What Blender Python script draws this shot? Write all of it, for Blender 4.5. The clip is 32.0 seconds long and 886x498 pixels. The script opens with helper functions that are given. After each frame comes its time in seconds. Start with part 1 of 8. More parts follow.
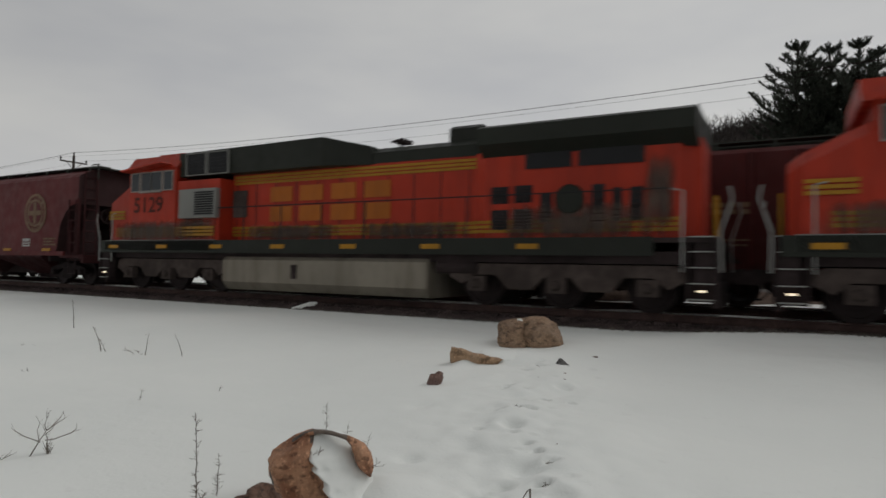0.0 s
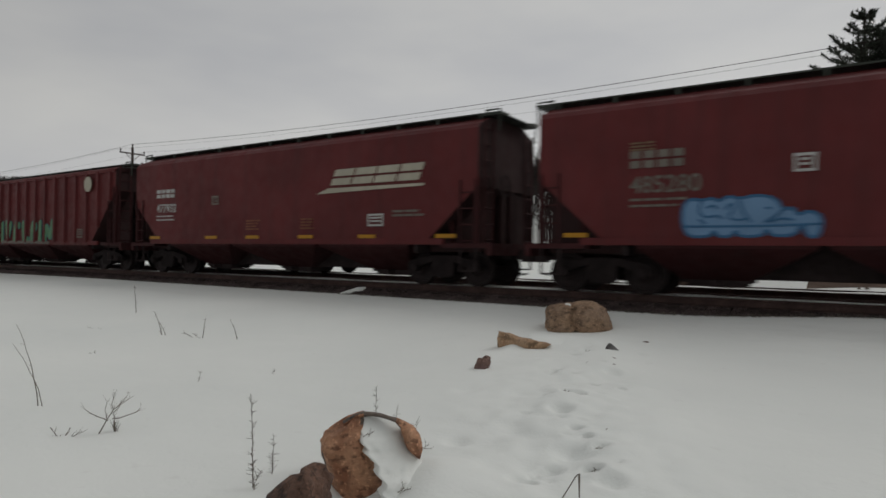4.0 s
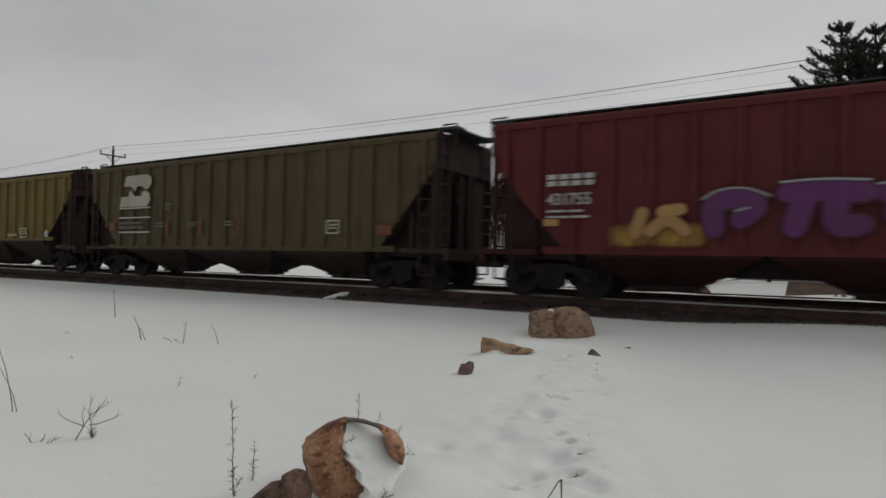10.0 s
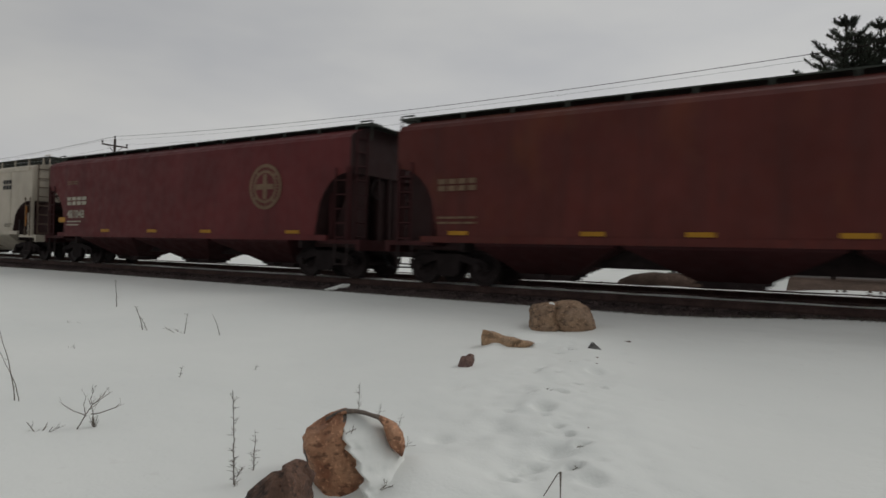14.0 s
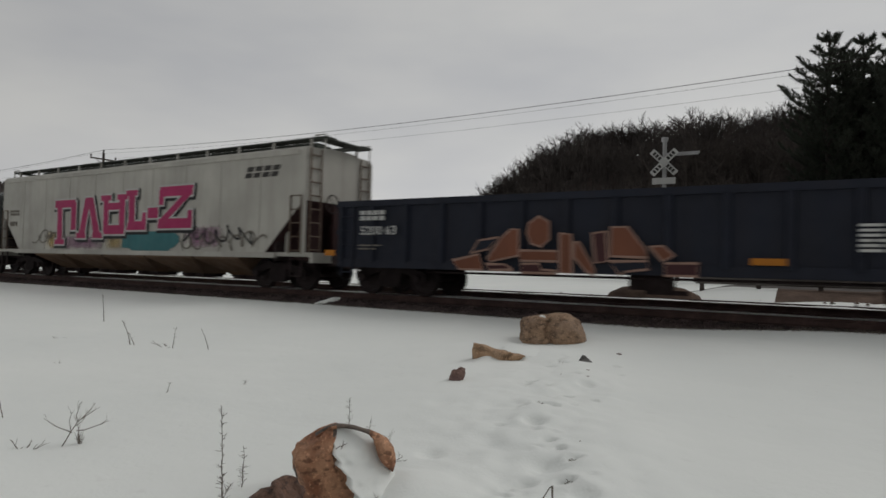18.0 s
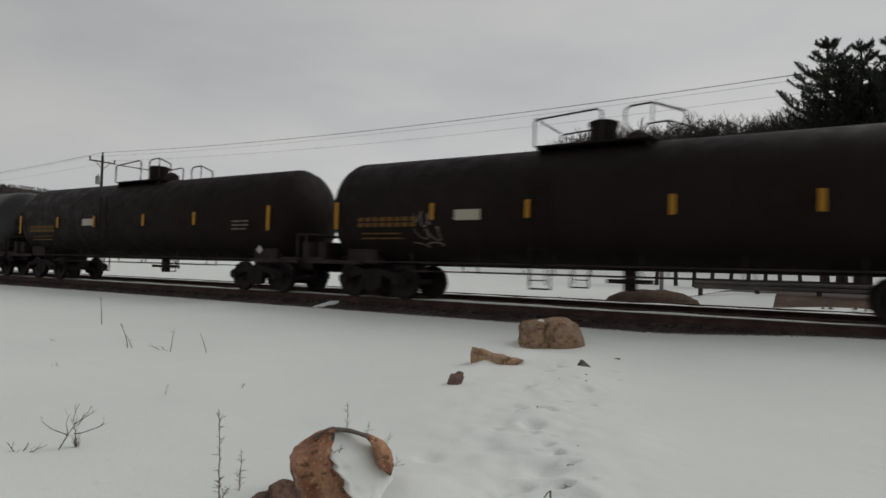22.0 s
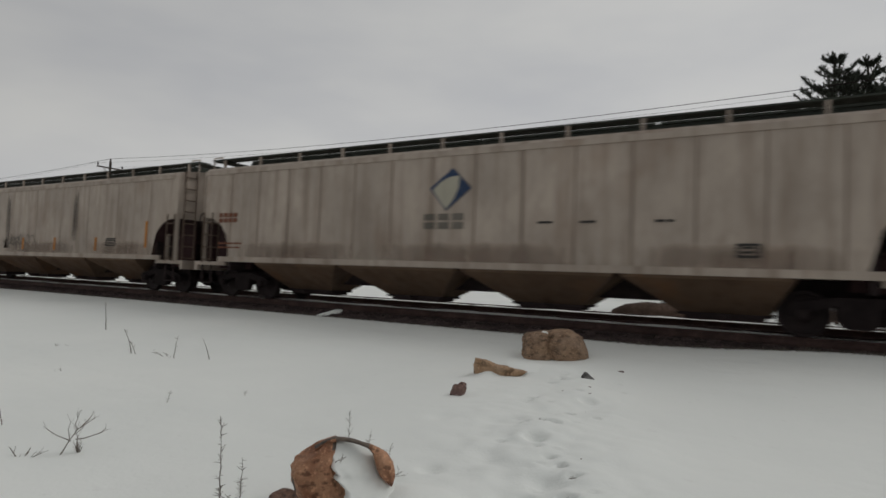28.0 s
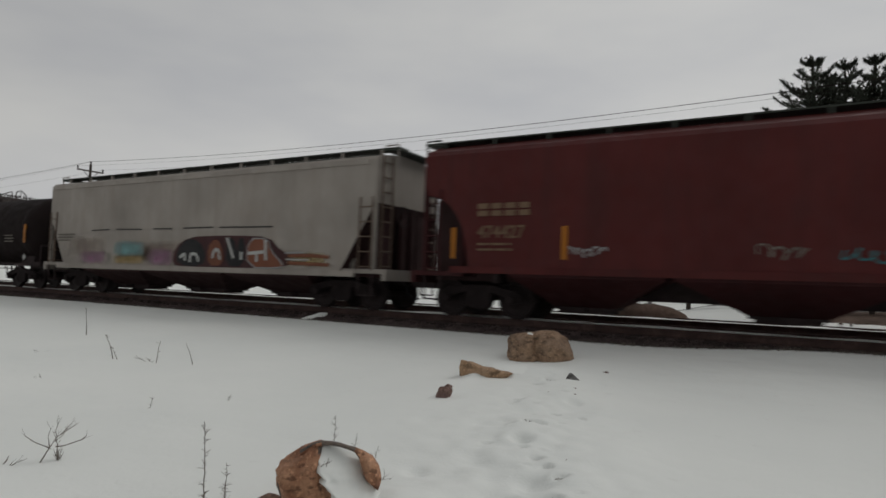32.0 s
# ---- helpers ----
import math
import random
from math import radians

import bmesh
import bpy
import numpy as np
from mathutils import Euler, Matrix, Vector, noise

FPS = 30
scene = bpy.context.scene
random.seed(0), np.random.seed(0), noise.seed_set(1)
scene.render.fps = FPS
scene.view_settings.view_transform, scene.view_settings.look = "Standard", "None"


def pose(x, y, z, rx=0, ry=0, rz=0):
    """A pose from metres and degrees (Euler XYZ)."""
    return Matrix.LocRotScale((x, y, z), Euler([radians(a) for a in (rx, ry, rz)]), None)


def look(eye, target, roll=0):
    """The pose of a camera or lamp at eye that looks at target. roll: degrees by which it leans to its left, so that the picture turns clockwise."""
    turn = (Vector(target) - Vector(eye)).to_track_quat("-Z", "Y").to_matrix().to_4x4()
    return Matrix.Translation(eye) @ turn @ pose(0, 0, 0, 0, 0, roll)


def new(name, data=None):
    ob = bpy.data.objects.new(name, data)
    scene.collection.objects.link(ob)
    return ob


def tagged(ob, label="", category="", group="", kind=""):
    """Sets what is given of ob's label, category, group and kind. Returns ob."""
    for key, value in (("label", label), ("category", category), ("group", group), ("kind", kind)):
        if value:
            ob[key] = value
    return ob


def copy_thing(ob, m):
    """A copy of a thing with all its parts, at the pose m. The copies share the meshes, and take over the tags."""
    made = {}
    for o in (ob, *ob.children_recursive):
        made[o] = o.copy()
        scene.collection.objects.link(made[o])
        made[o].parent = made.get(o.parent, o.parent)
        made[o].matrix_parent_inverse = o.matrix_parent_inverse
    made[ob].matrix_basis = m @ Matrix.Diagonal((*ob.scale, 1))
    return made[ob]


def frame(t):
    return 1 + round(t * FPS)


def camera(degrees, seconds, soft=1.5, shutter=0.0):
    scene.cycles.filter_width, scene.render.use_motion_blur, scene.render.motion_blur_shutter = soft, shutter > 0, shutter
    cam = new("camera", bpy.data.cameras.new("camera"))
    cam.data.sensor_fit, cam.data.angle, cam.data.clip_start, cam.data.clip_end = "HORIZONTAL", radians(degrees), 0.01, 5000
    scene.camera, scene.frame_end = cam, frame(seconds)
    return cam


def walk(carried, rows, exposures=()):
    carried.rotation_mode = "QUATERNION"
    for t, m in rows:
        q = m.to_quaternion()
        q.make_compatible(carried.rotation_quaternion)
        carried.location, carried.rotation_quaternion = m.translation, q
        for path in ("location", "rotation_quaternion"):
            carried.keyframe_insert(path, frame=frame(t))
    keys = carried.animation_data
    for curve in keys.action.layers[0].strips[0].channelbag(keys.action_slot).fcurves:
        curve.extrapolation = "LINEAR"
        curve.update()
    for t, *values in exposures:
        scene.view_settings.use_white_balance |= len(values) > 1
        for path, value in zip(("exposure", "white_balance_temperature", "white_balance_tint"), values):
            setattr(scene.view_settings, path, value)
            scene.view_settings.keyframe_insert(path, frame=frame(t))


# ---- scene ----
# World: x along the tracks (the near train runs towards +x), y away from the viewer, z up from the rail tops.
cam = camera(71.96, 32.0, soft=1.6, shutter=0.25)
PATH = [
    (0.0, pose(0, 0, 0.855, 91.918, -1.165, 28.967)),
    (0.5, pose(0, 0, 0.855, 90.963, -1.122, 29.155)),
    (1.0, pose(0, 0, 0.855, 90.976, -0.703, 29.763)),
    (1.5, pose(0, 0, 0.855, 90.948, -0.540, 29.821)),
    (2.0, pose(0, 0, 0.855, 90.875, -0.594, 31.068)),
    (2.5, pose(0, 0, 0.855, 91.096, -0.183, 32.409)),
    (3.0, pose(0, 0, 0.855, 91.062, 0.233, 33.865)),
    (3.5, pose(0, 0, 0.855, 90.925, 0.450, 33.240)),
    (4.0, pose(0, 0, 0.855, 90.413, -0.740, 33.339)),
    (4.5, pose(0, 0, 0.855, 90.485, -0.654, 33.144)),
    (6.5, pose(0, 0, 0.855, 91.261, -0.364, 33.012)),
    (7.0, pose(0, 0, 0.855, 91.079, -0.099, 32.759)),
    (7.5, pose(0, 0, 0.855, 91.258, -0.147, 32.965)),
    (8.0, pose(0, 0, 0.855, 91.098, 0.129, 33.382)),
    (8.5, pose(0, 0, 0.855, 90.484, -1.303, 33.049)),
    (9.0, pose(0, 0, 0.855, 91.076, -1.475, 34.854)),
    (9.5, pose(0, 0, 0.855, 91.278, -1.238, 33.132)),
    (10.0, pose(0, 0, 0.855, 90.941, -1.090, 31.830)),
    (10.5, pose(0, 0, 0.855, 90.485, -1.191, 31.062)),
    (11.0, pose(0, 0, 0.855, 89.558, -0.811, 29.942)),
    (11.5, pose(0, 0, 0.855, 89.754, -1.015, 29.669)),
    (12.0, pose(0, 0, 0.855, 90.486, -0.728, 31.123)),
    (12.5, pose(0, 0, 0.855, 90.238, -0.610, 31.386)),
    (13.0, pose(0, 0, 0.855, 90.026, -1.070, 31.961)),
    (13.5, pose(0, 0, 0.855, 89.960, -1.513, 32.021)),
    (15.5, pose(0, 0, 0.855, 91.449, -1.232, 31.407)),
    (16.0, pose(0, 0, 0.855, 91.523, -1.223, 31.198)),
    (16.5, pose(0, 0, 0.855, 91.733, -1.072, 30.984)),
    (17.0, pose(0, 0, 0.855, 91.832, -1.361, 31.047)),
    (17.5, pose(0, 0, 0.855, 91.694, -1.461, 31.117)),
    (18.0, pose(0, 0, 0.855, 91.490, -1.337, 31.064)),
    (18.5, pose(0, 0, 0.855, 91.821, -1.401, 30.762)),
    (19.0, pose(0, 0, 0.855, 91.586, -1.775, 30.967)),
    (19.5, pose(0, 0, 0.855, 91.556, -1.921, 31.443)),
    (20.0, pose(0, 0, 0.855, 91.813, -1.416, 31.718)),
    (20.5, pose(0, 0, 0.855, 92.142, -1.216, 31.443)),
    (21.0, pose(0, 0, 0.855, 92.255, -1.318, 31.666)),
    (21.5, pose(0, 0, 0.855, 92.336, -1.269, 31.693)),
    (22.0, pose(0, 0, 0.855, 91.858, -1.553, 30.940)),
    (22.5, pose(0, 0, 0.855, 91.317, -1.800, 30.523)),
    (23.0, pose(0, 0, 0.855, 91.306, -1.525, 30.738)),
    (23.5, pose(0, 0, 0.855, 91.412, -1.448, 31.607)),
    (24.0, pose(0, 0, 0.855, 91.853, -1.535, 31.770)),
    (24.5, pose(0, 0, 0.855, 92.445, -1.676, 31.633)),
    (26.5, pose(0, 0, 0.855, 92.968, -1.875, 31.388)),
    (27.0, pose(0, 0, 0.855, 93.017, -2.166, 31.460)),
    (27.5, pose(0, 0, 0.855, 92.830, -2.123, 31.343)),
    (28.0, pose(0, 0, 0.855, 92.786, -2.305, 31.333)),
    (28.5, pose(0, 0, 0.855, 93.202, -2.322, 30.909)),
    (29.0, pose(0, 0, 0.855, 93.216, -2.293, 30.630)),
    (29.5, pose(0, 0, 0.855, 93.216, -2.372, 30.526)),
    (30.0, pose(0, 0, 0.855, 93.404, -2.572, 30.443)),
    (30.5, pose(0, 0, 0.855, 93.127, -2.660, 30.081)),
    (31.0, pose(0, 0, 0.855, 93.061, -2.427, 29.549)),
    (31.5, pose(0, 0, 0.855, 93.242, -2.512, 29.274)),
    (32.0, pose(0, 0, 0.855, 93.053, -1.938, 29.954)),
]
walk(cam, PATH)

# ---- light: an overcast winter sky ----
world = bpy.data.worlds.new("overcast")
scene.world = world
world.use_nodes = True
wn, wl = world.node_tree.nodes, world.node_tree.links
wn.clear()
w_out = wn.new("ShaderNodeOutputWorld")
w_bg = wn.new("ShaderNodeBackground")
w_sky = wn.new("ShaderNodeTexSky")
w_sky.sky_type = "NISHITA"
w_sky.sun_disc = False
w_sky.sun_elevation = radians(55)
w_sky.sun_rotation = radians(10)
w_bg2 = wn.new("ShaderNodeBackground")
w_bg.inputs["Strength"].default_value = 0.05
w_bw = wn.new("ShaderNodeRGBToBW")
wl.new(w_sky.outputs[0], w_bw.inputs[0])
wl.new(w_bw.outputs[0], w_bg.inputs["Color"])
w_tc = wn.new("ShaderNodeTexCoord")
w_map = wn.new("ShaderNodeMapping")
w_map.inputs["Scale"].default_value = (1.6, 1.6, 5.0)
w_noise = wn.new("ShaderNodeTexNoise")
w_noise.inputs["Scale"].default_value = 1.3
w_noise.inputs["Detail"].default_value = 4.0
w_ramp = wn.new("ShaderNodeValToRGB")
w_ramp.color_ramp.elements[0].position, w_ramp.color_ramp.elements[1].position = 0.32, 0.66
w_ramp.color_ramp.elements[0].color = (0.375, 0.385, 0.405, 1)
w_ramp.color_ramp.elements[1].color = (0.515, 0.515, 0.50, 1)
wl.new(w_tc.outputs["Generated"], w_map.inputs["Vector"])
wl.new(w_map.outputs[0], w_noise.inputs["Vector"])
wl.new(w_noise.outputs["Fac"], w_ramp.inputs["Fac"])
w_dot = wn.new("ShaderNodeVectorMath")
w_dot.operation = "DOT_PRODUCT"
w_dot.inputs[1].default_value = (-0.40, 0.87, 0.29)
wl.new(w_tc.outputs["Generated"], w_dot.inputs[0])
w_glow = wn.new("ShaderNodeMapRange")
w_glow.interpolation_type = "SMOOTHSTEP"
for key, val in (("From Min", 0.62), ("From Max", 1.0), ("To Min", 0.93), ("To Max", 1.07)):
    w_glow.inputs[key].default_value = val
wl.new(w_dot.outputs["Value"], w_glow.inputs["Value"])
w_mul = wn.new("ShaderNodeMix")
w_mul.data_type, w_mul.blend_type = "RGBA", "MULTIPLY"
w_mul.inputs[0].default_value = 1.0
wl.new(w_ramp.outputs[0], w_mul.inputs[6])
wl.new(w_glow.outputs[0], w_mul.inputs[7])
wl.new(w_mul.outputs[2], w_bg2.inputs["Color"])
w_bg2.inputs["Strength"].default_value = 0.84
w_add = wn.new("ShaderNodeAddShader")
wl.new(w_bg.outputs[0], w_add.inputs[0])
wl.new(w_bg2.outputs[0], w_add.inputs[1])
wl.new(w_add.outputs[0], w_out.inputs["Surface"])
sun_data = bpy.data.lights.new("sun", "SUN")
sun_data.energy, sun_data.angle, sun_data.color = 1.0, radians(35), (1.0, 0.98, 0.95)
sun = new("sun", sun_data)
sun.matrix_world = look((30, 50, 55), (-8, 0, 0))
scene.view_settings.exposure = -0.34

# ---- layout ----
Y1, Y2 = 14.59, 18.86          # centre lines of the two tracks
V1, V2 = 16.85, -15.6          # speeds of the two trains, m/s


def ground_z(x, y):
    """Height of the snow and the land."""
    z = -0.62 + 0.30 * min(1.0, max(0.0, (y - 4) / 8.5))
    if x > -3.0 and y > 8:
        f = min(1.0, (x + 3.0) / 4.0)
        z += 0.17 * f * f * (3 - 2 * f) * min(1.0, (y - 8) / 4.0)
    if y > 12.9:
        z -= 0.30 * min(1.0, (y - 12.9) / 0.5)
    if y > 21:
        z += 0.42 * min(1.0, (y - 20.9) / 1.0)
    if y > 45:
        f = min(1.0, max(0.0, (x + 77 + (y - 100) * 0.12) / 42.0))
        z += 24.0 * f * f * (3 - 2 * f) * min(1.0, max(0.0, (y - 72) / 44.0))
    d = math.hypot(x + 920, y - 395)
    if d < 420:
        z += 94 * (0.5 + 0.5 * math.cos(math.pi * d / 420)) ** 0.8
    if y > 200 and x > -100:
        z += 6.0 * min(1.0, (y - 200) / 300)
    r = math.hypot(x, y)
    if r < 30:
        n1 = noise.noise(Vector((x * 0.55, y * 0.55, 0.3)))
        n2 = noise.noise(Vector((x * 1.9, y * 1.9, 4.0)))
        k = 1.0 if y < 11.5 else max(0.0, 1 - (y - 11.5) / 1.2)
        z += k * (0.035 * n1 + 0.012 * n2)
        # the low ridge of rocks and its drift
        for bx0, by0, br, bh in ((-2.10, 3.24, 0.36, 0.125), (-2.42, 2.78, 0.28, -0.09), (-3.74, 7.42, 0.15, 0.07), (-3.5, 8.35, 0.5, 0.06), (-3.75, 9.75, 0.7, -0.045), (-2.75, 8.2, 0.6, 0.05), (-2.35, 7.2, 0.45, 0.05), (-1.75, 5.2, 0.6, 0.07), (-1.3, 4.3, 0.5, 0.05)):
            z += bh * math.exp(-((x - bx0) ** 2 + (y - by0) ** 2) / (br * br))
        ridge = math.exp(-((x + 3.3 - (y - 6) * 0.02) / 1.5) ** 2) * math.exp(-((y - 6.2) / 3.4) ** 2)
        z += 0.07 * k * ridge
        lump = math.exp(-((x + 1.9 + (y - 5) * 0.32) / 0.95) ** 2) * math.exp(-((y - 5.2) / 2.9) ** 2)
        z += lump * (0.04 + 0.05 * noise.noise(Vector((x * 2.1, y * 2.1, 8.0))) + 0.035 * noise.noise(Vector((x * 5.2, y * 5.2, 2.0))))
    else:
        z += 0.25 * noise.noise(Vector((x * 0.02, y * 0.02, 1.0)))
    return z


# ---- materials ----
def nodes_of(mat):
    mat.use_nodes = True
    nt = mat.node_tree
    return nt, nt.nodes["Principled BSDF"]


def mix_rgb(nt, fac, a, b, blend="MIX"):
    n = nt.nodes.new("ShaderNodeMix")
    n.data_type, n.blend_type = "RGBA", blend
    for key, val in ((0, fac), (6, a), (7, b)):
        if hasattr(val, "is_linked"):
            nt.links.new(val, n.inputs[key])
        else:
            n.inputs[key].default_value = val
    return n.outputs[2]


def tex_noise(nt, scale, detail=4, stretch=(1, 1, 1), vary=False):
    tc = nt.nodes.new("ShaderNodeTexCoord")
    mp = nt.nodes.new("ShaderNodeMapping")
    mp.inputs["Scale"].default_value = stretch
    nt.links.new(tc.outputs["Object"], mp.inputs["Vector"])
    tn = nt.nodes.new("ShaderNodeTexNoise")
    tn.inputs["Scale"].default_value, tn.inputs["Detail"].default_value = scale, detail
    if vary:
        tn.noise_dimensions = "4D"
        oi = nt.nodes.new("ShaderNodeObjectInfo")
        mu = nt.nodes.new("ShaderNodeMath")
        mu.operation = "MULTIPLY"
        mu.inputs[1].default_value = 20.0
        nt.links.new(oi.outputs["Random"], mu.inputs[0])
        nt.links.new(mu.outputs[0], tn.inputs["W"])
    nt.links.new(mp.outputs[0], tn.inputs["Vector"])
    return tn.outputs["Fac"]


def ramp(nt, fac, lo, hi, a=0.0, b=1.0):
    n = nt.nodes.new("ShaderNodeMapRange")
    n.inputs["From Min"].default_value, n.inputs["From Max"].default_value = lo, hi
    n.inputs["To Min"].default_value, n.inputs["To Max"].default_value = a, b
    nt.links.new(fac, n.inputs["Value"])
    return n.outputs[0]


def bump(nt, bsdf, fac, strength=0.2, distance=0.02):
    n = nt.nodes.new("ShaderNodeBump")
    n.inputs["Strength"].default_value, n.inputs["Distance"].default_value = strength, distance
    nt.links.new(fac, n.inputs["Height"])
    nt.links.new(n.outputs[0], bsdf.inputs["Normal"])


def c4(c, k=1.0):
    return (c[0] * k, c[1] * k, c[2] * k, 1)


def paint(name, col, rough=0.5, dirt=0.35, dirt_col=None, rust=0.0, rust_col=(0.16, 0.06, 0.02), spec=0.16, dents=0.12):
    """Weathered paint on steel: fading in large patches, runs of grime down the sheet, rust blooms."""
    mat = bpy.data.materials.new(name)
    nt, b = nodes_of(mat)
    dirt_col = dirt_col or tuple(0.30 * q + g for q, g in zip(col, (0.013, 0.010, 0.0095)))
    fade = ramp(nt, tex_noise(nt, 0.55, 3, vary=True), 0.3, 0.7)
    c = mix_rgb(nt, fade, c4(col, 0.64), c4(col, 0.9))
    runs = ramp(nt, tex_noise(nt, 2.0, 5, (1.6, 1.6, 0.14), vary=True), 0.47, 0.78, 0.0, dirt)
    c = mix_rgb(nt, runs, c, c4(dirt_col))
    fine = ramp(nt, tex_noise(nt, 6.0, 4, (1, 1, 0.4)), 0.45, 0.8, 0.0, dirt * 0.3)
    c = mix_rgb(nt, fine, c, c4(dirt_col, 0.8))
    if rust:
        spots = ramp(nt, tex_noise(nt, 0.9, 6, (1, 1, 0.55), vary=True), 0.56, 0.72, 0.0, rust)
        c = mix_rgb(nt, spots, c, c4(rust_col))
    nt.links.new(c, b.inputs["Base Color"])
    nt.links.new(ramp(nt, tex_noise(nt, 3.0, 3), 0.3, 0.7, rough - 0.1, rough + 0.15), b.inputs["Roughness"])
    b.inputs["Specular IOR Level"].default_value = spec
    bump(nt, b, tex_noise(nt, 1.3, 3, (1, 1, 0.6)), dents, 0.03)
    return mat


def plain(name, col, rough=0.6, metal=0.0, scale=6.0, var=0.25, bump_s=0.1, bump_d=0.01, vary=False):
    """A surface with a fine and a coarse variation of its colour."""
    mat = bpy.data.materials.new(name)
    nt, b = nodes_of(mat)
    c = mix_rgb(nt, ramp(nt, tex_noise(nt, scale * 0.15, 3, vary=vary), 0.35, 0.65), c4(col, 1 - var), c4(col, 1 + var))
    c = mix_rgb(nt, ramp(nt, tex_noise(nt, scale, 5), 0.35, 0.7, 0, 0.6), c, c4(col, 1 - 1.2 * var))
    nt.links.new(c, b.inputs["Base Color"])
    b.inputs["Roughness"].default_value, b.inputs["Metallic"].default_value = rough, metal
    b.inputs["Specular IOR Level"].default_value = 0.5 if rough < 0.55 else 0.15
    if bump_s:
        bump(nt, b, tex_noise(nt, scale * 2, 5), bump_s, bump_d)
    return mat


def glow(name, col, strength):
    mat = bpy.data.materials.new(name)
    nt, b = nodes_of(mat)
    b.inputs["Base Color"].default_value = c4(col)
    b.inputs["Emission Color"].default_value = c4(col)
    b.inputs["Emission Strength"].default_value = strength
    return mat


def snow_material():
    mat = bpy.data.materials.new("snow")
    nt, b = nodes_of(mat)
    big = ramp(nt, tex_noise(nt, 0.35, 4), 0.3, 0.7)
    c = mix_rgb(nt, big, (0.745, 0.765, 0.74, 1), (0.795, 0.81, 0.78, 1))
    grit = ramp(nt, tex_noise(nt, 7.0, 6), 0.66, 0.76, 0, 0.25)
    c = mix_rgb(nt, grit, c, (0.62, 0.61, 0.59, 1))
    nt.links.new(c, b.inputs["Base Color"])
    b.inputs["Roughness"].default_value = 0.75
    b.inputs["Specular IOR Level"].default_value = 0.25
    mx = nt.nodes.new("ShaderNodeMath")
    mx.operation = "ADD"
    nt.links.new(tex_noise(nt, 3.0, 5), mx.inputs[0])
    nt.links.new(ramp(nt, tex_noise(nt, 40.0, 3), 0, 1, 0, 0.12), mx.inputs[1])
    bump(nt, b, mx.outputs[0], 0.35, 0.05)
    return mat


def rock_material(name, a, b_col, fine=1.0):
    mat = bpy.data.materials.new(name)
    nt, b = nodes_of(mat)
    c = mix_rgb(nt, ramp(nt, tex_noise(nt, 4.0 * fine, 6), 0.38, 0.62), c4(a), c4(b_col))
    c = mix_rgb(nt, ramp(nt, tex_noise(nt, 9.0 * fine, 8, (1, 1, 1.8)), 0.54, 0.62, 0, 0.75), c, c4(b_col, 0.40))
    c = mix_rgb(nt, ramp(nt, tex_noise(nt, 22.0, 5), 0.52, 0.68, 0, 0.45), c, c4(a, 0.30))
    c = mix_rgb(nt, ramp(nt, tex_noise(nt, 2.6, 5), 0.50, 0.62, 0, 0.45), c, c4((a[0] * 1.25, a[1] * 1.35, a[2] * 1.5)))
    c = mix_rgb(nt, ramp(nt, tex_noise(nt, 40.0, 4), 0.58, 0.66, 0, 0.6), c, c4(a, 1.6))
    nt.links.new(c, b.inputs["Base Color"])
    b.inputs["Roughness"].default_value = 0.85
    bump(nt, b, tex_noise(nt, 11.0, 9), 1.0, 0.07)
    return mat


def stain(name, col, most):
    """A rust stain that fades out towards the rim of its sheet."""
    mat = bpy.data.materials.new(name)
    nt, b = nodes_of(mat)
    tc = nt.nodes.new("ShaderNodeTexCoord")
    mp = nt.nodes.new("ShaderNodeMapping")
    mp.inputs["Location"].default_value = (-1, 0, -1)
    mp.inputs["Scale"].default_value = (2, 0, 2)
    nt.links.new(tc.outputs["Generated"], mp.inputs["Vector"])
    sq = nt.nodes.new("ShaderNodeVectorMath")
    sq.operation = "MULTIPLY"
    nt.links.new(mp.outputs[0], sq.inputs[0])
    nt.links.new(mp.outputs[0], sq.inputs[1])
    ln = nt.nodes.new("ShaderNodeVectorMath")
    ln.operation = "LENGTH"
    nt.links.new(sq.outputs[0], ln.inputs[0])
    fall = ramp(nt, ln.outputs["Value"], 0.0, 1.0, 0.55, -0.15)
    ad = nt.nodes.new("ShaderNodeMath")
    nt.links.new(fall, ad.inputs[0])
    nt.links.new(tex_noise(nt, 3.4, 7, (2.2, 1, 0.3), vary=True), ad.inputs[1])
    mu = nt.nodes.new("ShaderNodeMath")
    mu.operation = "MULTIPLY"
    mu.inputs[1].default_value = most
    nt.links.new(ramp(nt, ad.outputs[0], 0.58, 1.1), mu.inputs[0])
    nt.links.new(mu.outputs[0], b.inputs["Alpha"])
    nt.links.new(mix_rgb(nt, ramp(nt, tex_noise(nt, 2.0, 4), 0.35, 0.65), c4(col, 0.7), c4(col, 1.2)), b.inputs["Base Color"])
    b.inputs["Roughness"].default_value = 0.85
    return mat


SNOW = snow_material()
RUST = stain("rust_stain", (0.20, 0.085, 0.042), 0.42)
BROWNSTAIN = stain("brown_stain", (0.20, 0.13, 0.09), 0.26)
MAUVESTAIN = stain("mauve_spray_haze", (0.30, 0.16, 0.24), 0.6)
TANKLET = paint("faded_amber_lettering", (0.15, 0.078, 0.02), 0.6, 0.5)
NAVY = paint("navy_emblem_paint", (0.040, 0.065, 0.13), 0.5, 0.3)
YELLHAZE = stain("yellow_spray_haze", (0.40, 0.24, 0.05), 0.7)
TEALHAZE = stain("pale_teal_spray_haze", (0.20, 0.36, 0.36), 0.8)
DUST = stain("road_dust", (0.085, 0.055, 0.042), 0.75)
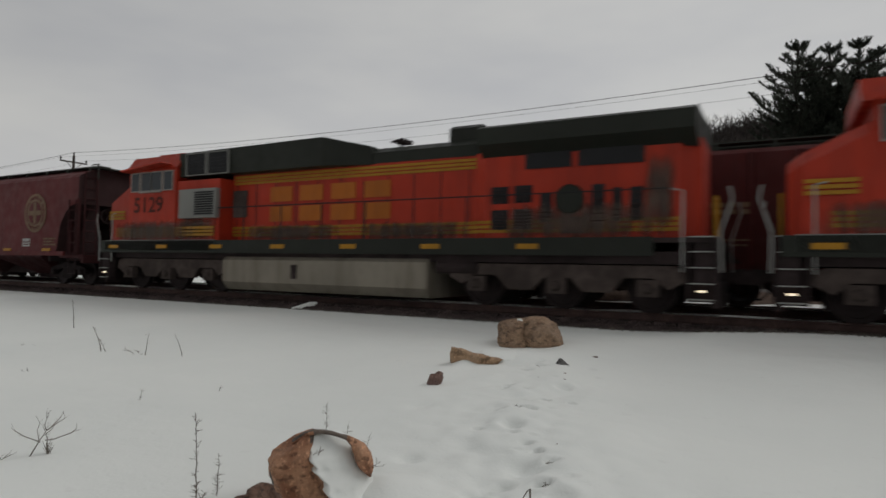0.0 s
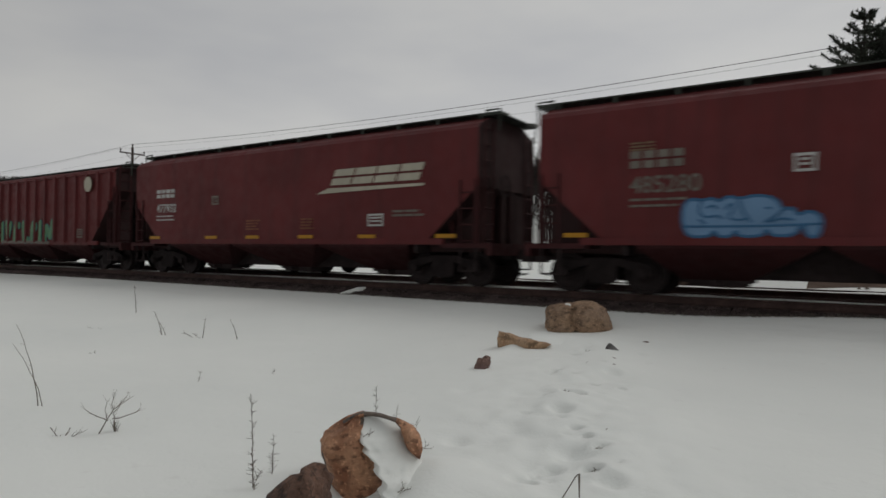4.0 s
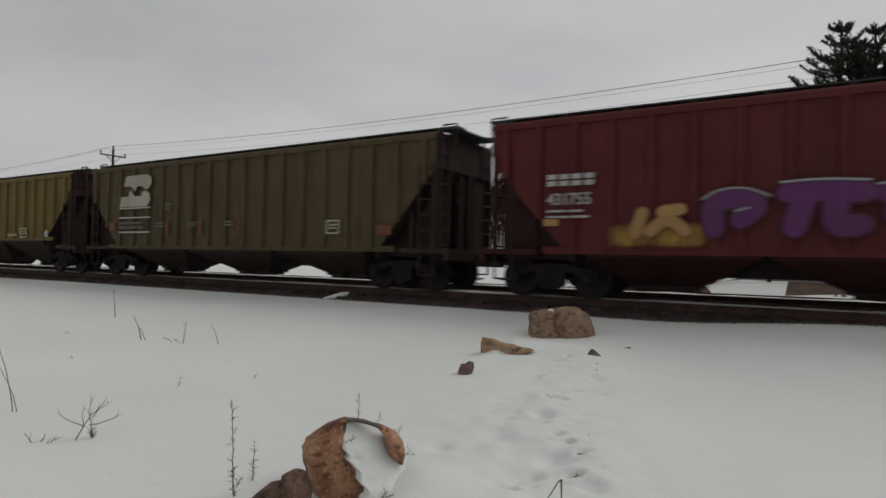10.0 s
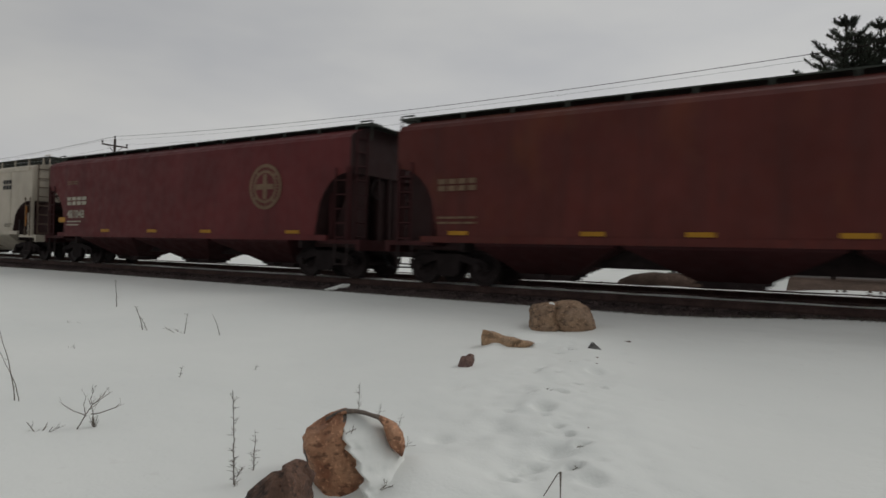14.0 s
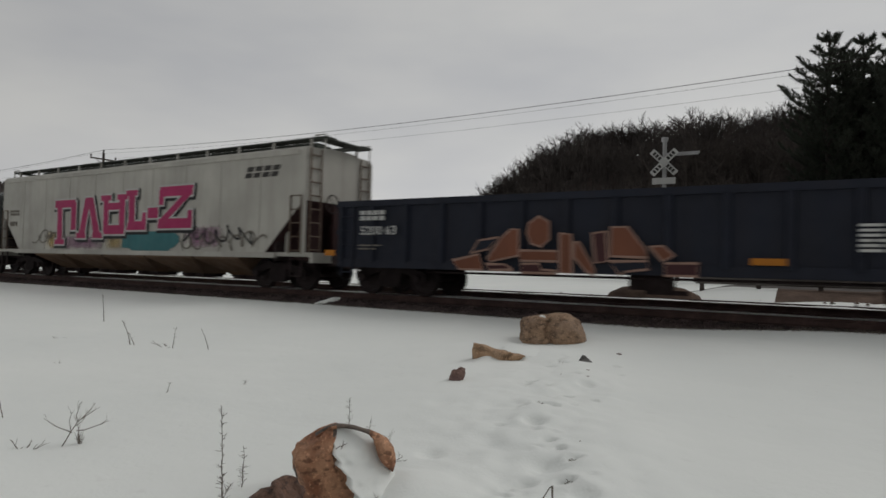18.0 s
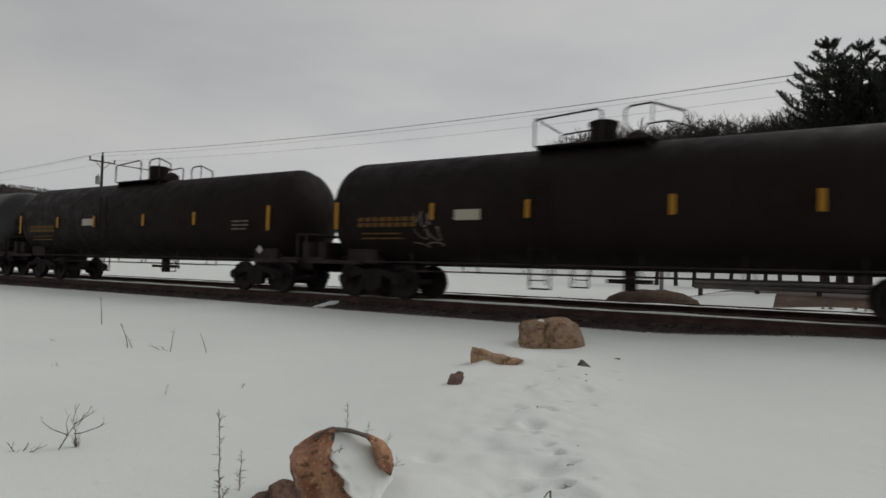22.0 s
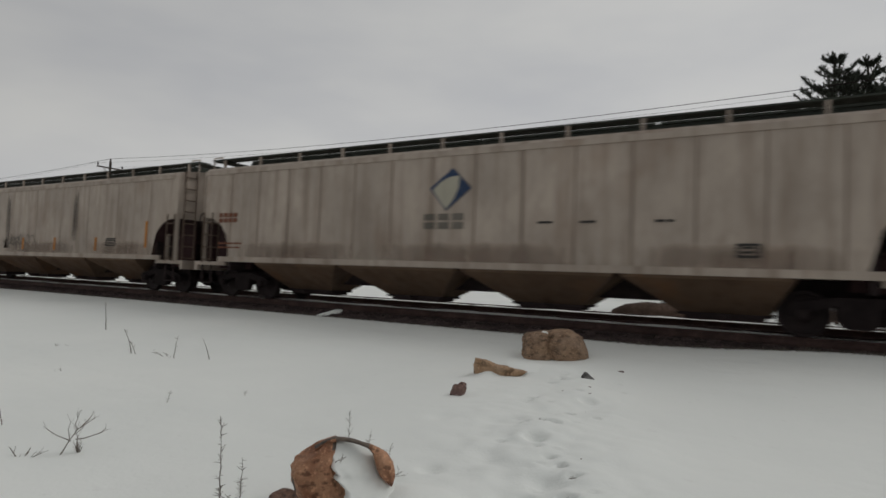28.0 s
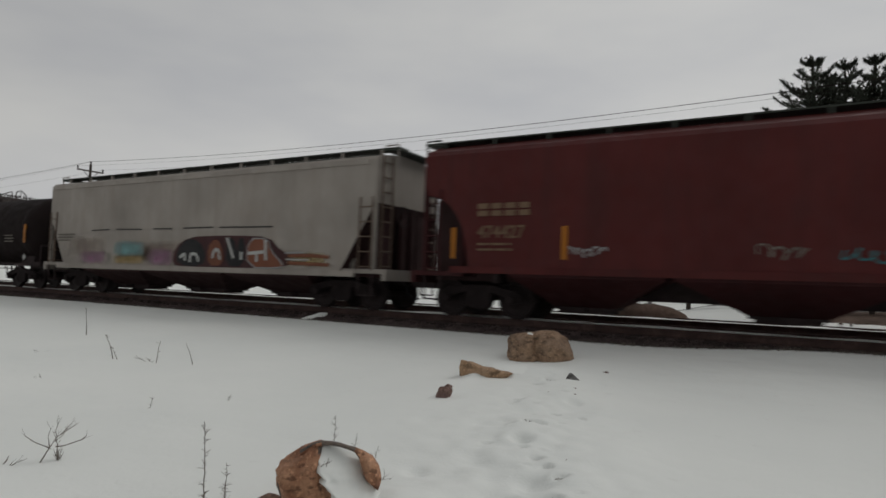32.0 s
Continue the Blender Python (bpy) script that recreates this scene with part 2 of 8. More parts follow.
RUSTROOF = paint("rusty_roof_sheet", (0.20, 0.115, 0.075), 0.7, 0.6, rust=0.5, rust_col=(0.16, 0.065, 0.03))
STREAK = stain("eave_grime_streak", (0.15, 0.125, 0.105), 0.42)
SEAM = paint("grimy_seam_paint", (0.30, 0.235, 0.19), 0.6, 0.5)
OCHRESTAIN = stain("ochre_spray_haze", (0.42, 0.30, 0.12), 0.5)
# shade of the wagon ends put into the colour, together with soot
SOOTSHADE = paint("shade_and_soot_sheet", (0.056, 0.029, 0.029), 0.75, 0.4)
RED = paint("oxide_red_paint", (0.130, 0.0255, 0.0265), 0.55, 0.45)
RED2 = paint("brown_red_paint", (0.115, 0.028, 0.023), 0.6, 0.55, rust=0.25)
RED4 = paint("sooty_dark_red_paint", (0.098, 0.020, 0.019), 0.6, 0.6)
RED3 = paint("bright_red_paint", (0.23, 0.027, 0.026), 0.55, 0.4)
REDG = paint("gondola_red_paint", (0.100, 0.0175, 0.0195), 0.6, 0.55, rust=0.35)
RUSTY = paint("rusty_gondola_paint", (0.085, 0.021, 0.019), 0.7, 0.5, rust=0.5)
OLIVE = paint("faded_olive_paint", (0.110, 0.083, 0.042), 0.6, 0.7, rust=0.5, rust_col=(0.050, 0.028, 0.018))
OLIVE2 = paint("yellow_olive_paint", (0.185, 0.130, 0.040), 0.6, 0.6, rust=0.5, rust_col=(0.10, 0.055, 0.025))
BNBLACK = paint("sooty_green_black_paint", (0.058, 0.049, 0.042), 0.6, 0.45, rust=0.25, rust_col=(0.075, 0.045, 0.03))
BLUE = paint("dark_blue_paint", (0.019, 0.022, 0.034), 0.55, 0.45)
BEIGE = paint("beige_paint", (0.56, 0.50, 0.41), 0.5, 0.3, rust=0.0)
RUSTWHITE = paint("rusted_grey_paint", (0.37, 0.30, 0.245), 0.6, 0.45, rust=0.5, rust_col=(0.19, 0.085, 0.035))
DIRTYWHITE = paint("dirty_white_paint", (0.50, 0.425, 0.36), 0.55, 0.75, dirt_col=(0.17, 0.125, 0.095), rust=0.35, rust_col=(0.20, 0.12, 0.075))
GRIMEWHITE = paint("grimy_pale_grey_paint", (0.37, 0.335, 0.30), 0.6, 0.4, dirt_col=(0.19, 0.16, 0.14), rust=0.2, rust_col=(0.22, 0.17, 0.14))
WHITEPZ = paint("pale_grey_paint", (0.48, 0.465, 0.42), 0.5, 0.3, dirt_col=(0.16, 0.14, 0.12))
TANK = paint("tank_black_paint", (0.0125, 0.0140, 0.0120), 0.26, 0.10, spec=0.40, dents=0.02)
TANK2 = paint("tank_brown_black_paint", (0.0165, 0.0110, 0.0106), 0.6, 0.12, spec=0.08)
ORANGE = paint("loco_orange_paint", (0.46, 0.042, 0.019), 0.45, 0.6)
LOCOGREEN = paint("loco_dark_green_paint", (0.024, 0.027, 0.021), 0.5, 0.3)
LOCOYELLOW = paint("loco_yellow_paint", (0.40, 0.20, 0.02), 0.5, 0.4)
LOCOLET = paint("worn_amber_lettering", (0.46, 0.135, 0.02), 0.5, 0.4)
LOCOGREY = paint("loco_grey_paint", (0.27, 0.27, 0.25), 0.55, 0.4)
LOCODIRT = plain("dusty_truck_casting", (0.075, 0.058, 0.052), 0.85, 0.0, 6, 0.45)
FUEL = paint("fuel_tank_grey_paint", (0.29, 0.26, 0.21), 0.6, 0.6, dirt_col=(0.10, 0.075, 0.05))
STEP = paint("white_handrail_paint", (0.40, 0.40, 0.38), 0.5, 0.3)
ROOF = paint("grimy_roof_steel", (0.055, 0.062, 0.052), 0.6, 0.4)
GRIME = plain("brake_dust_steel", (0.036, 0.026, 0.026), 0.85, 0.0, 8, 0.4)
CASTING = plain("sooty_truck_casting", (0.021, 0.0155, 0.0155), 0.9, 0.0, 8, 0.4)
# bays and end fittings: darker red than the bodies, with grime runs
BAYRED = paint("dark_red_bay", (0.059, 0.017, 0.018), 0.7, 0.6)
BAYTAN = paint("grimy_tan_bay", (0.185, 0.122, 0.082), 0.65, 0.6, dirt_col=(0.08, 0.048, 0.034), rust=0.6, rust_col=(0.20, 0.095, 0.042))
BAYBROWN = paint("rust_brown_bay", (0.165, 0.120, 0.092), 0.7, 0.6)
# bays darker than the olive bodies, with grime runs
BAYOLIVE = paint("dark_olive_bay", (0.055, 0.040, 0.032), 0.65, 0.6)
WHEEL = plain("worn_wheel_steel", (0.026, 0.019, 0.019), 0.6, 0.3, 9, 0.35)
DULLCREAM = paint("dull_peach_lettering", (0.31, 0.21, 0.145), 0.65, 0.5)
NUMBROWN = paint("faded_brown_number", (0.085, 0.020, 0.014), 0.6, 0.3)
PALEFRAME = paint("pale_window_frame", (0.36, 0.33, 0.30), 0.5, 0.3)
CREAM = paint("cream_marking_paint", (0.50, 0.47, 0.38), 0.6, 0.3)
WHITEM = paint("white_marking_paint", (0.55, 0.55, 0.53), 0.6, 0.25)
FADEM = paint("faded_marking_paint", (0.21, 0.14, 0.09), 0.65, 0.5)
FADEG = paint("faded_grey_marking_paint", (0.20, 0.18, 0.155), 0.65, 0.5)
DARKM = paint("dark_marking_paint", (0.055, 0.052, 0.05), 0.6, 0.2)
YELL = paint("yellow_reflector", (0.48, 0.235, 0.02), 0.4, 0.35)
ORAN = paint("orange_reflector", (0.50, 0.185, 0.02), 0.4, 0.25)
YELLBOX = paint("bright_yellow_panel", (0.60, 0.36, 0.02), 0.45, 0.2)
PINK = paint("spray_pink", (0.42, 0.035, 0.13), 0.5, 0.15)
TEAL = paint("spray_teal", (0.055, 0.19, 0.205), 0.55, 0.3)
SKYBLUE = paint("spray_light_blue", (0.185, 0.33, 0.53), 0.5, 0.2)
SBLUE = paint("spray_blue", (0.05, 0.15, 0.29), 0.5, 0.25)
SORANGE = paint("spray_amber", (0.45, 0.275, 0.115), 0.5, 0.2)
SGREEN = paint("spray_green", (0.12, 0.27, 0.15), 0.5, 0.35)
SPURPLE = paint("spray_purple", (0.14, 0.045, 0.145), 0.5, 0.3)
SMAUVE = paint("spray_mauve", (0.23, 0.095, 0.15), 0.55, 0.35)
SSILVER = paint("spray_silver", (0.36, 0.36, 0.36), 0.4, 0.25)
SBROWN = paint("spray_rust_orange", (0.22, 0.085, 0.05), 0.55, 0.35)
SDULL = paint("spray_dull_red", (0.075, 0.030, 0.032), 0.6, 0.5)
SEDGE = paint("spray_pale_orange", (0.38, 0.24, 0.19), 0.6, 0.5)
SBLACK = paint("spray_black", (0.02, 0.02, 0.022), 0.5, 0.1)
RAIL = plain("rusty_rail_steel", (0.075, 0.047, 0.042), 0.7, 0.2, 12, 0.35)
TIE = plain("creosoted_tie_wood", (0.046, 0.035, 0.032), 0.85, 0, 10, 0.4, 0.5, 0.02)
BALLAST = plain("dirty_ballast", (0.092, 0.068, 0.066), 0.95, 0, 16, 0.45, 1.0, 0.05)
DEADGRASS = plain("dead_grass", (0.13, 0.115, 0.095), 0.95, 0, 14, 0.4, 0.8, 0.03)
EARTH = plain("brown_earth", (0.108, 0.074, 0.057), 0.95, 0, 8, 0.35, 0.7, 0.04)
ROADM = plain("salted_road", (0.125, 0.112, 0.105), 0.9, 0, 5, 0.25, 0.4, 0.02)
WOOD = plain("weathered_pole_wood", (0.075, 0.062, 0.055), 0.9, 0, 9, 0.3, 0.4, 0.02)
GALV = plain("galvanised_steel", (0.30, 0.30, 0.30), 0.5, 0.4, 9, 0.2)
SIGNW = paint("weathered_sign_white", (0.60, 0.60, 0.58), 0.6, 0.35)
LITTER = plain("leaf_litter", (0.042, 0.031, 0.028), 0.95, 0, 0.8, 0.5, 0.6, 0.1)
TWIG = plain("bare_twig_bark", (0.048, 0.040, 0.036), 0.95, 0, 3, 0.35, 0, 0.01)
FARWOOD = plain("far_bare_wood", (0.062, 0.053, 0.049), 0.95, 0, 0.6, 0.45, 0, 0.01)
NEEDLE = plain("pine_needles", (0.050, 0.058, 0.044), 0.8, 0, 3, 0.45, 0, 0.01)
STALK = plain("dry_weed_stalk", (0.20, 0.175, 0.15), 0.95, 0, 20, 0.3, 0, 0.01)
GLASS = bpy.data.materials.new("cab_glass")
GLASS_NT, GLASS_B = nodes_of(GLASS)
GLASS_B.inputs["Base Color"].default_value = (0.03, 0.035, 0.04, 1)
GLASS_B.inputs["Roughness"].default_value = 0.08
GLASS_B.inputs["Specular IOR Level"].default_value = 0.18
REDGLOW = glow("red_lens_lit", (1.0, 0.03, 0.02), 6.0)
LAMPW = glow("step_lamp_lit", (1.0, 0.82, 0.6), 1.5)
ROCKA = rock_material("tan_granite", (0.33, 0.215, 0.135), (0.20, 0.125, 0.080))
ROCKB = rock_material("red_brown_granite", (0.44, 0.235, 0.135), (0.26, 0.108, 0.056), 1.7)
CRUST = rock_material("grey_lichen_crust", (0.135, 0.105, 0.085), (0.075, 0.062, 0.055))
ROCKE = rock_material("tan_brown_stone", (0.42, 0.275, 0.165), (0.29, 0.175, 0.10))
ROCKD = rock_material("pinkish_brown_stone", (0.23, 0.14, 0.115), (0.12, 0.07, 0.06))
ROCKG = rock_material("grey_stone", (0.15, 0.145, 0.14), (0.09, 0.085, 0.08))
ROCKC = rock_material("dark_brown_stone", (0.14, 0.075, 0.05), (0.06, 0.033, 0.025))


# ---- mesh helpers ----
def bx(bm, x0, x1, y0, y1, z0, z1):
    v = [bm.verts.new(p) for p in ((x0, y0, z0), (x1, y0, z0), (x1, y1, z0), (x0, y1, z0), (x0, y0, z1), (x1, y0, z1), (x1, y1, z1), (x0, y1, z1))]
    for f in ((0, 3, 2, 1), (4, 5, 6, 7), (0, 1, 5, 4), (1, 2, 6, 5), (2, 3, 7, 6), (3, 0, 4, 7)):
        bm.faces.new([v[i] for i in f])


def loft(bm, rings, cap=True):
    rows = [[bm.verts.new(p) for p in r] for r in rings]
    n = len(rows[0])
    for a, b in zip(rows, rows[1:]):
        for i in range(n):
            bm.faces.new((a[i], a[(i + 1) % n], b[(i + 1) % n], b[i]))
    if cap:
        bm.faces.new(rows[0][::-1])
        bm.faces.new(rows[-1])


def slab(bm, pts, y0, y1):
    """A polygon of (x, z) points, thick from y0 to y1."""
    loft(bm, [[(x, y0, z) for x, z in pts], [(x, y1, z) for x, z in pts]])


def prism(bm, pts, x0, x1):
    """A polygon of (y, z) points, run along x."""
    loft(bm, [[(x0, y, z) for y, z in pts], [(x1, y, z) for y, z in pts]])


def rod(bm, a, b, r, n=6, r2=None):
    a, b = Vector(a), Vector(b)
    d = (b - a).normalized()
    u = d.orthogonal().normalized()
    w = d.cross(u)
    r2 = r if r2 is None else r2
    loft(bm, [[p + (u * math.cos(2 * math.pi * i / n) + w * math.sin(2 * math.pi * i / n)) * k for i in range(n)] for p, k in ((a, r), (b, r2))])


def pipe(bm, pts, r, n=6):
    """A round bar bent along the points, in one piece."""
    pts = [Vector(p) for p in pts]
    rings, u = [], None
    for i, p in enumerate(pts):
        d = (pts[min(i + 1, len(pts) - 1)] - pts[max(i - 1, 0)]).normalized()
        u = d.orthogonal() if u is None else u - d * u.dot(d)
        u.normalize()
        w = d.cross(u)
        k = r
        if 0 < i < len(pts) - 1:
            k = r / max(0.5, math.cos(0.5 * (pts[i] - pts[i - 1]).angle(pts[i + 1] - pts[i], 0.0)))
        rings.append([p + (u * math.cos(2 * math.pi * q / n) + w * math.sin(2 * math.pi * q / n)) * k for q in range(n)])
    loft(bm, rings)


def lathe_y(bm, prof, n=20, cx=0.0, cz=0.0):
    """Rings of (y, radius) turned round the y axis."""
    loft(bm, [[(cx + r * math.cos(2 * math.pi * i / n), y, cz + r * math.sin(2 * math.pi * i / n)) for i in range(n)] for y, r in prof])


MESHES = {}


def mesh_of(key, mat, build, smooth=False):
    k = (key, mat.name)
    if k not in MESHES:
        bm = bmesh.new()
        build(bm)
        bmesh.ops.recalc_face_normals(bm, faces=bm.faces[:])
        me = bpy.data.meshes.new(str(key))
        bm.to_mesh(me)
        bm.free()
        me.materials.append(mat)
        if smooth:
            for p in me.polygons:
                p.use_smooth = True
        MESHES[k] = me
    return MESHES[k]


def part(name, key, mat, parent, build, at=None, label="", smooth=False):
    ob = new(name, mesh_of(key, mat, build, smooth))
    ob.parent = parent
    if at is not None:
        ob.matrix_basis = at if isinstance(at, Matrix) else Matrix.Translation(at)
    if label:
        ob["label"] = label
    return ob


def thing(name, build, mat, label, category, group="", kind="", at=None, smooth=False, key=None):
    ob = new(name, mesh_of(key or (name, random.random()), mat, build, smooth))
    if at is not None:
        ob.matrix_basis = at if isinstance(at, Matrix) else Matrix.Translation(at)
    return tagged(ob, label, category, group, kind)


def empty(name, label, category, group=""):
    return tagged(new(name), label, category, group)


def text(parent, body, x, y, z, size, mat, name="lettering", sx=1.0, bold=0.0, label="", shear=0.0, depth=0.003):
    """Lettering that faces the viewer (towards -y); x, z: its lower left corner."""
    cu = bpy.data.curves.new(name, "FONT")
    cu.body, cu.size, cu.extrude, cu.offset, cu.shear = body, size, depth, bold, shear
    cu.resolution_u = 3
    cu.materials.append(mat)
    ob = new(name, cu)
    ob.parent = parent
    ob.matrix_basis = Matrix.Translation((x, y, z)) @ Matrix.Rotation(radians(90), 4, "X") @ Matrix.Diagonal((sx, 1, 1, 1))
    if label:
        ob["label"] = label
    return ob


def plate(parent, name, x, z, w, h, y, mat, label="", t=0.006):
    """A thin painted panel on the near side, its centre at x, z."""
    return part(name, ("plate", round(w, 3), round(h, 3), t), mat, parent, lambda bm: bx(bm, -w / 2, w / 2, -t, t, -h / 2, h / 2), (x, y, z), label)


def bars(parent, x, z, w, y, mat, rows=3, h=0.06, gap=0.11, name="lettering_line"):
    """Small lettering that cannot be read: rows of broken bars."""
    rnd = random.Random(int((x + 50) * 97 + z * 31))

    def build(bm):
        for i in range(rows):
            q = 0.0
            end = w * rnd.uniform(0.7, 1.0)
            while q < end:
                k = min(end - q, rnd.uniform(0.18, 0.5))
                bx(bm, q, q + k * 0.86, -0.004, 0.004, -i * gap - h, -i * gap)
                q += k
    return part(name, (name, round(x, 2), round(z, 2), round(w, 2), rows), mat, parent, build, (x, y, z))


def poly_plate(parent, name, pts, x, z, y, mat, label="", t=0.006):
    return part(name, (name, round(x, 3), round(z, 3), len(pts)), mat, parent, lambda bm: slab(bm, pts, -t, t), (x, y, z), label)


def block_shape(bm, w, h, s):
    """Two short slanted bars, one over the other: width, height, slant."""
    for z0, z1 in ((0, 0.43 * h), (0.57 * h, h)):
        slab(bm, [(s * z0 / h, z0), (w + s * z0 / h, z0), (w + s * z1 / h, z1), (s * z1 / h, z1)], -0.005, 0.005)


def block_letters(parent, n, x, z, w, h, y, mat, slant=0.0, name="emblem_block", label="", fill=0.74):
    """A company's lettering as plain blocks, one for each letter."""
    pitch = w / n
    k = pitch * fill
    for i in range(n):
        part(name, ("block", round(k, 3), round(h, 3), slant), mat, parent, lambda bm: block_shape(bm, k, h, slant * h), (x + i * pitch, y, z), label)


def bay_letters(parent, groups, x, z, pitch, w, h, y, mat):
    """A row of plain blocks set in groups between the ribs."""
    for i, n in enumerate(groups):
        for k in range(n):
            g = min(w, 0.8 * pitch / n)
            part("name_panel", ("nblock", round(g, 3), h), mat, parent, lambda bm: block_shape(bm, g * 0.70, h, 0.0), (x + i * pitch + k * g, y, z), "white painted letter block")


def ring_frame(bm, w, h, t, y0, y1):
    """A rectangular frame in one piece: width, height, breadth of its bars, from y0 to y1."""
    def loop(k, y):
        return [(-w / 2 + k, y, -h / 2 + k), (w / 2 - k, y, -h / 2 + k), (w / 2 - k, y, h / 2 - k), (-w / 2 + k, y, h / 2 - k)]
    loft(bm, [loop(0, y0), loop(0, y1), loop(t, y1), loop(t, y0), loop(0, y0)], False)
    bmesh.ops.remove_doubles(bm, verts=bm.verts[:], dist=0.0001)


def emblem(parent, x, z, r, y, mat, dark):
    """A round emblem with a ring and a cross, in plain shapes."""
    part("round_emblem", ("disc", r), mat, parent, lambda bm: lathe_y(bm, [(-0.005, r), (0.005, r)], 36), (x, y, z), "pale round emblem with a cross")

    part("emblem_field", ("field", r), dark, parent, lambda bm: lathe_y(bm, [(-0.004, r * 0.60), (0.004, r * 0.60)], 28), (x, y - 0.008, z))
    a, c = r * 0.12, r * 0.55
    part("emblem_cross", ("cross", r), mat, parent, lambda bm: slab(bm, [(-a, -c), (a, -c), (a * 1.1, -a), (c, -a), (c, a), (a, a), (a, c), (-a, c), (-a, a), (-c, a), (-c, -a), (-a, -a)], -0.004, 0.004), (x, y - 0.016, z))

    def ring(bm):
        for i in range(36):
            if i % 9 in (4,):
                continue
            t = 2 * math.pi * i / 36
            a, b = t - 0.055, t + 0.055
            slab(bm, [(0.72 * r * math.cos(a), 0.72 * r * math.sin(a)), (0.72 * r * math.cos(b), 0.72 * r * math.sin(b)), (0.86 * r * math.cos(b), 0.86 * r * math.sin(b)), (0.86 * r * math.cos(a), 0.86 * r * math.sin(a))], -0.004, 0.004)
    part("ring_lettering", ("ringbars", r), dark, parent, ring, (x, y - 0.008, z))


# ---- trucks (bogies), shared by all wagons ----
def build_wheel(bm, r=0.457):
    lathe_y(bm, [(-0.075, r * 0.30), (-0.06, r * 0.34), (-0.035, r * 0.42), (-0.02, r * 0.62), (-0.035, r * 0.80), (-0.07, r * 0.84), (-0.07, r), (0.045, r * 1.0), (0.06, r * 1.055), (0.075, r * 1.055), (0.075, r * 0.84), (0.03, r * 0.80), (0.03, r * 0.4), (0.05, r * 0.3)], 28)


def side_frame(bm):
    slab(bm, [(-1.15, 0.58), (-1.05, 0.66), (-0.62, 0.74), (-0.36, 0.80), (0.36, 0.80), (0.62, 0.74), (1.05, 0.66), (1.15, 0.58), (1.15, 0.42), (0.98, 0.38), (0.72, 0.52), (0.34, 0.64), (0.33, 0.30), (0.20, 0.22), (-0.20, 0.22), (-0.33, 0.30), (-0.34, 0.64), (-0.72, 0.52), (-0.98, 0.38), (-1.15, 0.42)], -0.09, 0.09)


def add_truck(car, x, r=0.457):
    t = part("truck", "bolster", GRIME, car, lambda bm: (bx(bm, -0.2, 0.2, -1.0, 1.0, 0.42, 0.74), bx(bm, -0.28, 0.28, -0.35, 0.35, 0.74, 0.86)), (x, 0, 0))
    for s in (-1, 1):
        part("side_frame", "side_frame", CASTING, t, side_frame, (0, s * 1.02, 0))
        part("spring_nest", "springs", CASTING, t, lambda bm: [rod(bm, (q, 0, 0.28), (q, 0, 0.6), 0.065, 8) for q in (-0.2, 0, 0.2)], (0, s * 1.0, 0))
        for q in (-0.889, 0.889):
            part("wheel", "wheel%.3f" % r, WHEEL, t, lambda bm: build_wheel(bm, r), Matrix.Translation((q, s * 0.75, r)) @ Matrix.Rotation(0 if s < 0 else math.pi, 4, "Z"))
            part("bearing_cap", "bearing", CASTING, t, lambda bm: lathe_y(bm, [(-0.13, 0.06), (-0.12, 0.10), (0.05, 0.12)], 12), (q, s * 1.08, 0.47))
    for q in (-0.889, 0.889):
        part("axle", "axle", GRIME, t, lambda bm: rod(bm, (0, -0.72, 0), (0, 0.72, 0), 0.08, 8), (q, 0, r))
    return t


def add_coupler(car, x, s):
    part("coupler", "coupler", GRIME, car, lambda bm: (bx(bm, -0.75, 0, -0.09, 0.09, 0.72, 0.92), slab(bm, [(0, 0.66), (0.0, 0.98), (0.22, 1.0), (0.3, 0.9), (0.3, 0.66)], -0.16, 0.16)),
         Matrix.Translation((x, 0, 0)) @ Matrix.Rotation(0 if s > 0 else math.pi, 4, "Z"))
    part("air_hose", "hose", SBLACK, car, lambda bm: pipe(bm, [(0, -0.3, 0.75), (0.12, -0.32, 0.5), (0.3, -0.25, 0.33), (0.45, -0.2, 0.36)], 0.025), Matrix.Translation((x - 0.2 * s, 0, 0)) @ Matrix.Rotation(0 if s > 0 else math.pi, 4, "Z"))


def ladder(bm, w, z0, z1, step=0.4, r=0.022):
    rod(bm, (-w / 2, 0, z0), (-w / 2, 0, z1), r * 1.3, 6)
    rod(bm, (w / 2, 0, z0), (w / 2, 0, z1), r * 1.3, 6)
    z = z0 + 0.1
    while z < z1:
        rod(bm, (-w / 2, 0, z), (w / 2, 0, z), r, 5)
        z += step


CARS = []          # each wagon with the place of its middle at the start, its track and its speed


def place(ob, left, right, y=Y1, v=V1):
    CARS.append((ob, (left + right) / 2, y, v))
    return ob


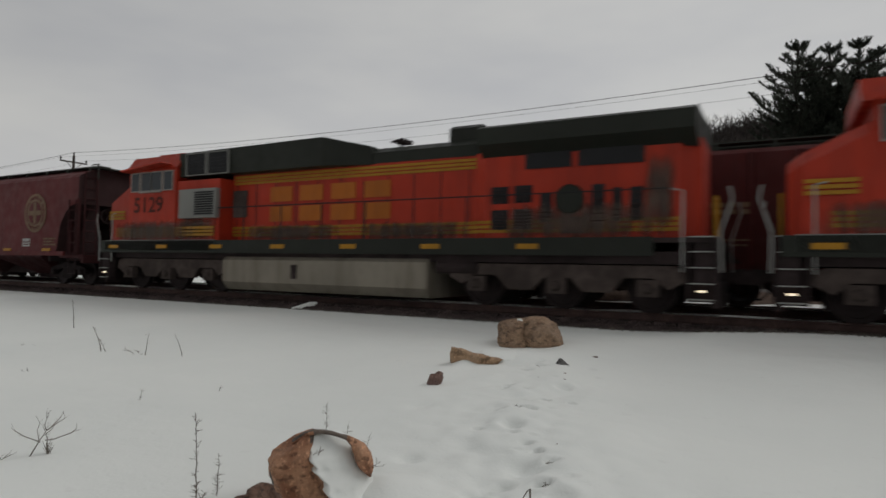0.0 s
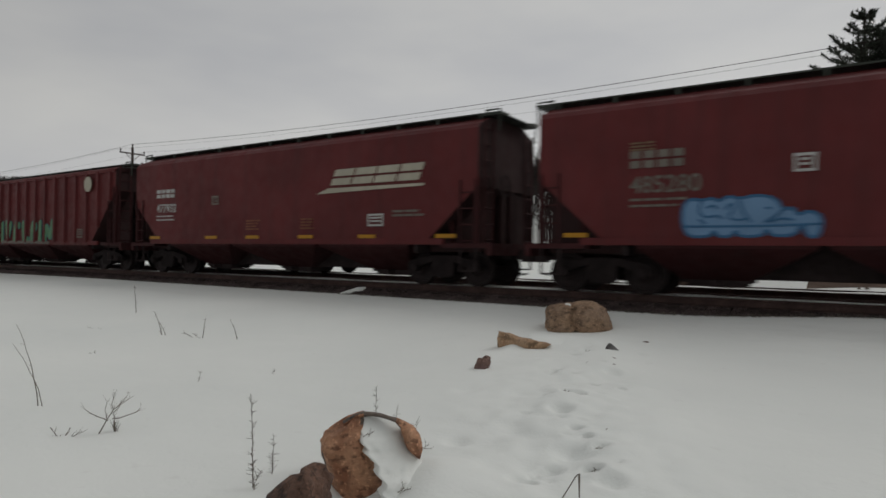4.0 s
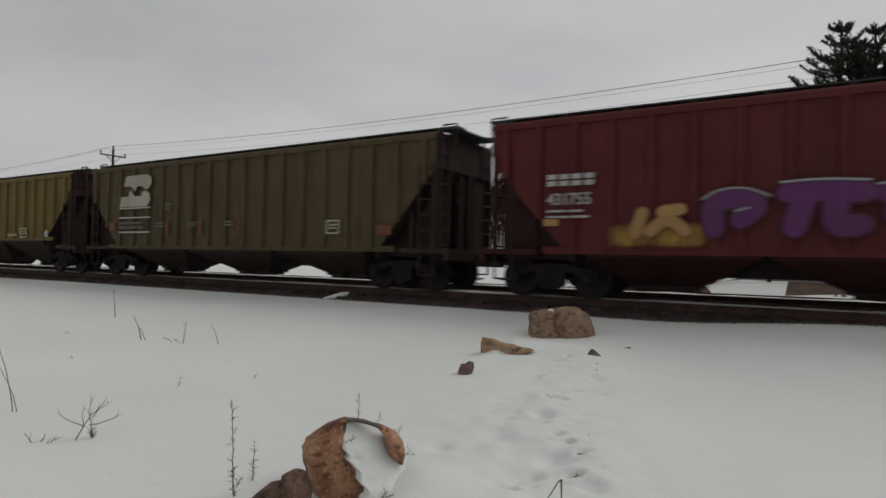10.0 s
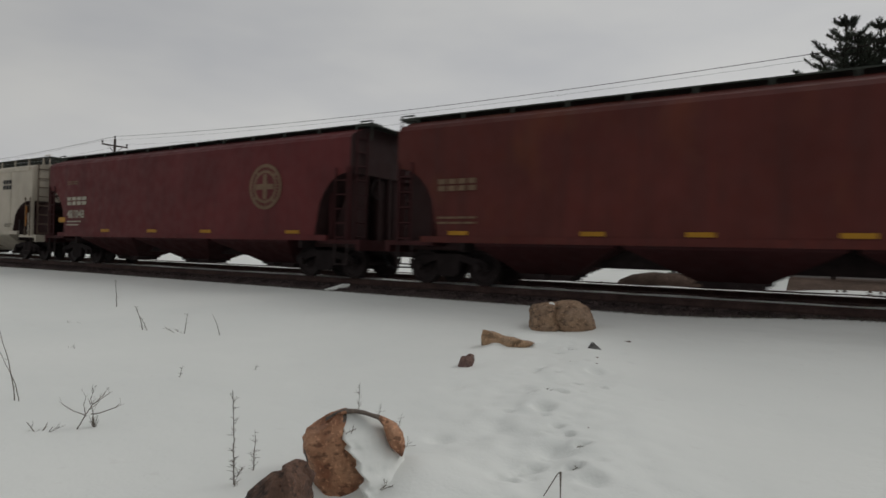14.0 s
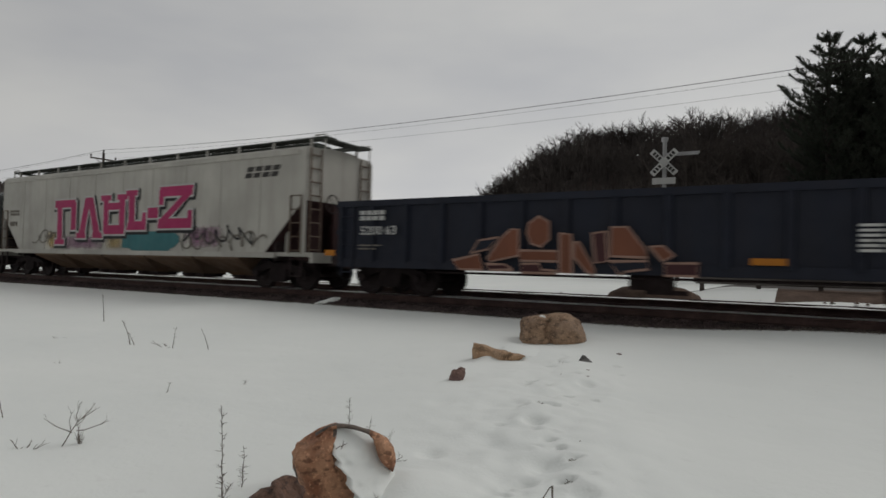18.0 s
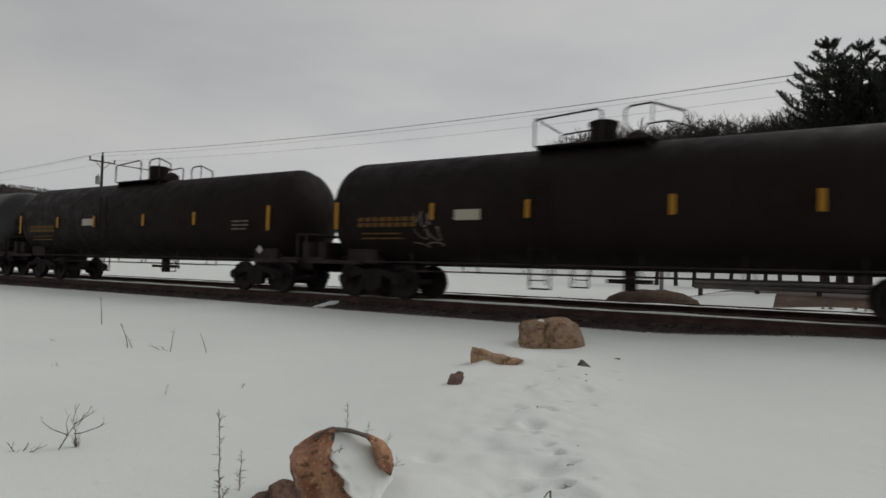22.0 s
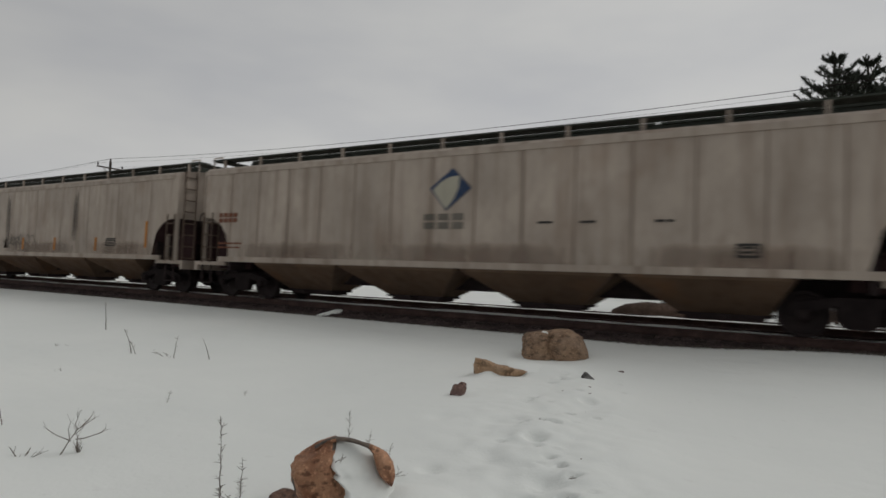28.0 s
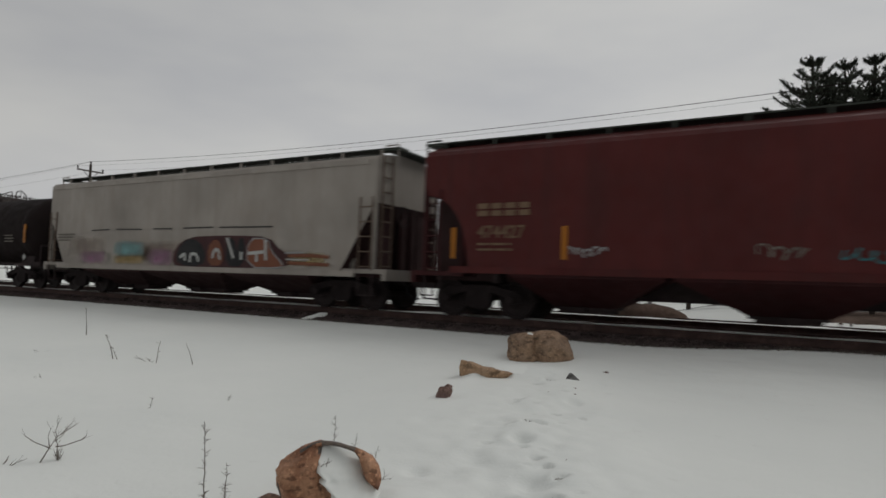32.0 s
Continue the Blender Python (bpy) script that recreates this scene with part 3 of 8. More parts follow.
# ---- covered hopper wagons ----
def hopper(label, L, col, bay, roof=ROOF, hw=1.60, eave=3.98, bot=1.18, cut=2.3, cut_z=2.75, curve=0.0, nbay=3, ribs=0, rib_mat=None, posts=None, board_z=4.56, crown=4.32, end_mat=None, foot=0.18, bay_cut=2.3, span=0.0, sill_z=0.56, end_gap=0.82, rung_mat=None, group="hopper wagons of the near train"):
    """A covered hopper: lofted body with sloped end sheets, bays, roof walk, hatches, ladders, posts, trucks."""
    car = empty("hopper_wagon", label, "hopper wagon", group)
    lb = L / 2 - end_gap                   # half length of the body at the roof
    bay_cut = max(bay_cut, cut)
    end_mat = end_mat or col
    sect = [(-hw, None), (-hw, eave - 0.9), (-hw, eave), (-hw * 0.93, eave + 0.12), (-hw * 0.62, crown - 0.09), (-hw * 0.3, crown - 0.02), (hw * 0.3, crown - 0.02), (hw * 0.62, crown - 0.09), (hw * 0.93, eave + 0.12), (hw, eave), (hw, eave - 0.9), (hw, None)]

    def body(bm):
        st = []
        n = 7 if curve else 1
        for i in range(n + 1):
            f = i / n
            # f = 0 at the end of the roof, 1 where the cut meets the side sill
            zz = cut_z - (cut_z - bot) * (f ** (1 + curve) if curve else f)
            if curve:
                zz = bot + (cut_z - bot) * math.sqrt(max(0.0, 1 - f ** (1.6 + curve)))
            st.append((lb - cut * f, zz))
        xs = [(-x, z) for x, z in st] + [(x, z) for x, z in reversed(st)]
        loft(bm, [[(x, y, z if q is None else q) for y, q in sect] for x, z in xs])
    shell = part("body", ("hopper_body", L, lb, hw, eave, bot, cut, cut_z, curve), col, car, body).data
    # slope undersides, and red wagons' ends, carry their shade as a darker colour
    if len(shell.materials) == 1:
        shell.materials.append(SOOTSHADE)
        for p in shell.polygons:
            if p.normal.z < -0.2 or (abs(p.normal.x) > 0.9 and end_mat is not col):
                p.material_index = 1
    part("side_sill", ("sill", L), col, car, lambda bm: bx(bm, -lb + cut - 0.5, lb - cut + 0.5, -hw - 0.03, -hw + 0.06, bot - 0.1, bot + 0.06), (0, 0, 0))
    part("side_sill", ("sill_b", L), col, car, lambda bm: bx(bm, -lb + cut - 0.5, lb - cut + 0.5, hw - 0.06, hw + 0.03, bot - 0.1, bot + 0.06), (0, 0, 0))
    part("centre_sill", ("csill", L, sill_z), GRIME, car, lambda bm: (bx(bm, -L / 2 + 0.5, L / 2 - 0.5, -0.3, 0.3, 0.72, 1.12), bx(bm, -L / 2 + 3.6, L / 2 - 3.6, -0.28, 0.28, sill_z, 0.72)))
    # bays
    w = (span or 0.715 * L) / nbay
    span = w * nbay
    for i in range(nbay):
        xc = -span / 2 + w * (i + 0.5)

        def bay_build(bm, first=i == 0, last=i == nbay - 1):
            b = w * foot * 0.94
            lo, hi = (0.36 if first else 0.5) * w, (0.36 if last else 0.5) * w
            loft(bm, [[(-lo, -hw + 0.03, bot + 0.05), (hi, -hw + 0.03, bot + 0.05), (hi, hw - 0.03, bot + 0.05), (-lo, hw - 0.03, bot + 0.05)],
                      [(-lo * 0.95, -hw + 0.08, bot - 0.16), (hi * 0.95, -hw + 0.08, bot - 0.16), (hi * 0.95, hw - 0.08, bot - 0.16), (-lo * 0.95, hw - 0.08, bot - 0.16)],
                      [(-b, -0.42, 0.34), (b, -0.42, 0.34), (b, 0.42, 0.34), (-b, 0.42, 0.34)]])
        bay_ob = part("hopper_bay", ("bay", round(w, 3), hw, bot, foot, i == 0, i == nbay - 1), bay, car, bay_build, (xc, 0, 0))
        part("outlet_gate", ("gate", round(w, 2), foot), GRIME, bay_ob, lambda bm: (bx(bm, -w * foot, w * foot, -0.48, 0.48, 0.30, 0.36), bx(bm, -w * foot * 0.84, w * foot * 0.84, -0.42, 0.42, 0.22, 0.30), bx(bm, -0.12, 0.12, -0.80, -0.48, 0.26, 0.36)))
    # roof: hatch coaming, covers, walks on brackets
    part("hatch_coaming", ("coam", L), roof, car, lambda bm: bx(bm, -lb + 0.7, lb - 0.7, -0.34, 0.34, crown - 0.05, board_z - 0.02))
    nh = 4
    for i in range(nh):
        hl = (2 * lb - 1.6) / nh
        part("hatch_cover", ("hatch", round(hl, 2)), roof, car, lambda bm: prism(bm, [(-0.40, 0), (-0.40, 0.05), (-0.2, 0.09), (0.2, 0.09), (0.40, 0.05), (0.40, 0)], -hl / 2 + 0.05, hl / 2 - 0.05), (-lb + 0.8 + hl * (i + 0.5), 0, board_z - 0.03))
    for s in (-1, 1):
        part("roof_walk", ("walk", L, s), roof, car, lambda bm: bx(bm, -lb - 0.35, lb + 0.35, 0.62 if s > 0 else -1.08, 1.08 if s > 0 else -0.62, -0.035, 0.0), (0, 0, board_z))
        npost = 12
        for i in range(npost):
            xx = -lb + 0.25 + (2 * lb - 0.5) * i / (npost - 1)
            part("walk_bracket", ("bracket", crown, board_z), posts or roof, car, lambda bm: bx(bm, -0.038, 0.038, -0.03, 0.03, crown - 0.22, board_z - 0.035), (xx, s * 1.05, 0))
    for e in (-1, 1):
        part("end_walk", "end_walk", roof, car, lambda bm: bx(bm, -0.25, 0.3, -1.08, 1.08, -0.035, 0), (e * (lb + 0.05), 0, board_z - 0.04))
        for s in (-1, 1):
            part("roof_grab", ("roof_grab", e), posts or roof, car, lambda bm: pipe(bm, [(0, 0, -0.5), (0, 0, 0.06), (-0.4 * e, 0, 0.06), (-0.4 * e, 0, 0)], 0.02, 5), (e * (lb + 0.3), s * 1.05, board_z))
        # ends: platform, posts, ladders, slope stiffener
        part("end_platform", ("platform", hw), end_mat, car, lambda bm: (bx(bm, -1.15, 0.35, -hw + 0.04, hw - 0.04, 1.0, 1.12), bx(bm, 0.22, 0.35, -hw + 0.04, hw - 0.04, 0.82, 1.0)), Matrix.Translation((e * (lb + 0.02), 0, 0)) @ Matrix.Rotation(0 if e > 0 else math.pi, 4, "Z"))
        for s in (-1, 1):
            part("corner_post", ("cpost", cut_z), end_mat, car, lambda bm: bx(bm, -0.06, 0.06, -0.05, 0.05, 1.1, cut_z + 0.2), (e * (lb - 0.05), s * (hw - 0.06), 0))
            part("end_post", ("epost", cut_z), end_mat, car, lambda bm: bx(bm, -0.05, 0.05, -0.05, 0.05, 1.1, cut_z - 0.5), (e * (lb - 0.95), s * (hw - 0.35), 0))
            part("side_ladder", ("sladder", cut_z), rung_mat or end_mat, car, lambda bm: ladder(bm, 0.42, 1.08, cut_z + 0.15, 0.4, 0.017), (e * (lb - 0.28), s * (hw + 0.03), 0))
            part("end_ladder", "eladder", rung_mat or end_mat, car, lambda bm: ladder(bm, 0.45, 1.1, 4.2), Matrix.Translation((e * (lb + 0.06), s * 1.15, 0)) @ Matrix.Rotation(math.pi / 2, 4, "Z"))
            part("side_step", "sstep", GRIME, car, lambda bm: pipe(bm, [(-0.22, 0, 1.0), (-0.22, 0, 0.42), (0.22, 0, 0.42), (0.22, 0, 1.0)], 0.025), (e * (lb - 0.28), s * (hw - 0.02), 0))
        # dark sheet added to close the bright view through the wagon end
        part("end_bulkhead", ("bulk", hw, cut_z), SOOTSHADE, car, lambda bm: (bx(bm, -0.03, 0.03, -0.15, hw - 0.12, 1.1, cut_z + 0.05), [bx(bm, -0.07, 0.07, q - 0.05, q + 0.05, 1.1, cut_z + 0.05) for q in (-0.15, 0.6, hw - 0.17)]), (e * (lb - 0.12), 0, 0))
        part("slope_stiffener", ("stiff", cut_z), GRIME, car, lambda bm: bx(bm, -0.06, 0.06, -0.5, 0.5, 1.1, cut_z - 0.9), (e * (lb - 0.8), 0, 0))
        # dark webs, doubled so that the open ends look filled with shade
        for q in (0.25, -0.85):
            part("end_web", ("eweb", cut, cut_z, bot, L, e), SOOTSHADE, car, lambda bm: slab(bm, [(e * (lb - bay_cut), 0.9), (e * (lb + 0.02), 0.9), (e * (lb + 0.02), cut_z - 0.02), (e * (lb - 0.25), cut_z - 0.04), (e * (lb - cut * 0.35), cut_z - (0.12 if curve else 0.40 * (cut_z - bot))), (e * (lb - cut), bot + 0.03), (e * (lb - bay_cut), bot + 0.03)], -0.05, 0.05), (0, q, 0))
        part("bolster_web", ("web", hw, cut), GRIME, car, lambda bm: bx(bm, -0.05, 0.05, -hw + 0.12, hw - 0.12, 0.86, bot + 0.55), (e * (lb - bay_cut + 0.35), 0, 0))
        add_truck(car, e * (L / 2 - 2.15))
        add_coupler(car, e * (L / 2 - 0.35), e)
    bw = part("brake_wheel", "brake_wheel", GRIME, car, lambda bm: pipe(bm, [(0, 0.28 * math.cos(k * math.pi / 8), 0.28 * math.sin(k * math.pi / 8)) for k in range(17)], 0.02, 5), (lb + 0.2, -0.55, 2.6))
    for k in (0, 2.1, 4.2):
        part("spoke", ("brake_spoke", k), GRIME, bw, lambda bm: rod(bm, (0, 0, 0), (0, 0.28 * math.cos(k), 0.28 * math.sin(k)), 0.015, 5))
    part("air_reservoir", "reservoir", GRIME, car, lambda bm: rod(bm, (-0.55, 0, 0), (0.55, 0, 0), 0.24, 12), (-(lb - 1.25), 0.45, 1.5))
    if ribs:
        for s in (-1, 1):
            for i in range(ribs):
                xx = -(lb - 0.35) + 2 * (lb - 0.35) * i / (ribs - 1)
                zb = bot
                if abs(xx) > lb - cut:
                    zb = bot + (cut_z - bot) * (abs(xx) - (lb - cut)) / cut
                part("rib", ("rib", round(zb, 2), eave), rib_mat or col, car, lambda bm: prism_rib(bm, zb, eave), Matrix.Translation((xx, s * hw, 0)) @ Matrix.Rotation(0 if s < 0 else math.pi, 4, "Z"))
    return car


def prism_rib(bm, z0, z1):
    loft(bm, [[(-0.095, 0.01, z), (-0.06, -0.095, z), (0.06, -0.095, z), (0.095, 0.01, z)] for z in (z0, z1)])


# ---- tank wagons ----
def tank_wagon(label, L, col, px=0.4, pl=2.6, r=1.50, zc=2.42, long_rail=False, group="tank wagons of the near train"):
    car = empty("tank_wagon", label, "tank wagon", group)
    hl = L / 2 - 0.62
    prof = [(-hl, 0.05), (-hl + 0.04, 0.45), (-hl + 0.14, 0.85), (-hl + 0.31, 1.18), (-hl + 0.52, 1.4), (-hl + 0.74, r)]
    prof = prof + [(-x, q) for x, q in reversed(prof)]

    def shell(bm):
        n = 40
        loft(bm, [[(x, q * math.cos(2 * math.pi * i / n), q * math.sin(2 * math.pi * i / n)) for i in range(n)] for x, q in prof])
    part("shell", ("shell", L, r), col, car, shell, (0, 0, zc), smooth=True)
    for x in (-hl + 1.0, -hl * 0.34, hl * 0.34, hl - 1.0):
        part("jacket_band", ("band", r), col, car, lambda bm: loft(bm, [[(q, (r + 0.006) * math.cos(2 * math.pi * i / 40), (r + 0.006) * math.sin(2 * math.pi * i / 40)) for i in range(40)] for q in (-0.03, 0.03)], False), (x, 0, zc))
    # manway platform
    h2 = pl / 2
    d1 = 0.62 * h2
    p = part("manway_platform", ("manplat", pl), col, car, lambda bm: (bx(bm, -h2, d1, -0.9, -0.4, -0.05, -0.015), bx(bm, -h2, d1, 0.4, 0.9, -0.05, -0.015), bx(bm, -h2, -h2 + 0.35, -0.4, 0.4, -0.05, -0.015), [bx(bm, q - 0.03, q + 0.03, -0.86, -0.5, -0.36, -0.05) for q in (-h2 + 0.12, d1 - 0.12)]), (px, 0, zc + r - 0.02))
    part("manway_nozzle", "manway", col, p, lambda bm: (rod(bm, (0, 0, -0.15), (0, 0, 0.54), 0.34, 20), rod(bm, (0, 0, 0.54), (0, 0, 0.60), 0.37, 20), rod(bm, (0, 0, 0.60), (0, 0, 0.63), 0.30, 16)), (0.05 if long_rail else -0.3, 0, 0))
    part("valve_housing", "valveh", GRIME, p, lambda bm: (rod(bm, (0, 0, -0.1), (0, 0, 0.24), 0.26, 14), rod(bm, (0, 0, 0.24), (0, 0, 0.34), 0.22, 14, 0.10), bx(bm, -0.42, -0.2, -0.12, 0.12, 0.0, 0.16)), (-0.68 * h2 if long_rail else 0.3 * h2, 0, 0))
    if long_rail:
        for s in (-1, 1):
            part("platform_rail", ("prail", s, pl, 0), GRIME, p, lambda bm: (pipe(bm, [(-h2, s * 0.9, -0.03), (-h2, s * 0.9, 0.66), (-h2 + 0.06, s * 0.9, 0.72), (-h2 + 0.13, s * 0.9, 0.70), (-h2 + 0.17, s * 0.9, 0.62), (-h2 + 0.17, s * 0.9, -0.03)], 0.022, 6), pipe(bm, [(-h2 + 0.15, s * 0.9, 0.66), (-h2 + 0.38, s * 0.9, 0.42), (-h2 + 0.62, s * 0.9, 0.34), (-0.34 * h2, s * 0.9, 0.34)], 0.02, 6)))
            part("platform_rail", ("prail", s, pl, 1), GRIME, p, lambda bm: (pipe(bm, [(-0.40 * h2, s * 0.9, -0.03), (-0.39 * h2, s * 0.9, 0.58), (-0.33 * h2, s * 0.9, 0.65), (0.45 * h2, s * 0.9, 0.73), (0.62 * h2, s * 0.9, 0.72), (h2, s * 0.9, 0.42), (h2, s * 0.9, 0.18)], 0.024, 6), rod(bm, (0.45 * h2, s * 0.9, 0.0), (0.45 * h2, s * 0.9, 0.73), 0.018, 6), rod(bm, (0.45 * h2, s * 0.9, 0.34), (h2, s * 0.9, 0.38), 0.018, 6), rod(bm, (-0.25 * h2, s * 0.9, 0.0), (-0.25 * h2, s * 0.9, 0.66), 0.018, 6)))
    else:
        for s in (-1, 1):
            part("platform_rail", ("prail2", s, pl, 0), GRIME, p, lambda bm: pipe(bm, [(-h2, s * 0.9, -0.03), (-h2, s * 0.9, 0.58), (-h2 * 0.95, s * 0.9, 0.62), (-h2 * 0.12, s * 0.9, 0.72), (-h2 * 0.05, s * 0.9, 0.66), (-h2 * 0.05, s * 0.9, -0.03)], 0.023, 6))
            part("platform_rail", ("prail2", s, pl, 1), GRIME, p, lambda bm: (pipe(bm, [(h2 * 0.26, s * 0.9, -0.03), (h2 * 0.26, s * 0.9, 0.62), (h2 * 0.32, s * 0.9, 0.70), (h2 * 0.6, s * 0.9, 0.73), (h2, s * 0.9, 0.46), (h2, s * 0.9, 0.1)], 0.023, 6), rod(bm, (h2 * 0.6, s * 0.9, 0.0), (h2 * 0.6, s * 0.9, 0.73), 0.018, 6)))
    part("platform_rail", ("prailend", pl), GRIME, p, lambda bm: pipe(bm, [(-h2, -0.9, 0.66), (-h2, 0.9, 0.66)], 0.02, 6))
    for s in (-1, 1):
        part("shell_ladder", "shladder", col, car, lambda bm: ladder(bm, 0.40, 0.55, zc + 0.8, 0.36, 0.014), Matrix.Translation((px - h2 + 0.42, s * (r + 0.07), 0)))
        part("safety_rail", ("srail", L), GRIME, car, lambda bm: (rod(bm, (-hl + 0.6, 0, 1.0), (hl - 0.6, 0, 1.0), 0.022, 6), rod(bm, (-hl + 3.2, 0, 0.78), (hl - 3.2, 0, 0.78), 0.018, 6), [rod(bm, (q, 0, 0.75), (q, 0, 1.25), 0.018, 5) for q in [(-hl + 3.2) + i * (2 * hl - 6.4) / 5 for i in range(6)]]), (0, s * 1.38, 0))
        part("step_stirrup", "tstir", GRIME, car, lambda bm: pipe(bm, [(-0.25, 0, 0.9), (-0.25, 0, 0.45), (0.25, 0, 0.45), (0.25, 0, 0.9)], 0.02), (px - h2 + 0.42, s * 1.4, 0))
    for e in (-1, 1):
        part("stub_sill", "stubsill", GRIME, car, lambda bm: bx(bm, -1.9, 1.9, -0.32, 0.32, 0.72, 1.15), (e * (hl - 0.7), 0, 0))
        part("end_deck", "enddeck", GRIME, car, lambda bm: (bx(bm, -0.35, 0.35, -1.45, 1.45, 1.0, 1.08), bx(bm, -1.7, 0.3, -1.45, -1.3, 0.92, 1.02), bx(bm, -1.7, 0.3, 1.3, 1.45, 0.92, 1.02)), Matrix.Translation((e * (hl + 0.15), 0, 0)) @ Matrix.Rotation(0 if e > 0 else math.pi, 4, "Z"))
        part("saddle", "saddle", GRIME, car, lambda bm: bx(bm, -0.5, 0.5, -1.05, 1.05, 0.95, 1.45), (e * (hl - 1.3), 0, 0))
        part("brake_stand", "bstand", GRIME, car, lambda bm: bx(bm, -0.12, 0.16, -0.95, 0.95, 1.06, 1.55), (e * (hl + 0.3), 0, 0))
        part("end_rail", "endrail", GRIME, car, lambda bm: pipe(bm, [(0, -1.45, 1.05), (0, -1.45, 1.75), (0, 1.45, 1.75), (0, 1.45, 1.05)], 0.025), (e * (hl + 0.45), 0, 0))
        add_truck(car, e * (L / 2 - 2.3))
        add_coupler(car, e * (L / 2 - 0.35), e)
    part("bottom_outlet", "boutlet", GRIME, car, lambda bm: (rod(bm, (0, 0, 0.45), (0, 0, 1.0), 0.16, 10), bx(bm, -0.5, 0.5, -0.25, 0.25, 0.62, 0.72)), (0.4, 0, 0))
    return car


def tank_mark(r=1.50, zc=2.42, z=2.6):
    """How far out the shell's side stands at the height z."""
    return -math.sqrt(max(0.01, (r + 0.03) ** 2 - (z - zc) ** 2))


def reflector(car, x, z, h, mat, w=0.11, y=None):
    plate(car, "reflector_strip", x, z, w, h, (tank_mark(z=z) - 0.01) if y is None else y, mat, "orange reflector strip", 0.012)


# ---- gondolas ----
def gondola(label, L, col, z0, z1, ribs, hw=1.52, group="open wagons of the near train"):
    car = empty("gondola_wagon", label, "gondola", group)
    hl = L / 2 - 0.62
    for s in (-1, 1):
        part("side_wall", ("gside", L, z0, z1), col, car, lambda bm: bx(bm, -hl, hl, -0.03, 0.03, z0, z1), (0, s * (hw - 0.03), 0))
        part("top_chord", ("gtop", L), col, car, lambda bm: bx(bm, -hl - 0.03, hl + 0.03, -0.09, 0.09, -0.1, 0.06), (0, s * (hw - 0.02), z1))
        part("side_sill", ("gsill", L), col, car, lambda bm: bx(bm, -hl, hl, -0.07, 0.07, -0.06, 0.16), (0, s * (hw - 0.02), z0))
        for i in range(ribs):
            xx = -hl + 0.12 + (2 * hl - 0.24) * i / (ribs - 1)
            part("rib", ("grib", z0, z1), col, car, lambda bm: loft(bm, [[(-0.10, 0.01, z), (-0.06, -0.11, z), (0.06, -0.11, z), (0.10, 0.01, z)] for z in (z0 + 0.1, z1 - 0.1)]), Matrix.Translation((xx, s * hw, 0)) @ Matrix.Rotation(0 if s < 0 else math.pi, 4, "Z"))
    for e in (-1, 1):
        part("end_wall", ("gend", z0, z1), col, car, lambda bm: (bx(bm, -0.04, 0.04, -hw, hw, z0, z1), [bx(bm, -0.1, 0.1, -hw, hw, q, q + 0.12) for q in (z0 + 0.3, (z0 + z1) / 2, z1 - 0.1)]), (e * hl, 0, 0))
        part("end_ladder", ("gladder", z1), col, car, lambda bm: ladder(bm, 0.4, 0.5, z1, 0.38), (e * (hl - 0.35), -hw - 0.06, 0))
        part("end_sill", "gendsill", GRIME, car, lambda bm: bx(bm, -0.2, 0.2, -hw + 0.05, hw - 0.05, 0.78, 1.1), (e * (hl + 0.1), 0, 0))
        add_truck(car, e * (L / 2 - 2.1))
        add_coupler(car, e * (L / 2 - 0.35), e)
    part("floor_plate", ("gfloor", L), col, car, lambda bm: bx(bm, -hl, hl, -hw + 0.06, hw - 0.06, z0 + 0.1, z0 + 0.2))
    part("centre_sill", ("csill", L), GRIME, car, lambda bm: bx(bm, -L / 2 + 0.5, L / 2 - 0.5, -0.3, 0.3, 0.72, 1.12))
    part("brake_rigging", "rig", GRIME, car, lambda bm: (bx(bm, -0.45, 0.45, -0.75, -0.3, 0.40, 0.80), bx(bm, -0.15, 0.75, -0.5, -0.35, 0.30, 0.40)), (0.55, 0, 0))
    part("brake_pipe", ("gpipe", L), GRIME, car, lambda bm: rod(bm, (-hl + 1.2, -0.9, 0.66), (hl - 1.2, -0.9, 0.66), 0.03, 6))
    return car


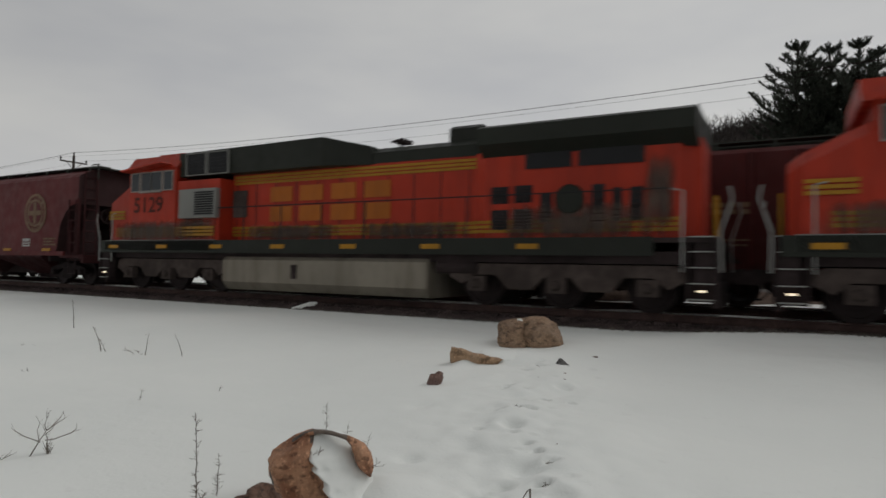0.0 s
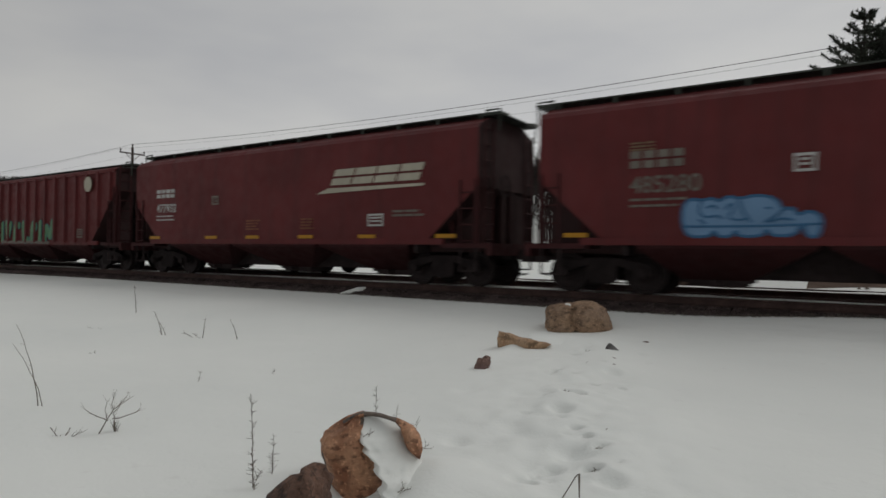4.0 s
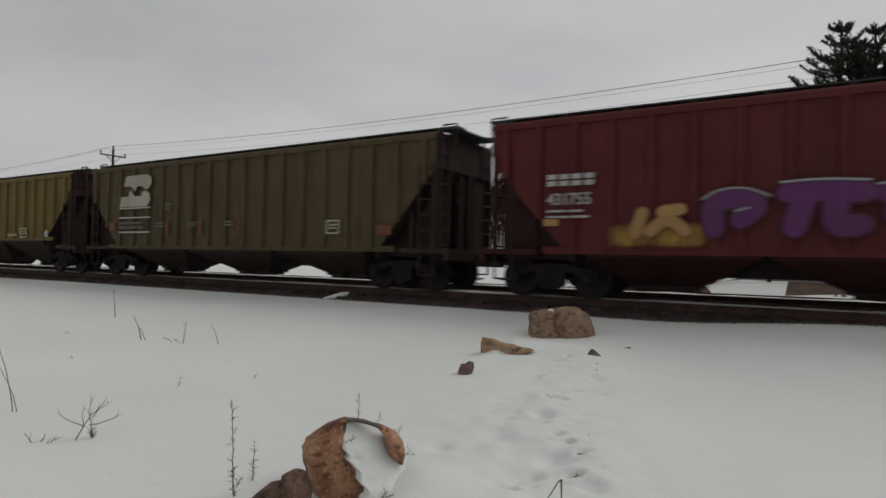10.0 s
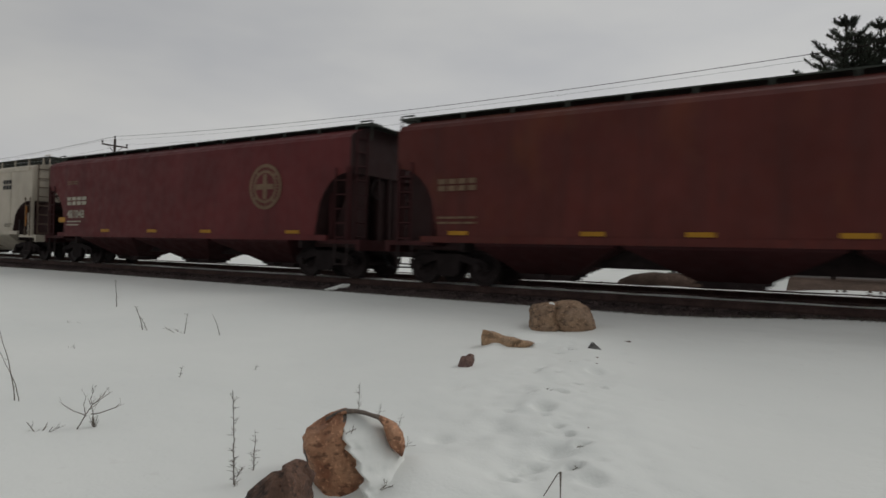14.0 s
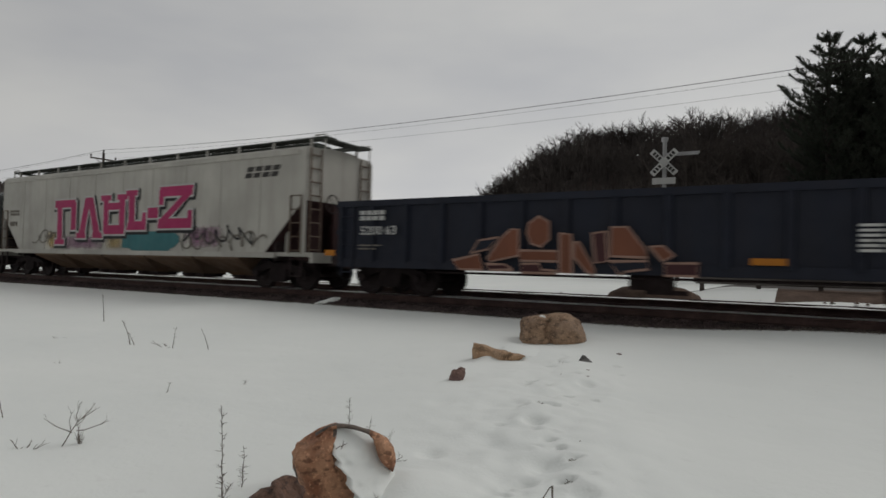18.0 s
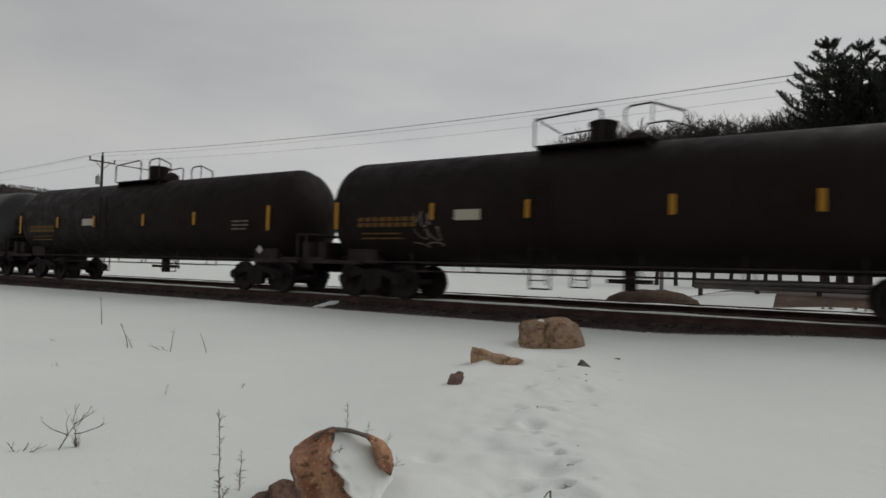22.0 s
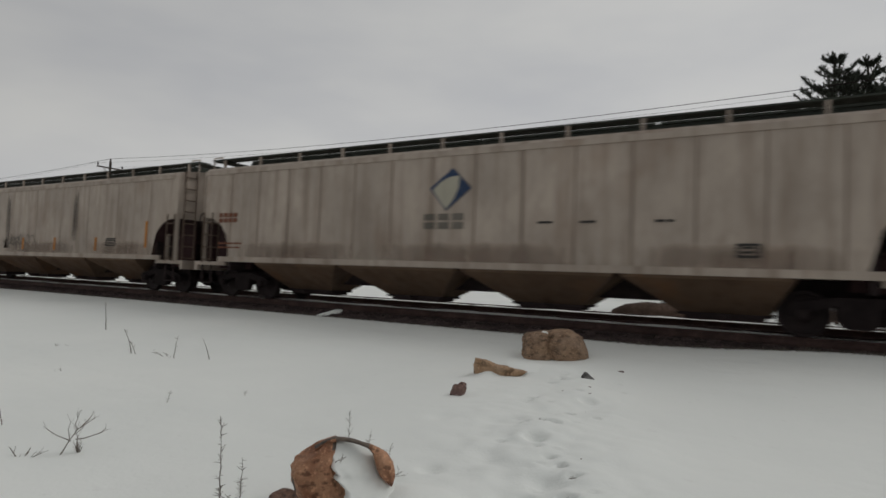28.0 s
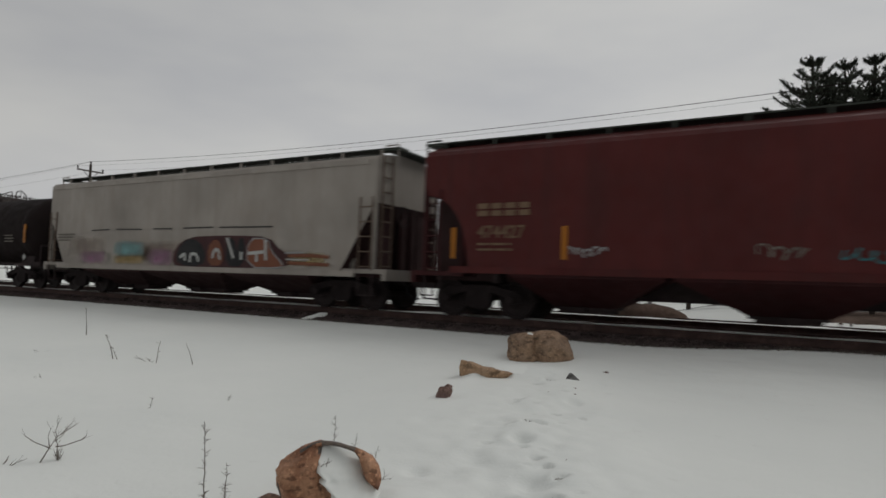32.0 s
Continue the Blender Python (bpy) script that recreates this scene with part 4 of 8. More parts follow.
# ---- locomotives ----
def locomotive(label, number):
    L = 21.1
    car = empty("diesel_locomotive", label, "locomotive", "locomotives at the head of the near train")
    h = L / 2
    part("underframe", "lframe", GRIME, car, lambda bm: (bx(bm, -h + 0.9, h - 0.9, -1.3, 1.3, 1.05, 1.32), bx(bm, -h + 0.55, -h + 0.9, -1.45, 1.45, 0.62, 1.62), bx(bm, h - 0.9, h - 0.55, -1.45, 1.45, 0.62, 1.62)))
    for s in (-1, 1):
        part("walkway_sill", ("lsill", s), LOCOGREEN, car, lambda bm: bx(bm, -h + 0.6, h - 1.7, -0.03, 0.03, 1.22, 1.62), (0, s * 1.52, 0))
    part("walkway", "lwalk", GRIME, car, lambda bm: bx(bm, -h + 0.6, h - 0.6, -1.5, 1.5, 1.5, 1.6))
    fuel = part("fuel_tank", "lfuel", FUEL, car, lambda bm: prism(bm, [(-1.42, 1.02), (-1.42, 0.36), (-1.2, 0.12), (1.2, 0.12), (1.42, 0.36), (1.42, 1.02), (1.3, 1.12), (-1.3, 1.12)], -3.9, 3.4))
    part("tank_gauge", "lgauge", GRIME, fuel, lambda bm: bx(bm, -0.1, 0.1, -0.02, 0.02, -0.2, 0.2), (-1.0, -1.43, 0.7))
    part("air_tank", "lair", GRIME, car, lambda bm: rod(bm, (3.6, -1.15, 0.95), (4.7, -1.15, 0.95), 0.2, 12))
    # long hood and its roof
    part("long_hood", "lhood", ORANGE, car, lambda bm: bx(bm, -4.1, 9.3, -0.92, 0.92, 1.6, 3.72))
    part("hood_roof", "lroof", LOCOGREEN, car, lambda bm: (prism(bm, [(-0.93, 3.72), (-0.93, 4.02), (-0.6, 4.2), (0.6, 4.2), (0.93, 4.02), (0.93, 3.72)], -6.1, 4.8)))
    part("brake_blister", "lblister", LOCOGREEN, car, lambda bm: loft(bm, [[(x, y * k, z if z < 4.0 else z0) for y, z in ((-1.35, 3.70), (-1.4, 4.3), (-0.9, 4.45), (0.9, 4.45), (1.4, 4.3), (1.35, 3.70))] for x, k, z0 in ((-6.1, 1, 4.46), (-0.1, 1, 4.50), (1.3, 0.7, 4.2))]))
    part("radiator_wing", "lrad", LOCOGREEN, car, lambda bm: loft(bm, [[(x, y, z) for y, z in ((-1.05, 3.55), (-1.48, 3.85), (-1.5, 4.24), (-1.1, 4.38), (1.1, 4.38), (1.5, 4.24), (1.48, 3.85), (1.05, 3.55))] for x in (4.75, 9.65)]))
    part("rear_hood", "lrear", ORANGE, car, lambda bm: loft(bm, [[(x, y, z) for y, z in ((-k, 1.6), (-k, 3.75), (k, 3.75), (k, 1.6))] for x, k in ((4.5, 0.94), (4.8, 1.12), (9.3, 1.12), (9.7, 0.8))]))
    part("exhaust_duct", "lstack", LOCOGREEN, car, lambda bm: loft(bm, [[(x, y, z) for y, z in ((-0.55, 4.15), (-0.55, 4.55), (-0.35, 4.66), (0.35, 4.66), (0.55, 4.55), (0.55, 4.15))] for x in (3.5, 4.35)]))
    part("air_horn", "lhorn", GRIME, car, lambda bm: (rod(bm, (1.9, -0.4, 4.2), (1.9, -0.4, 4.42), 0.04, 6), [rod(bm, (1.7, q, 4.36), (2.1, q, 4.38), 0.03, 8, 0.07) for q in (-0.6, -0.4, -0.2)]))
    # cab and nose at the -x end
    part("cab", "lcab", ORANGE, car, lambda bm: (loft(bm, [[(x, y, z) for y, z in ((-1.5, 1.6), (-1.5, 4.0), (-1.15, 4.42), (1.15, 4.42), (1.5, 4.0), (1.5, 1.6))] for x in (-8.5, -6.1)])))
    part("cab_roof", "lcabroof", ORANGE, car, lambda bm: (loft(bm, [[(x, y, z) for y, z in ((-1.53, 4.02), (-1.2, 4.5), (1.2, 4.5), (1.53, 4.02))] for x in (-8.7, -6.05)]), bx(bm, -7.8, -6.5, -0.9, 0.9, 4.5, 4.62)))
    part("nose", "lnose", ORANGE, car, lambda bm: loft(bm, [[(x, y, z) for y, z in ((-k, 1.6), (-k, zt - 0.25), (-k + 0.25, zt), (k - 0.25, zt), (k, zt - 0.25), (k, 1.6))] for x, k, zt in ((-9.85, 1.15, 3.05), (-9.6, 1.42, 3.2), (-8.5, 1.49, 3.72))]))
    part("cab_skirt", "lskirt", LOCOGREY, car, lambda bm: bx(bm, -9.7, -4.2, -1.55, 1.55, 1.30, 1.64))
    part("equipment_hood", "lequip", ORANGE, car, lambda bm: bx(bm, -6.1, -4.1, -1.45, 1.45, 1.6, 3.55))
    for x, w in ((-8.17, 0.40), (-7.60, 0.50), (-7.06, 0.50), (-6.48, 0.42)):
        wf = part("window_frame", ("lwinf", w), PALEFRAME, car, lambda bm: ring_frame(bm, w + 0.07, 0.66, 0.035, -0.025, 0.02), (x, -1.51, 3.60))
        part("window_pane", ("lwin", w), GLASS, wf, lambda bm: bx(bm, -w / 2, w / 2, -0.008, 0.008, -0.3, 0.3), (0, -0.004, 0))
    part("cab_armrest", "larm", PALEFRAME, car, lambda bm: bx(bm, -0.55, 0.55, -0.05, 0.05, -0.025, 0.025), (-7.33, -1.55, 3.25))
    part("sunshade", "lshade", ORANGE, car, lambda bm: slab(bm, [(-8.5, 3.98), (-6.4, 4.16), (-6.35, 4.12), (-8.45, 3.93)], -0.35, 0.1), (0, -1.55, 0))
    part("inverter_box", "linv", LOCOGREY, car, lambda bm: bx(bm, -0.85, 0.85, -0.08, 0.1, -0.46, 0.46), (-4.95, -1.53, 2.78), "grey equipment box")
    part("hood_panel", "lhpanel", LOCODIRT, car, lambda bm: bx(bm, -0.3, 0.3, -0.02, 0.02, -0.42, 0.42), (-3.75, -0.94, 2.78), "brown-grey panel door")
    part("box_louvre", "linvl", SBLACK, car, lambda bm: [bx(bm, -0.42, 0.42, -0.01, 0.02, q, q + 0.05) for q in [-0.36 + 0.075 * i for i in range(10)]], (-4.62, -1.62, 2.78))
    for q in (-5.25, -4.25):
        part("brake_grille", "lgrille", SBLACK, car, lambda bm: (bx(bm, -0.42, 0.42, -0.01, 0.01, -0.3, 0.3), [bx(bm, -0.42, 0.42, -0.03, 0.0, z, z + 0.03) for z in [-0.28 + 0.11 * i for i in range(6)]]), (q, -1.41, 4.06))
        part("grille_frame", "lgrf", LOCOGREY, car, lambda bm: ring_frame(bm, 0.94, 0.72, 0.025, -0.05, 0.02), (q, -1.41, 4.06))
    # stripes: three narrow yellow lines at two heights
    for z in (3.42, 3.52, 3.62):
        plate(car, "yellow_stripe", 0.3, z, 8.6, 0.07, -0.935, LOCOYELLOW)
    for z in (1.80, 1.91, 2.02):
        plate(car, "yellow_stripe", 0.35, z, 8.8, 0.075, -0.935, LOCOYELLOW)
        plate(car, "yellow_stripe", 6.9, z, 4.8, 0.075, -1.135, LOCOYELLOW)
        plate(car, "yellow_stripe", -6.7, z, 4.9, 0.075, -1.515, LOCOYELLOW)
    for z in (2.40, 2.51, 2.62):
        plate(car, "yellow_stripe", -9.15, z, 0.85, 0.075, -1.505, LOCOYELLOW)
    for i in range(7):
        plate(car, "yellow_reflector", -9.2 + i * 2.55, 1.42, 0.52, 0.12, -1.565 if i < 2 else -1.555, YELL)
    # road dust on the lower sheets
    for x, z, w, q, y in ((-7.3, 1.9, 5.0, 0.9, -1.526), (-5.2, 2.0, 2.2, 0.9, -1.462), (-1.6, 1.85, 4.6, 0.6, -0.946), (2.6, 1.85, 4.2, 0.6, -0.946), (7.0, 2.0, 4.6, 1.0, -1.158), (8.9, 2.6, 0.8, 2.0, -1.160)):
        plate(car, "dust_film", x, z, w, q, y, DUST, "grey-brown road dust", 0.002)
    # hood doors, vents, radiator screens
    for i in range(11):
        part("hood_door_seam", "lseam", SBLACK, car, lambda bm: bx(bm, -0.012, 0.012, -0.006, 0.006, 1.65, 3.38), (-3.9 + i * 0.82, -0.925, 0))
    for x, z, w, q in ((5.23, 2.66, 0.44, 0.41), (5.83, 2.67, 0.44, 0.41), (5.24, 2.07, 0.45, 0.47), (5.82, 2.08, 0.47, 0.47), (6.39, 2.33, 0.27, 0.66), (7.60, 2.33, 0.27, 0.98), (8.02, 2.36, 0.19, 0.73), (8.43, 2.36, 0.27, 0.73)):
        v = plate(car, "vent_screen", x, z, w, q, -1.14, SBLACK)
        for k in range(1, 6):
            part("slat", ("lslat", w), GRIME, v, lambda bm: bx(bm, -w / 2, w / 2, -0.02, 0.0, -0.015, 0.015), (0, -0.01, -q / 2 + k * q / 6))
    part("round_fan_cover", "lfan", LOCOGREEN, car, lambda bm: lathe_y(bm, [(-0.03, 0.3), (0.03, 0.36)], 22), (6.94, -1.15, 2.50))
    plate(car, "vent_screen", 7.05, 1.92, 0.58, 0.37, -1.142, SBLACK)
    for x, w in ((6.43, 1.12), (7.87, 1.45)):
        plate(car, "radiator_screen", x, 3.44, w, 0.38, -1.15, SBLACK, "black radiator intake screen")
    block_letters(car, 4, -2.46, 2.20, 4.7, 1.05, -0.945, LOCOLET, label="worn yellow lettering block")
    text(car, number, -8.25, -1.512, 2.58, 0.72, NUMBROWN, "road_number", 1.08, 0.010)
    # handrails
    for s in (-1, 1):
        part("handrail", ("lrail", s), SBLACK, car, lambda bm: (pipe(bm, [(-4.3, 0, 1.6), (-4.2, 0, 2.62), (4.4, 0, 2.62), (9.2, 0, 2.62)], 0.015, 6)), (0, s * 1.48, 0))
        for i in range(9):
            part("handrail_stanchion", "lstan", SBLACK, car, lambda bm: rod(bm, (0, 0, 1.5), (0, 0, 2.62), 0.02, 6), (-3.0 + i * 1.5, s * 1.48, 0))
    for e in (-1, 1):
        for s in (-1, 1):
            for q in (0.34, 0.66, 0.98, 1.30, 1.60):
                part("end_step", "lstep", STEP, car, lambda bm: bx(bm, -0.24, 0.24, -0.085, 0.085, 0, 0.022), (e * (h - 0.78), s * 1.455, q), "white-edged step")
            part("step_stringer", "lstr", GRIME, car, lambda bm: (bx(bm, -0.28, -0.24, -0.1, 0.15, 0.3, 1.62), bx(bm, 0.24, 0.28, -0.1, 0.15, 0.3, 1.62), bx(bm, -0.24, 0.24, 0.12, 0.14, 0.3, 1.62)), (e * (h - 0.78), s * 1.42, 0))
            part("step_grab_rail", ("lgrab", e, s), STEP, car, lambda bm: (pipe(bm, [(-0.36, 0, 0.9), (-0.36, 0, 2.55), (-0.42 - 0.15, 0, 2.6)] if e > 0 else [(0.36, 0, 0.9), (0.36, 0, 2.55), (0.55, 0, 2.6)], 0.02, 6), pipe(bm, [(0.36 * e, 0, 0.9), (0.34 * e, 0, 1.7), (0.55 * e, 0, 2.35), (0.5 * e, 0, 2.6)], 0.02, 6)), (e * (h - 0.78), s * 1.5, 0), "white-painted grab rails")
        part("step_lamp", "lsteplamp", LAMPW, car, lambda bm: bx(bm, -0.07, 0.07, -0.02, 0.02, -0.02, 0.02), (e * (h - 0.78), -1.5, 0.52), "small lit step lamp")
        part("end_handrail", "lendrail", YELL, car, lambda bm: pipe(bm, [(0, -0.7, 1.6), (0, -0.7, 2.5), (0, -0.25, 2.5), (0, -0.25, 1.6)], 0.03, 6), (e * (h - 0.6), 0, 0))
        part("plow", "lplow", GRIME, car, lambda bm: bx(bm, -0.08, 0.08, -1.3, 1.3, 0.18, 0.7), (e * (h - 0.55), 0, 0))
        # three-axle truck
        t = part("truck", "ltruck", GRIME, car, lambda bm: bx(bm, -1.9, 1.9, -0.6, 0.6, 0.55, 0.95), (e * 6.7, 0, 0))
        for s in (-1, 1):
            part("side_frame", "lsf", LOCODIRT, t, lambda bm: slab(bm, [(-2.7, 0.95), (-2.5, 1.02), (2.5, 1.02), (2.7, 0.95), (2.75, 0.7), (2.4, 0.52), (2.1, 0.75), (1.5, 0.75), (1.2, 0.42), (0.6, 0.42), (0.3, 0.72), (-0.3, 0.72), (-0.6, 0.42), (-1.2, 0.42), (-1.5, 0.75), (-2.1, 0.75), (-2.4, 0.52), (-2.75, 0.7)], -0.1, 0.1), (0, s * 1.12, 0))
            for q in (-2.0, 0.0, 2.0):
                part("wheel", "lwheel", WHEEL, t, lambda bm: build_wheel(bm, 0.533), Matrix.Translation((q, s * 0.75, 0.533)) @ Matrix.Rotation(0 if s < 0 else math.pi, 4, "Z"))
                part("journal_box", "ljb", LOCODIRT, t, lambda bm: (bx(bm, -0.22, 0.22, -0.12, 0.1, 0.36, 0.72), lathe_y(bm, [(-0.2, 0.08), (-0.12, 0.13)], 10, 0, 0.54)), (q, s * 1.2, 0))
        for q in (-2.0, 0.0, 2.0):
            part("axle", "axle", GRIME, t, lambda bm: rod(bm, (0, -0.72, 0), (0, 0.72, 0), 0.08, 8), (q, 0, 0.533))
        add_coupler(car, e * (h - 0.3), e)
    return car


# ---- the near train, from its head to its tail ----
def swoosh(car, x, z, w, h, y, mat):
    """A slanted company mark: blocks over a long wedge."""
    block_letters(car, 4, x + 0.14 * w, z + 0.32 * h, w * 0.80, h * 0.62, y, mat, 0.45, "emblem_block", "cream slanted emblem block", 0.92)
    poly_plate(car, "emblem_wedge", [(0, 0), (w * 0.97, h * 0.10), (w * 0.97, h * 0.19), (w * 0.12, h * 0.21)], x, z, y, mat)


def mark_set(car, x, number, y, mat, z=2.0, size=0.42, blocks=4, small=True, gap=0.52, bw=1.15):
    """Reporting mark (plain blocks) over the wagon's number, with small lines below."""
    block_letters(car, blocks, x, z + gap, bw, size * 0.72, y, mat, 0.0, "mark_block")
    if number:
        text(car, number, x, y, z, size, mat, "wagon_number", 0.95, 0.006)
    if small:
        bars(car, x, z - 0.12, 1.2, y, mat, 2, 0.05, 0.13)


def reflectors(car, xs, z, y, w=0.55, h=0.10, mat=None):
    for q in xs:
        plate(car, "reflector_strip", q, z, w, h, y, mat or YELL, "yellow reflector strip")


def frame_panel(car, x, z, w, h, y, mat):
    """A small outlined data panel."""
    p = part("data_panel", ("panel", w, h), mat, car, lambda bm: ring_frame(bm, w, h, 0.05, -0.004, 0.004), (x, y, z))
    for q in (-0.03, 0.06):
        plate(p, "lettering_line", 0, q, w - 0.2, 0.045, 0, mat, t=0.004)


def cloud(car, x, z, w, h, y, mat, name="sprayed_cloud", seed=1, n=18):
    """A soft-edged patch of sprayed paint, lobed round its rim."""
    rnd = random.Random(seed)
    pts = []
    for i in range(n):
        a = 2 * math.pi * i / n
        k = rnd.uniform(0.82, 1.08)
        pts.append((0.5 * w * k * abs(math.cos(a)) ** 0.6 * (1 if math.cos(a) > 0 else -1), 0.5 * h * k * abs(math.sin(a)) ** 0.6 * (1 if math.sin(a) > 0 else -1)))
    return poly_plate(car, name, pts, x, z, y, mat, "", 0.004)


def scribble(car, x, z, w, h, y, mat, seed=1, r=0.03, n=14, name="graffiti_line", on_shell=False):
    """A sprayed tag: one curling line."""
    rnd = random.Random(seed)
    f1, f2, p1, p2 = rnd.uniform(0.8, 1.1), rnd.uniform(1.5, 2.1), rnd.uniform(0, 6), rnd.uniform(0, 6)
    k = n * 5
    pts = []
    for i in range(k + 1):
        t = i / 5
        pts.append((x + w * i / k + 0.55 * w / n * math.cos(t * f2 * 1.1 + p2) * 1.6, 0.0, z + h * (0.5 + 0.42 * math.sin(t * f2 + p1) + 0.17 * math.sin(t * f1 * 0.6 + p2))))

    def build(bm):
        pipe(bm, pts, r, 4)
        for v in bm.verts:
            v.co.y *= 0.12
            if on_shell:
                v.co.y += tank_mark(z=v.co.z)
    return part(name, (name, seed, round(x, 2)), mat, car, build, (0, y, 0))


def rounded(pts, times=2, closed=False):
    """The points with their corners cut off."""
    for _ in range(times):
        out = [] if closed else [pts[0]]
        for (a, b), (c, d) in zip(pts, pts[1:] + (pts[:1] if closed else [])):
            out += [(0.75 * a + 0.25 * c, 0.75 * b + 0.25 * d), (0.25 * a + 0.75 * c, 0.25 * b + 0.75 * d)]
        pts = out if closed else out + [pts[-1]]
    return pts


def ribbon(bm, pts, r):
    """A flat painted stroke of even breadth along (x, z) points, with round ends."""
    pipe(bm, [(x, 0, z) for x, z in pts], r, 8)
    if r > 0.08:
        for x, z in (pts[0], pts[-1]):
            lathe_y(bm, [(-r * 0.98, r * 0.2), (-r * 0.8, r * 0.6), (-r * 0.3, r * 0.95), (r * 0.3, r * 0.95), (r * 0.8, r * 0.6), (r * 0.98, r * 0.2)], 12, x, z)
    for v in bm.verts:
        v.co.y *= 0.006 / r


def sprayed(car, strokes, y, mat, r, name="sprayed_stroke", label="", soft=2):
    """Sprayed strokes, each one a part."""
    for k, pts in enumerate(strokes):
        pts = rounded(list(pts), soft)
        x0, z0 = pts[0]
        part(name, (name, car.name, mat.name, round(y, 4), round(x0, 3), round(z0, 3), round(r, 3), k), mat, car, lambda bm: ribbon(bm, [(x - x0, z - z0) for x, z in pts], r), (x0, y - 0.0012 * k, z0), label)


def fat_tag(car, strokes, y, fill, edge, r, rim, halo=None, label=""):
    """Fat sprayed strokes with a darker rim, and a pale line round all of it."""
    if halo:
        sprayed(car, strokes, y, halo, r + rim * 1.7, "sprayed_halo")
    sprayed(car, strokes, y - 0.014, edge, r + rim, "sprayed_rim")
    sprayed(car, strokes, y - 0.030, fill, r, "sprayed_stroke", label)


def field(car, pts, y, mat, edge=None, r=0.025, name="sprayed_field", label="", soft=1):
    """A sprayed patch of the given outline, with a line round it."""
    x0, z0 = pts[0]
    pts = rounded([(x - x0, z - z0) for x, z in pts], soft, True) if soft else [(x - x0, z - z0) for x, z in pts]
    part(name, (name, car.name, round(x0, 3), round(z0, 3), mat.name), mat, car, lambda bm: slab(bm, pts, -0.003, 0.003), (x0, y, z0), label)
    if edge:
        part("sprayed_outline", ("outl", car.name, round(x0, 3), round(z0, 3)), edge, car, lambda bm: ribbon(bm, pts + pts[:2], r), (x0, y - 0.008, z0))


Y0 = -1.62          # the plane of markings on a flat wagon side
YP = -1.535         # the panels between the ribs

# locomotives
loco_a = locomotive("orange diesel locomotive with yellow stripes and dark green roof", "5129")
place(loco_a, -21.7, -0.6)
loco_b = copy_thing(loco_a, Matrix())
for o in list(loco_b.children):
    if o.name.startswith("road_number"):
        bpy.data.objects.remove(o)
loco_b["label"] = "leading orange diesel locomotive with white-edged steps"
place(loco_b, -0.6, 20.5)

# round-sided red grain hoppers
GRAIN = "long red grain hopper wagons"


def red_hopper(label, left, right, col=RED, bay=BAYRED, **kw):
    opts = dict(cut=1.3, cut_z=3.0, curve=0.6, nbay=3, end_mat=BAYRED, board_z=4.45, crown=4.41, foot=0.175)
    opts.update(kw)
    car = hopper(label, right - left, col, bay, group=GRAIN, **opts)
    return place(car, left, right)


c2 = red_hopper("dark red grain hopper wagon with a faded round emblem", -39.70, -21.70, sill_z=0.36)
emblem(c2, 5.35, 2.72, 0.75, Y0, FADEM, RED)
mark_set(c2, -7.1, "474753", Y0, FADEM)
reflectors(c2, (-5.6, -2.6, 0.4, 3.4, 6.2), 1.30, Y0)
frame_panel(c2, 4.8, 1.58, 0.5, 0.3, Y0, WHITEM)
frame_panel(c2, -4.9, 2.45, 0.34, 0.3, Y0, FADEM)
bars(c2, 6.0, 1.75, 0.9, Y0, FADEM, 3)

c3 = red_hopper("brown-red grain hopper wagon with a cream round emblem", -57.25, -39.70, RED2, sill_z=0.36)
emblem(c3, 5.92, 2.74, 0.76, Y0, CREAM, RED2)
mark_set(c3, -7.0, "472626", Y0, FADEM)
reflectors(c3, (-5.4, -2.4, 0.6, 3.2), 1.30, Y0)
plate(c3, "reflector_strip", 6.7, 1.6, 0.3, 0.14, Y0, YELL)
frame_panel(c3, 4.6, 1.70, 0.5, 0.3, Y0, WHITEM)
bars(c3, 5.2, 1.82, 0.8, Y0, WHITEM, 2)
frame_panel(c3, -4.6, 2.45, 0.34, 0.3, Y0, FADEM)

c4 = red_hopper("red grain hopper wagon with a slanted cream emblem and blue graffiti", -74.12, -57.25, curve=0.0, cut=1.5, cut_z=2.55, sill_z=0.38)
swoosh(c4, 2.15, 2.62, 3.9, 0.72, Y0, CREAM)
mark_set(c4, -5.8, "485280", Y0, FADEG, 2.18, 0.5)
field(c4, [(-4.34, 1.25), (-4.46, 1.5), (-4.45, 1.88), (-4.3, 2.02), (-4.08, 1.97), (-3.9, 2.02), (-3.78, 1.94), (-3.6, 2.05), (-3.42, 1.98), (-3.1, 2.05), (-2.78, 1.97), (-2.66, 1.74), (-2.52, 1.80), (-2.42, 1.64), (-2.24, 1.73), (-2.03, 1.60), (-2.10, 1.24), (-2.27, 1.24), (-2.36, 1.50), (-2.48, 1.27), (-2.84, 1.26), (-2.94, 1.40), (-3.02, 1.26), (-3.4, 1.25), (-3.47, 1.38), (-3.56, 1.25), (-3.78, 1.25), (-3.86, 1.38), (-3.95, 1.25)], Y0, SKYBLUE, SBLUE, 0.03, label="light blue bubble graffiti")
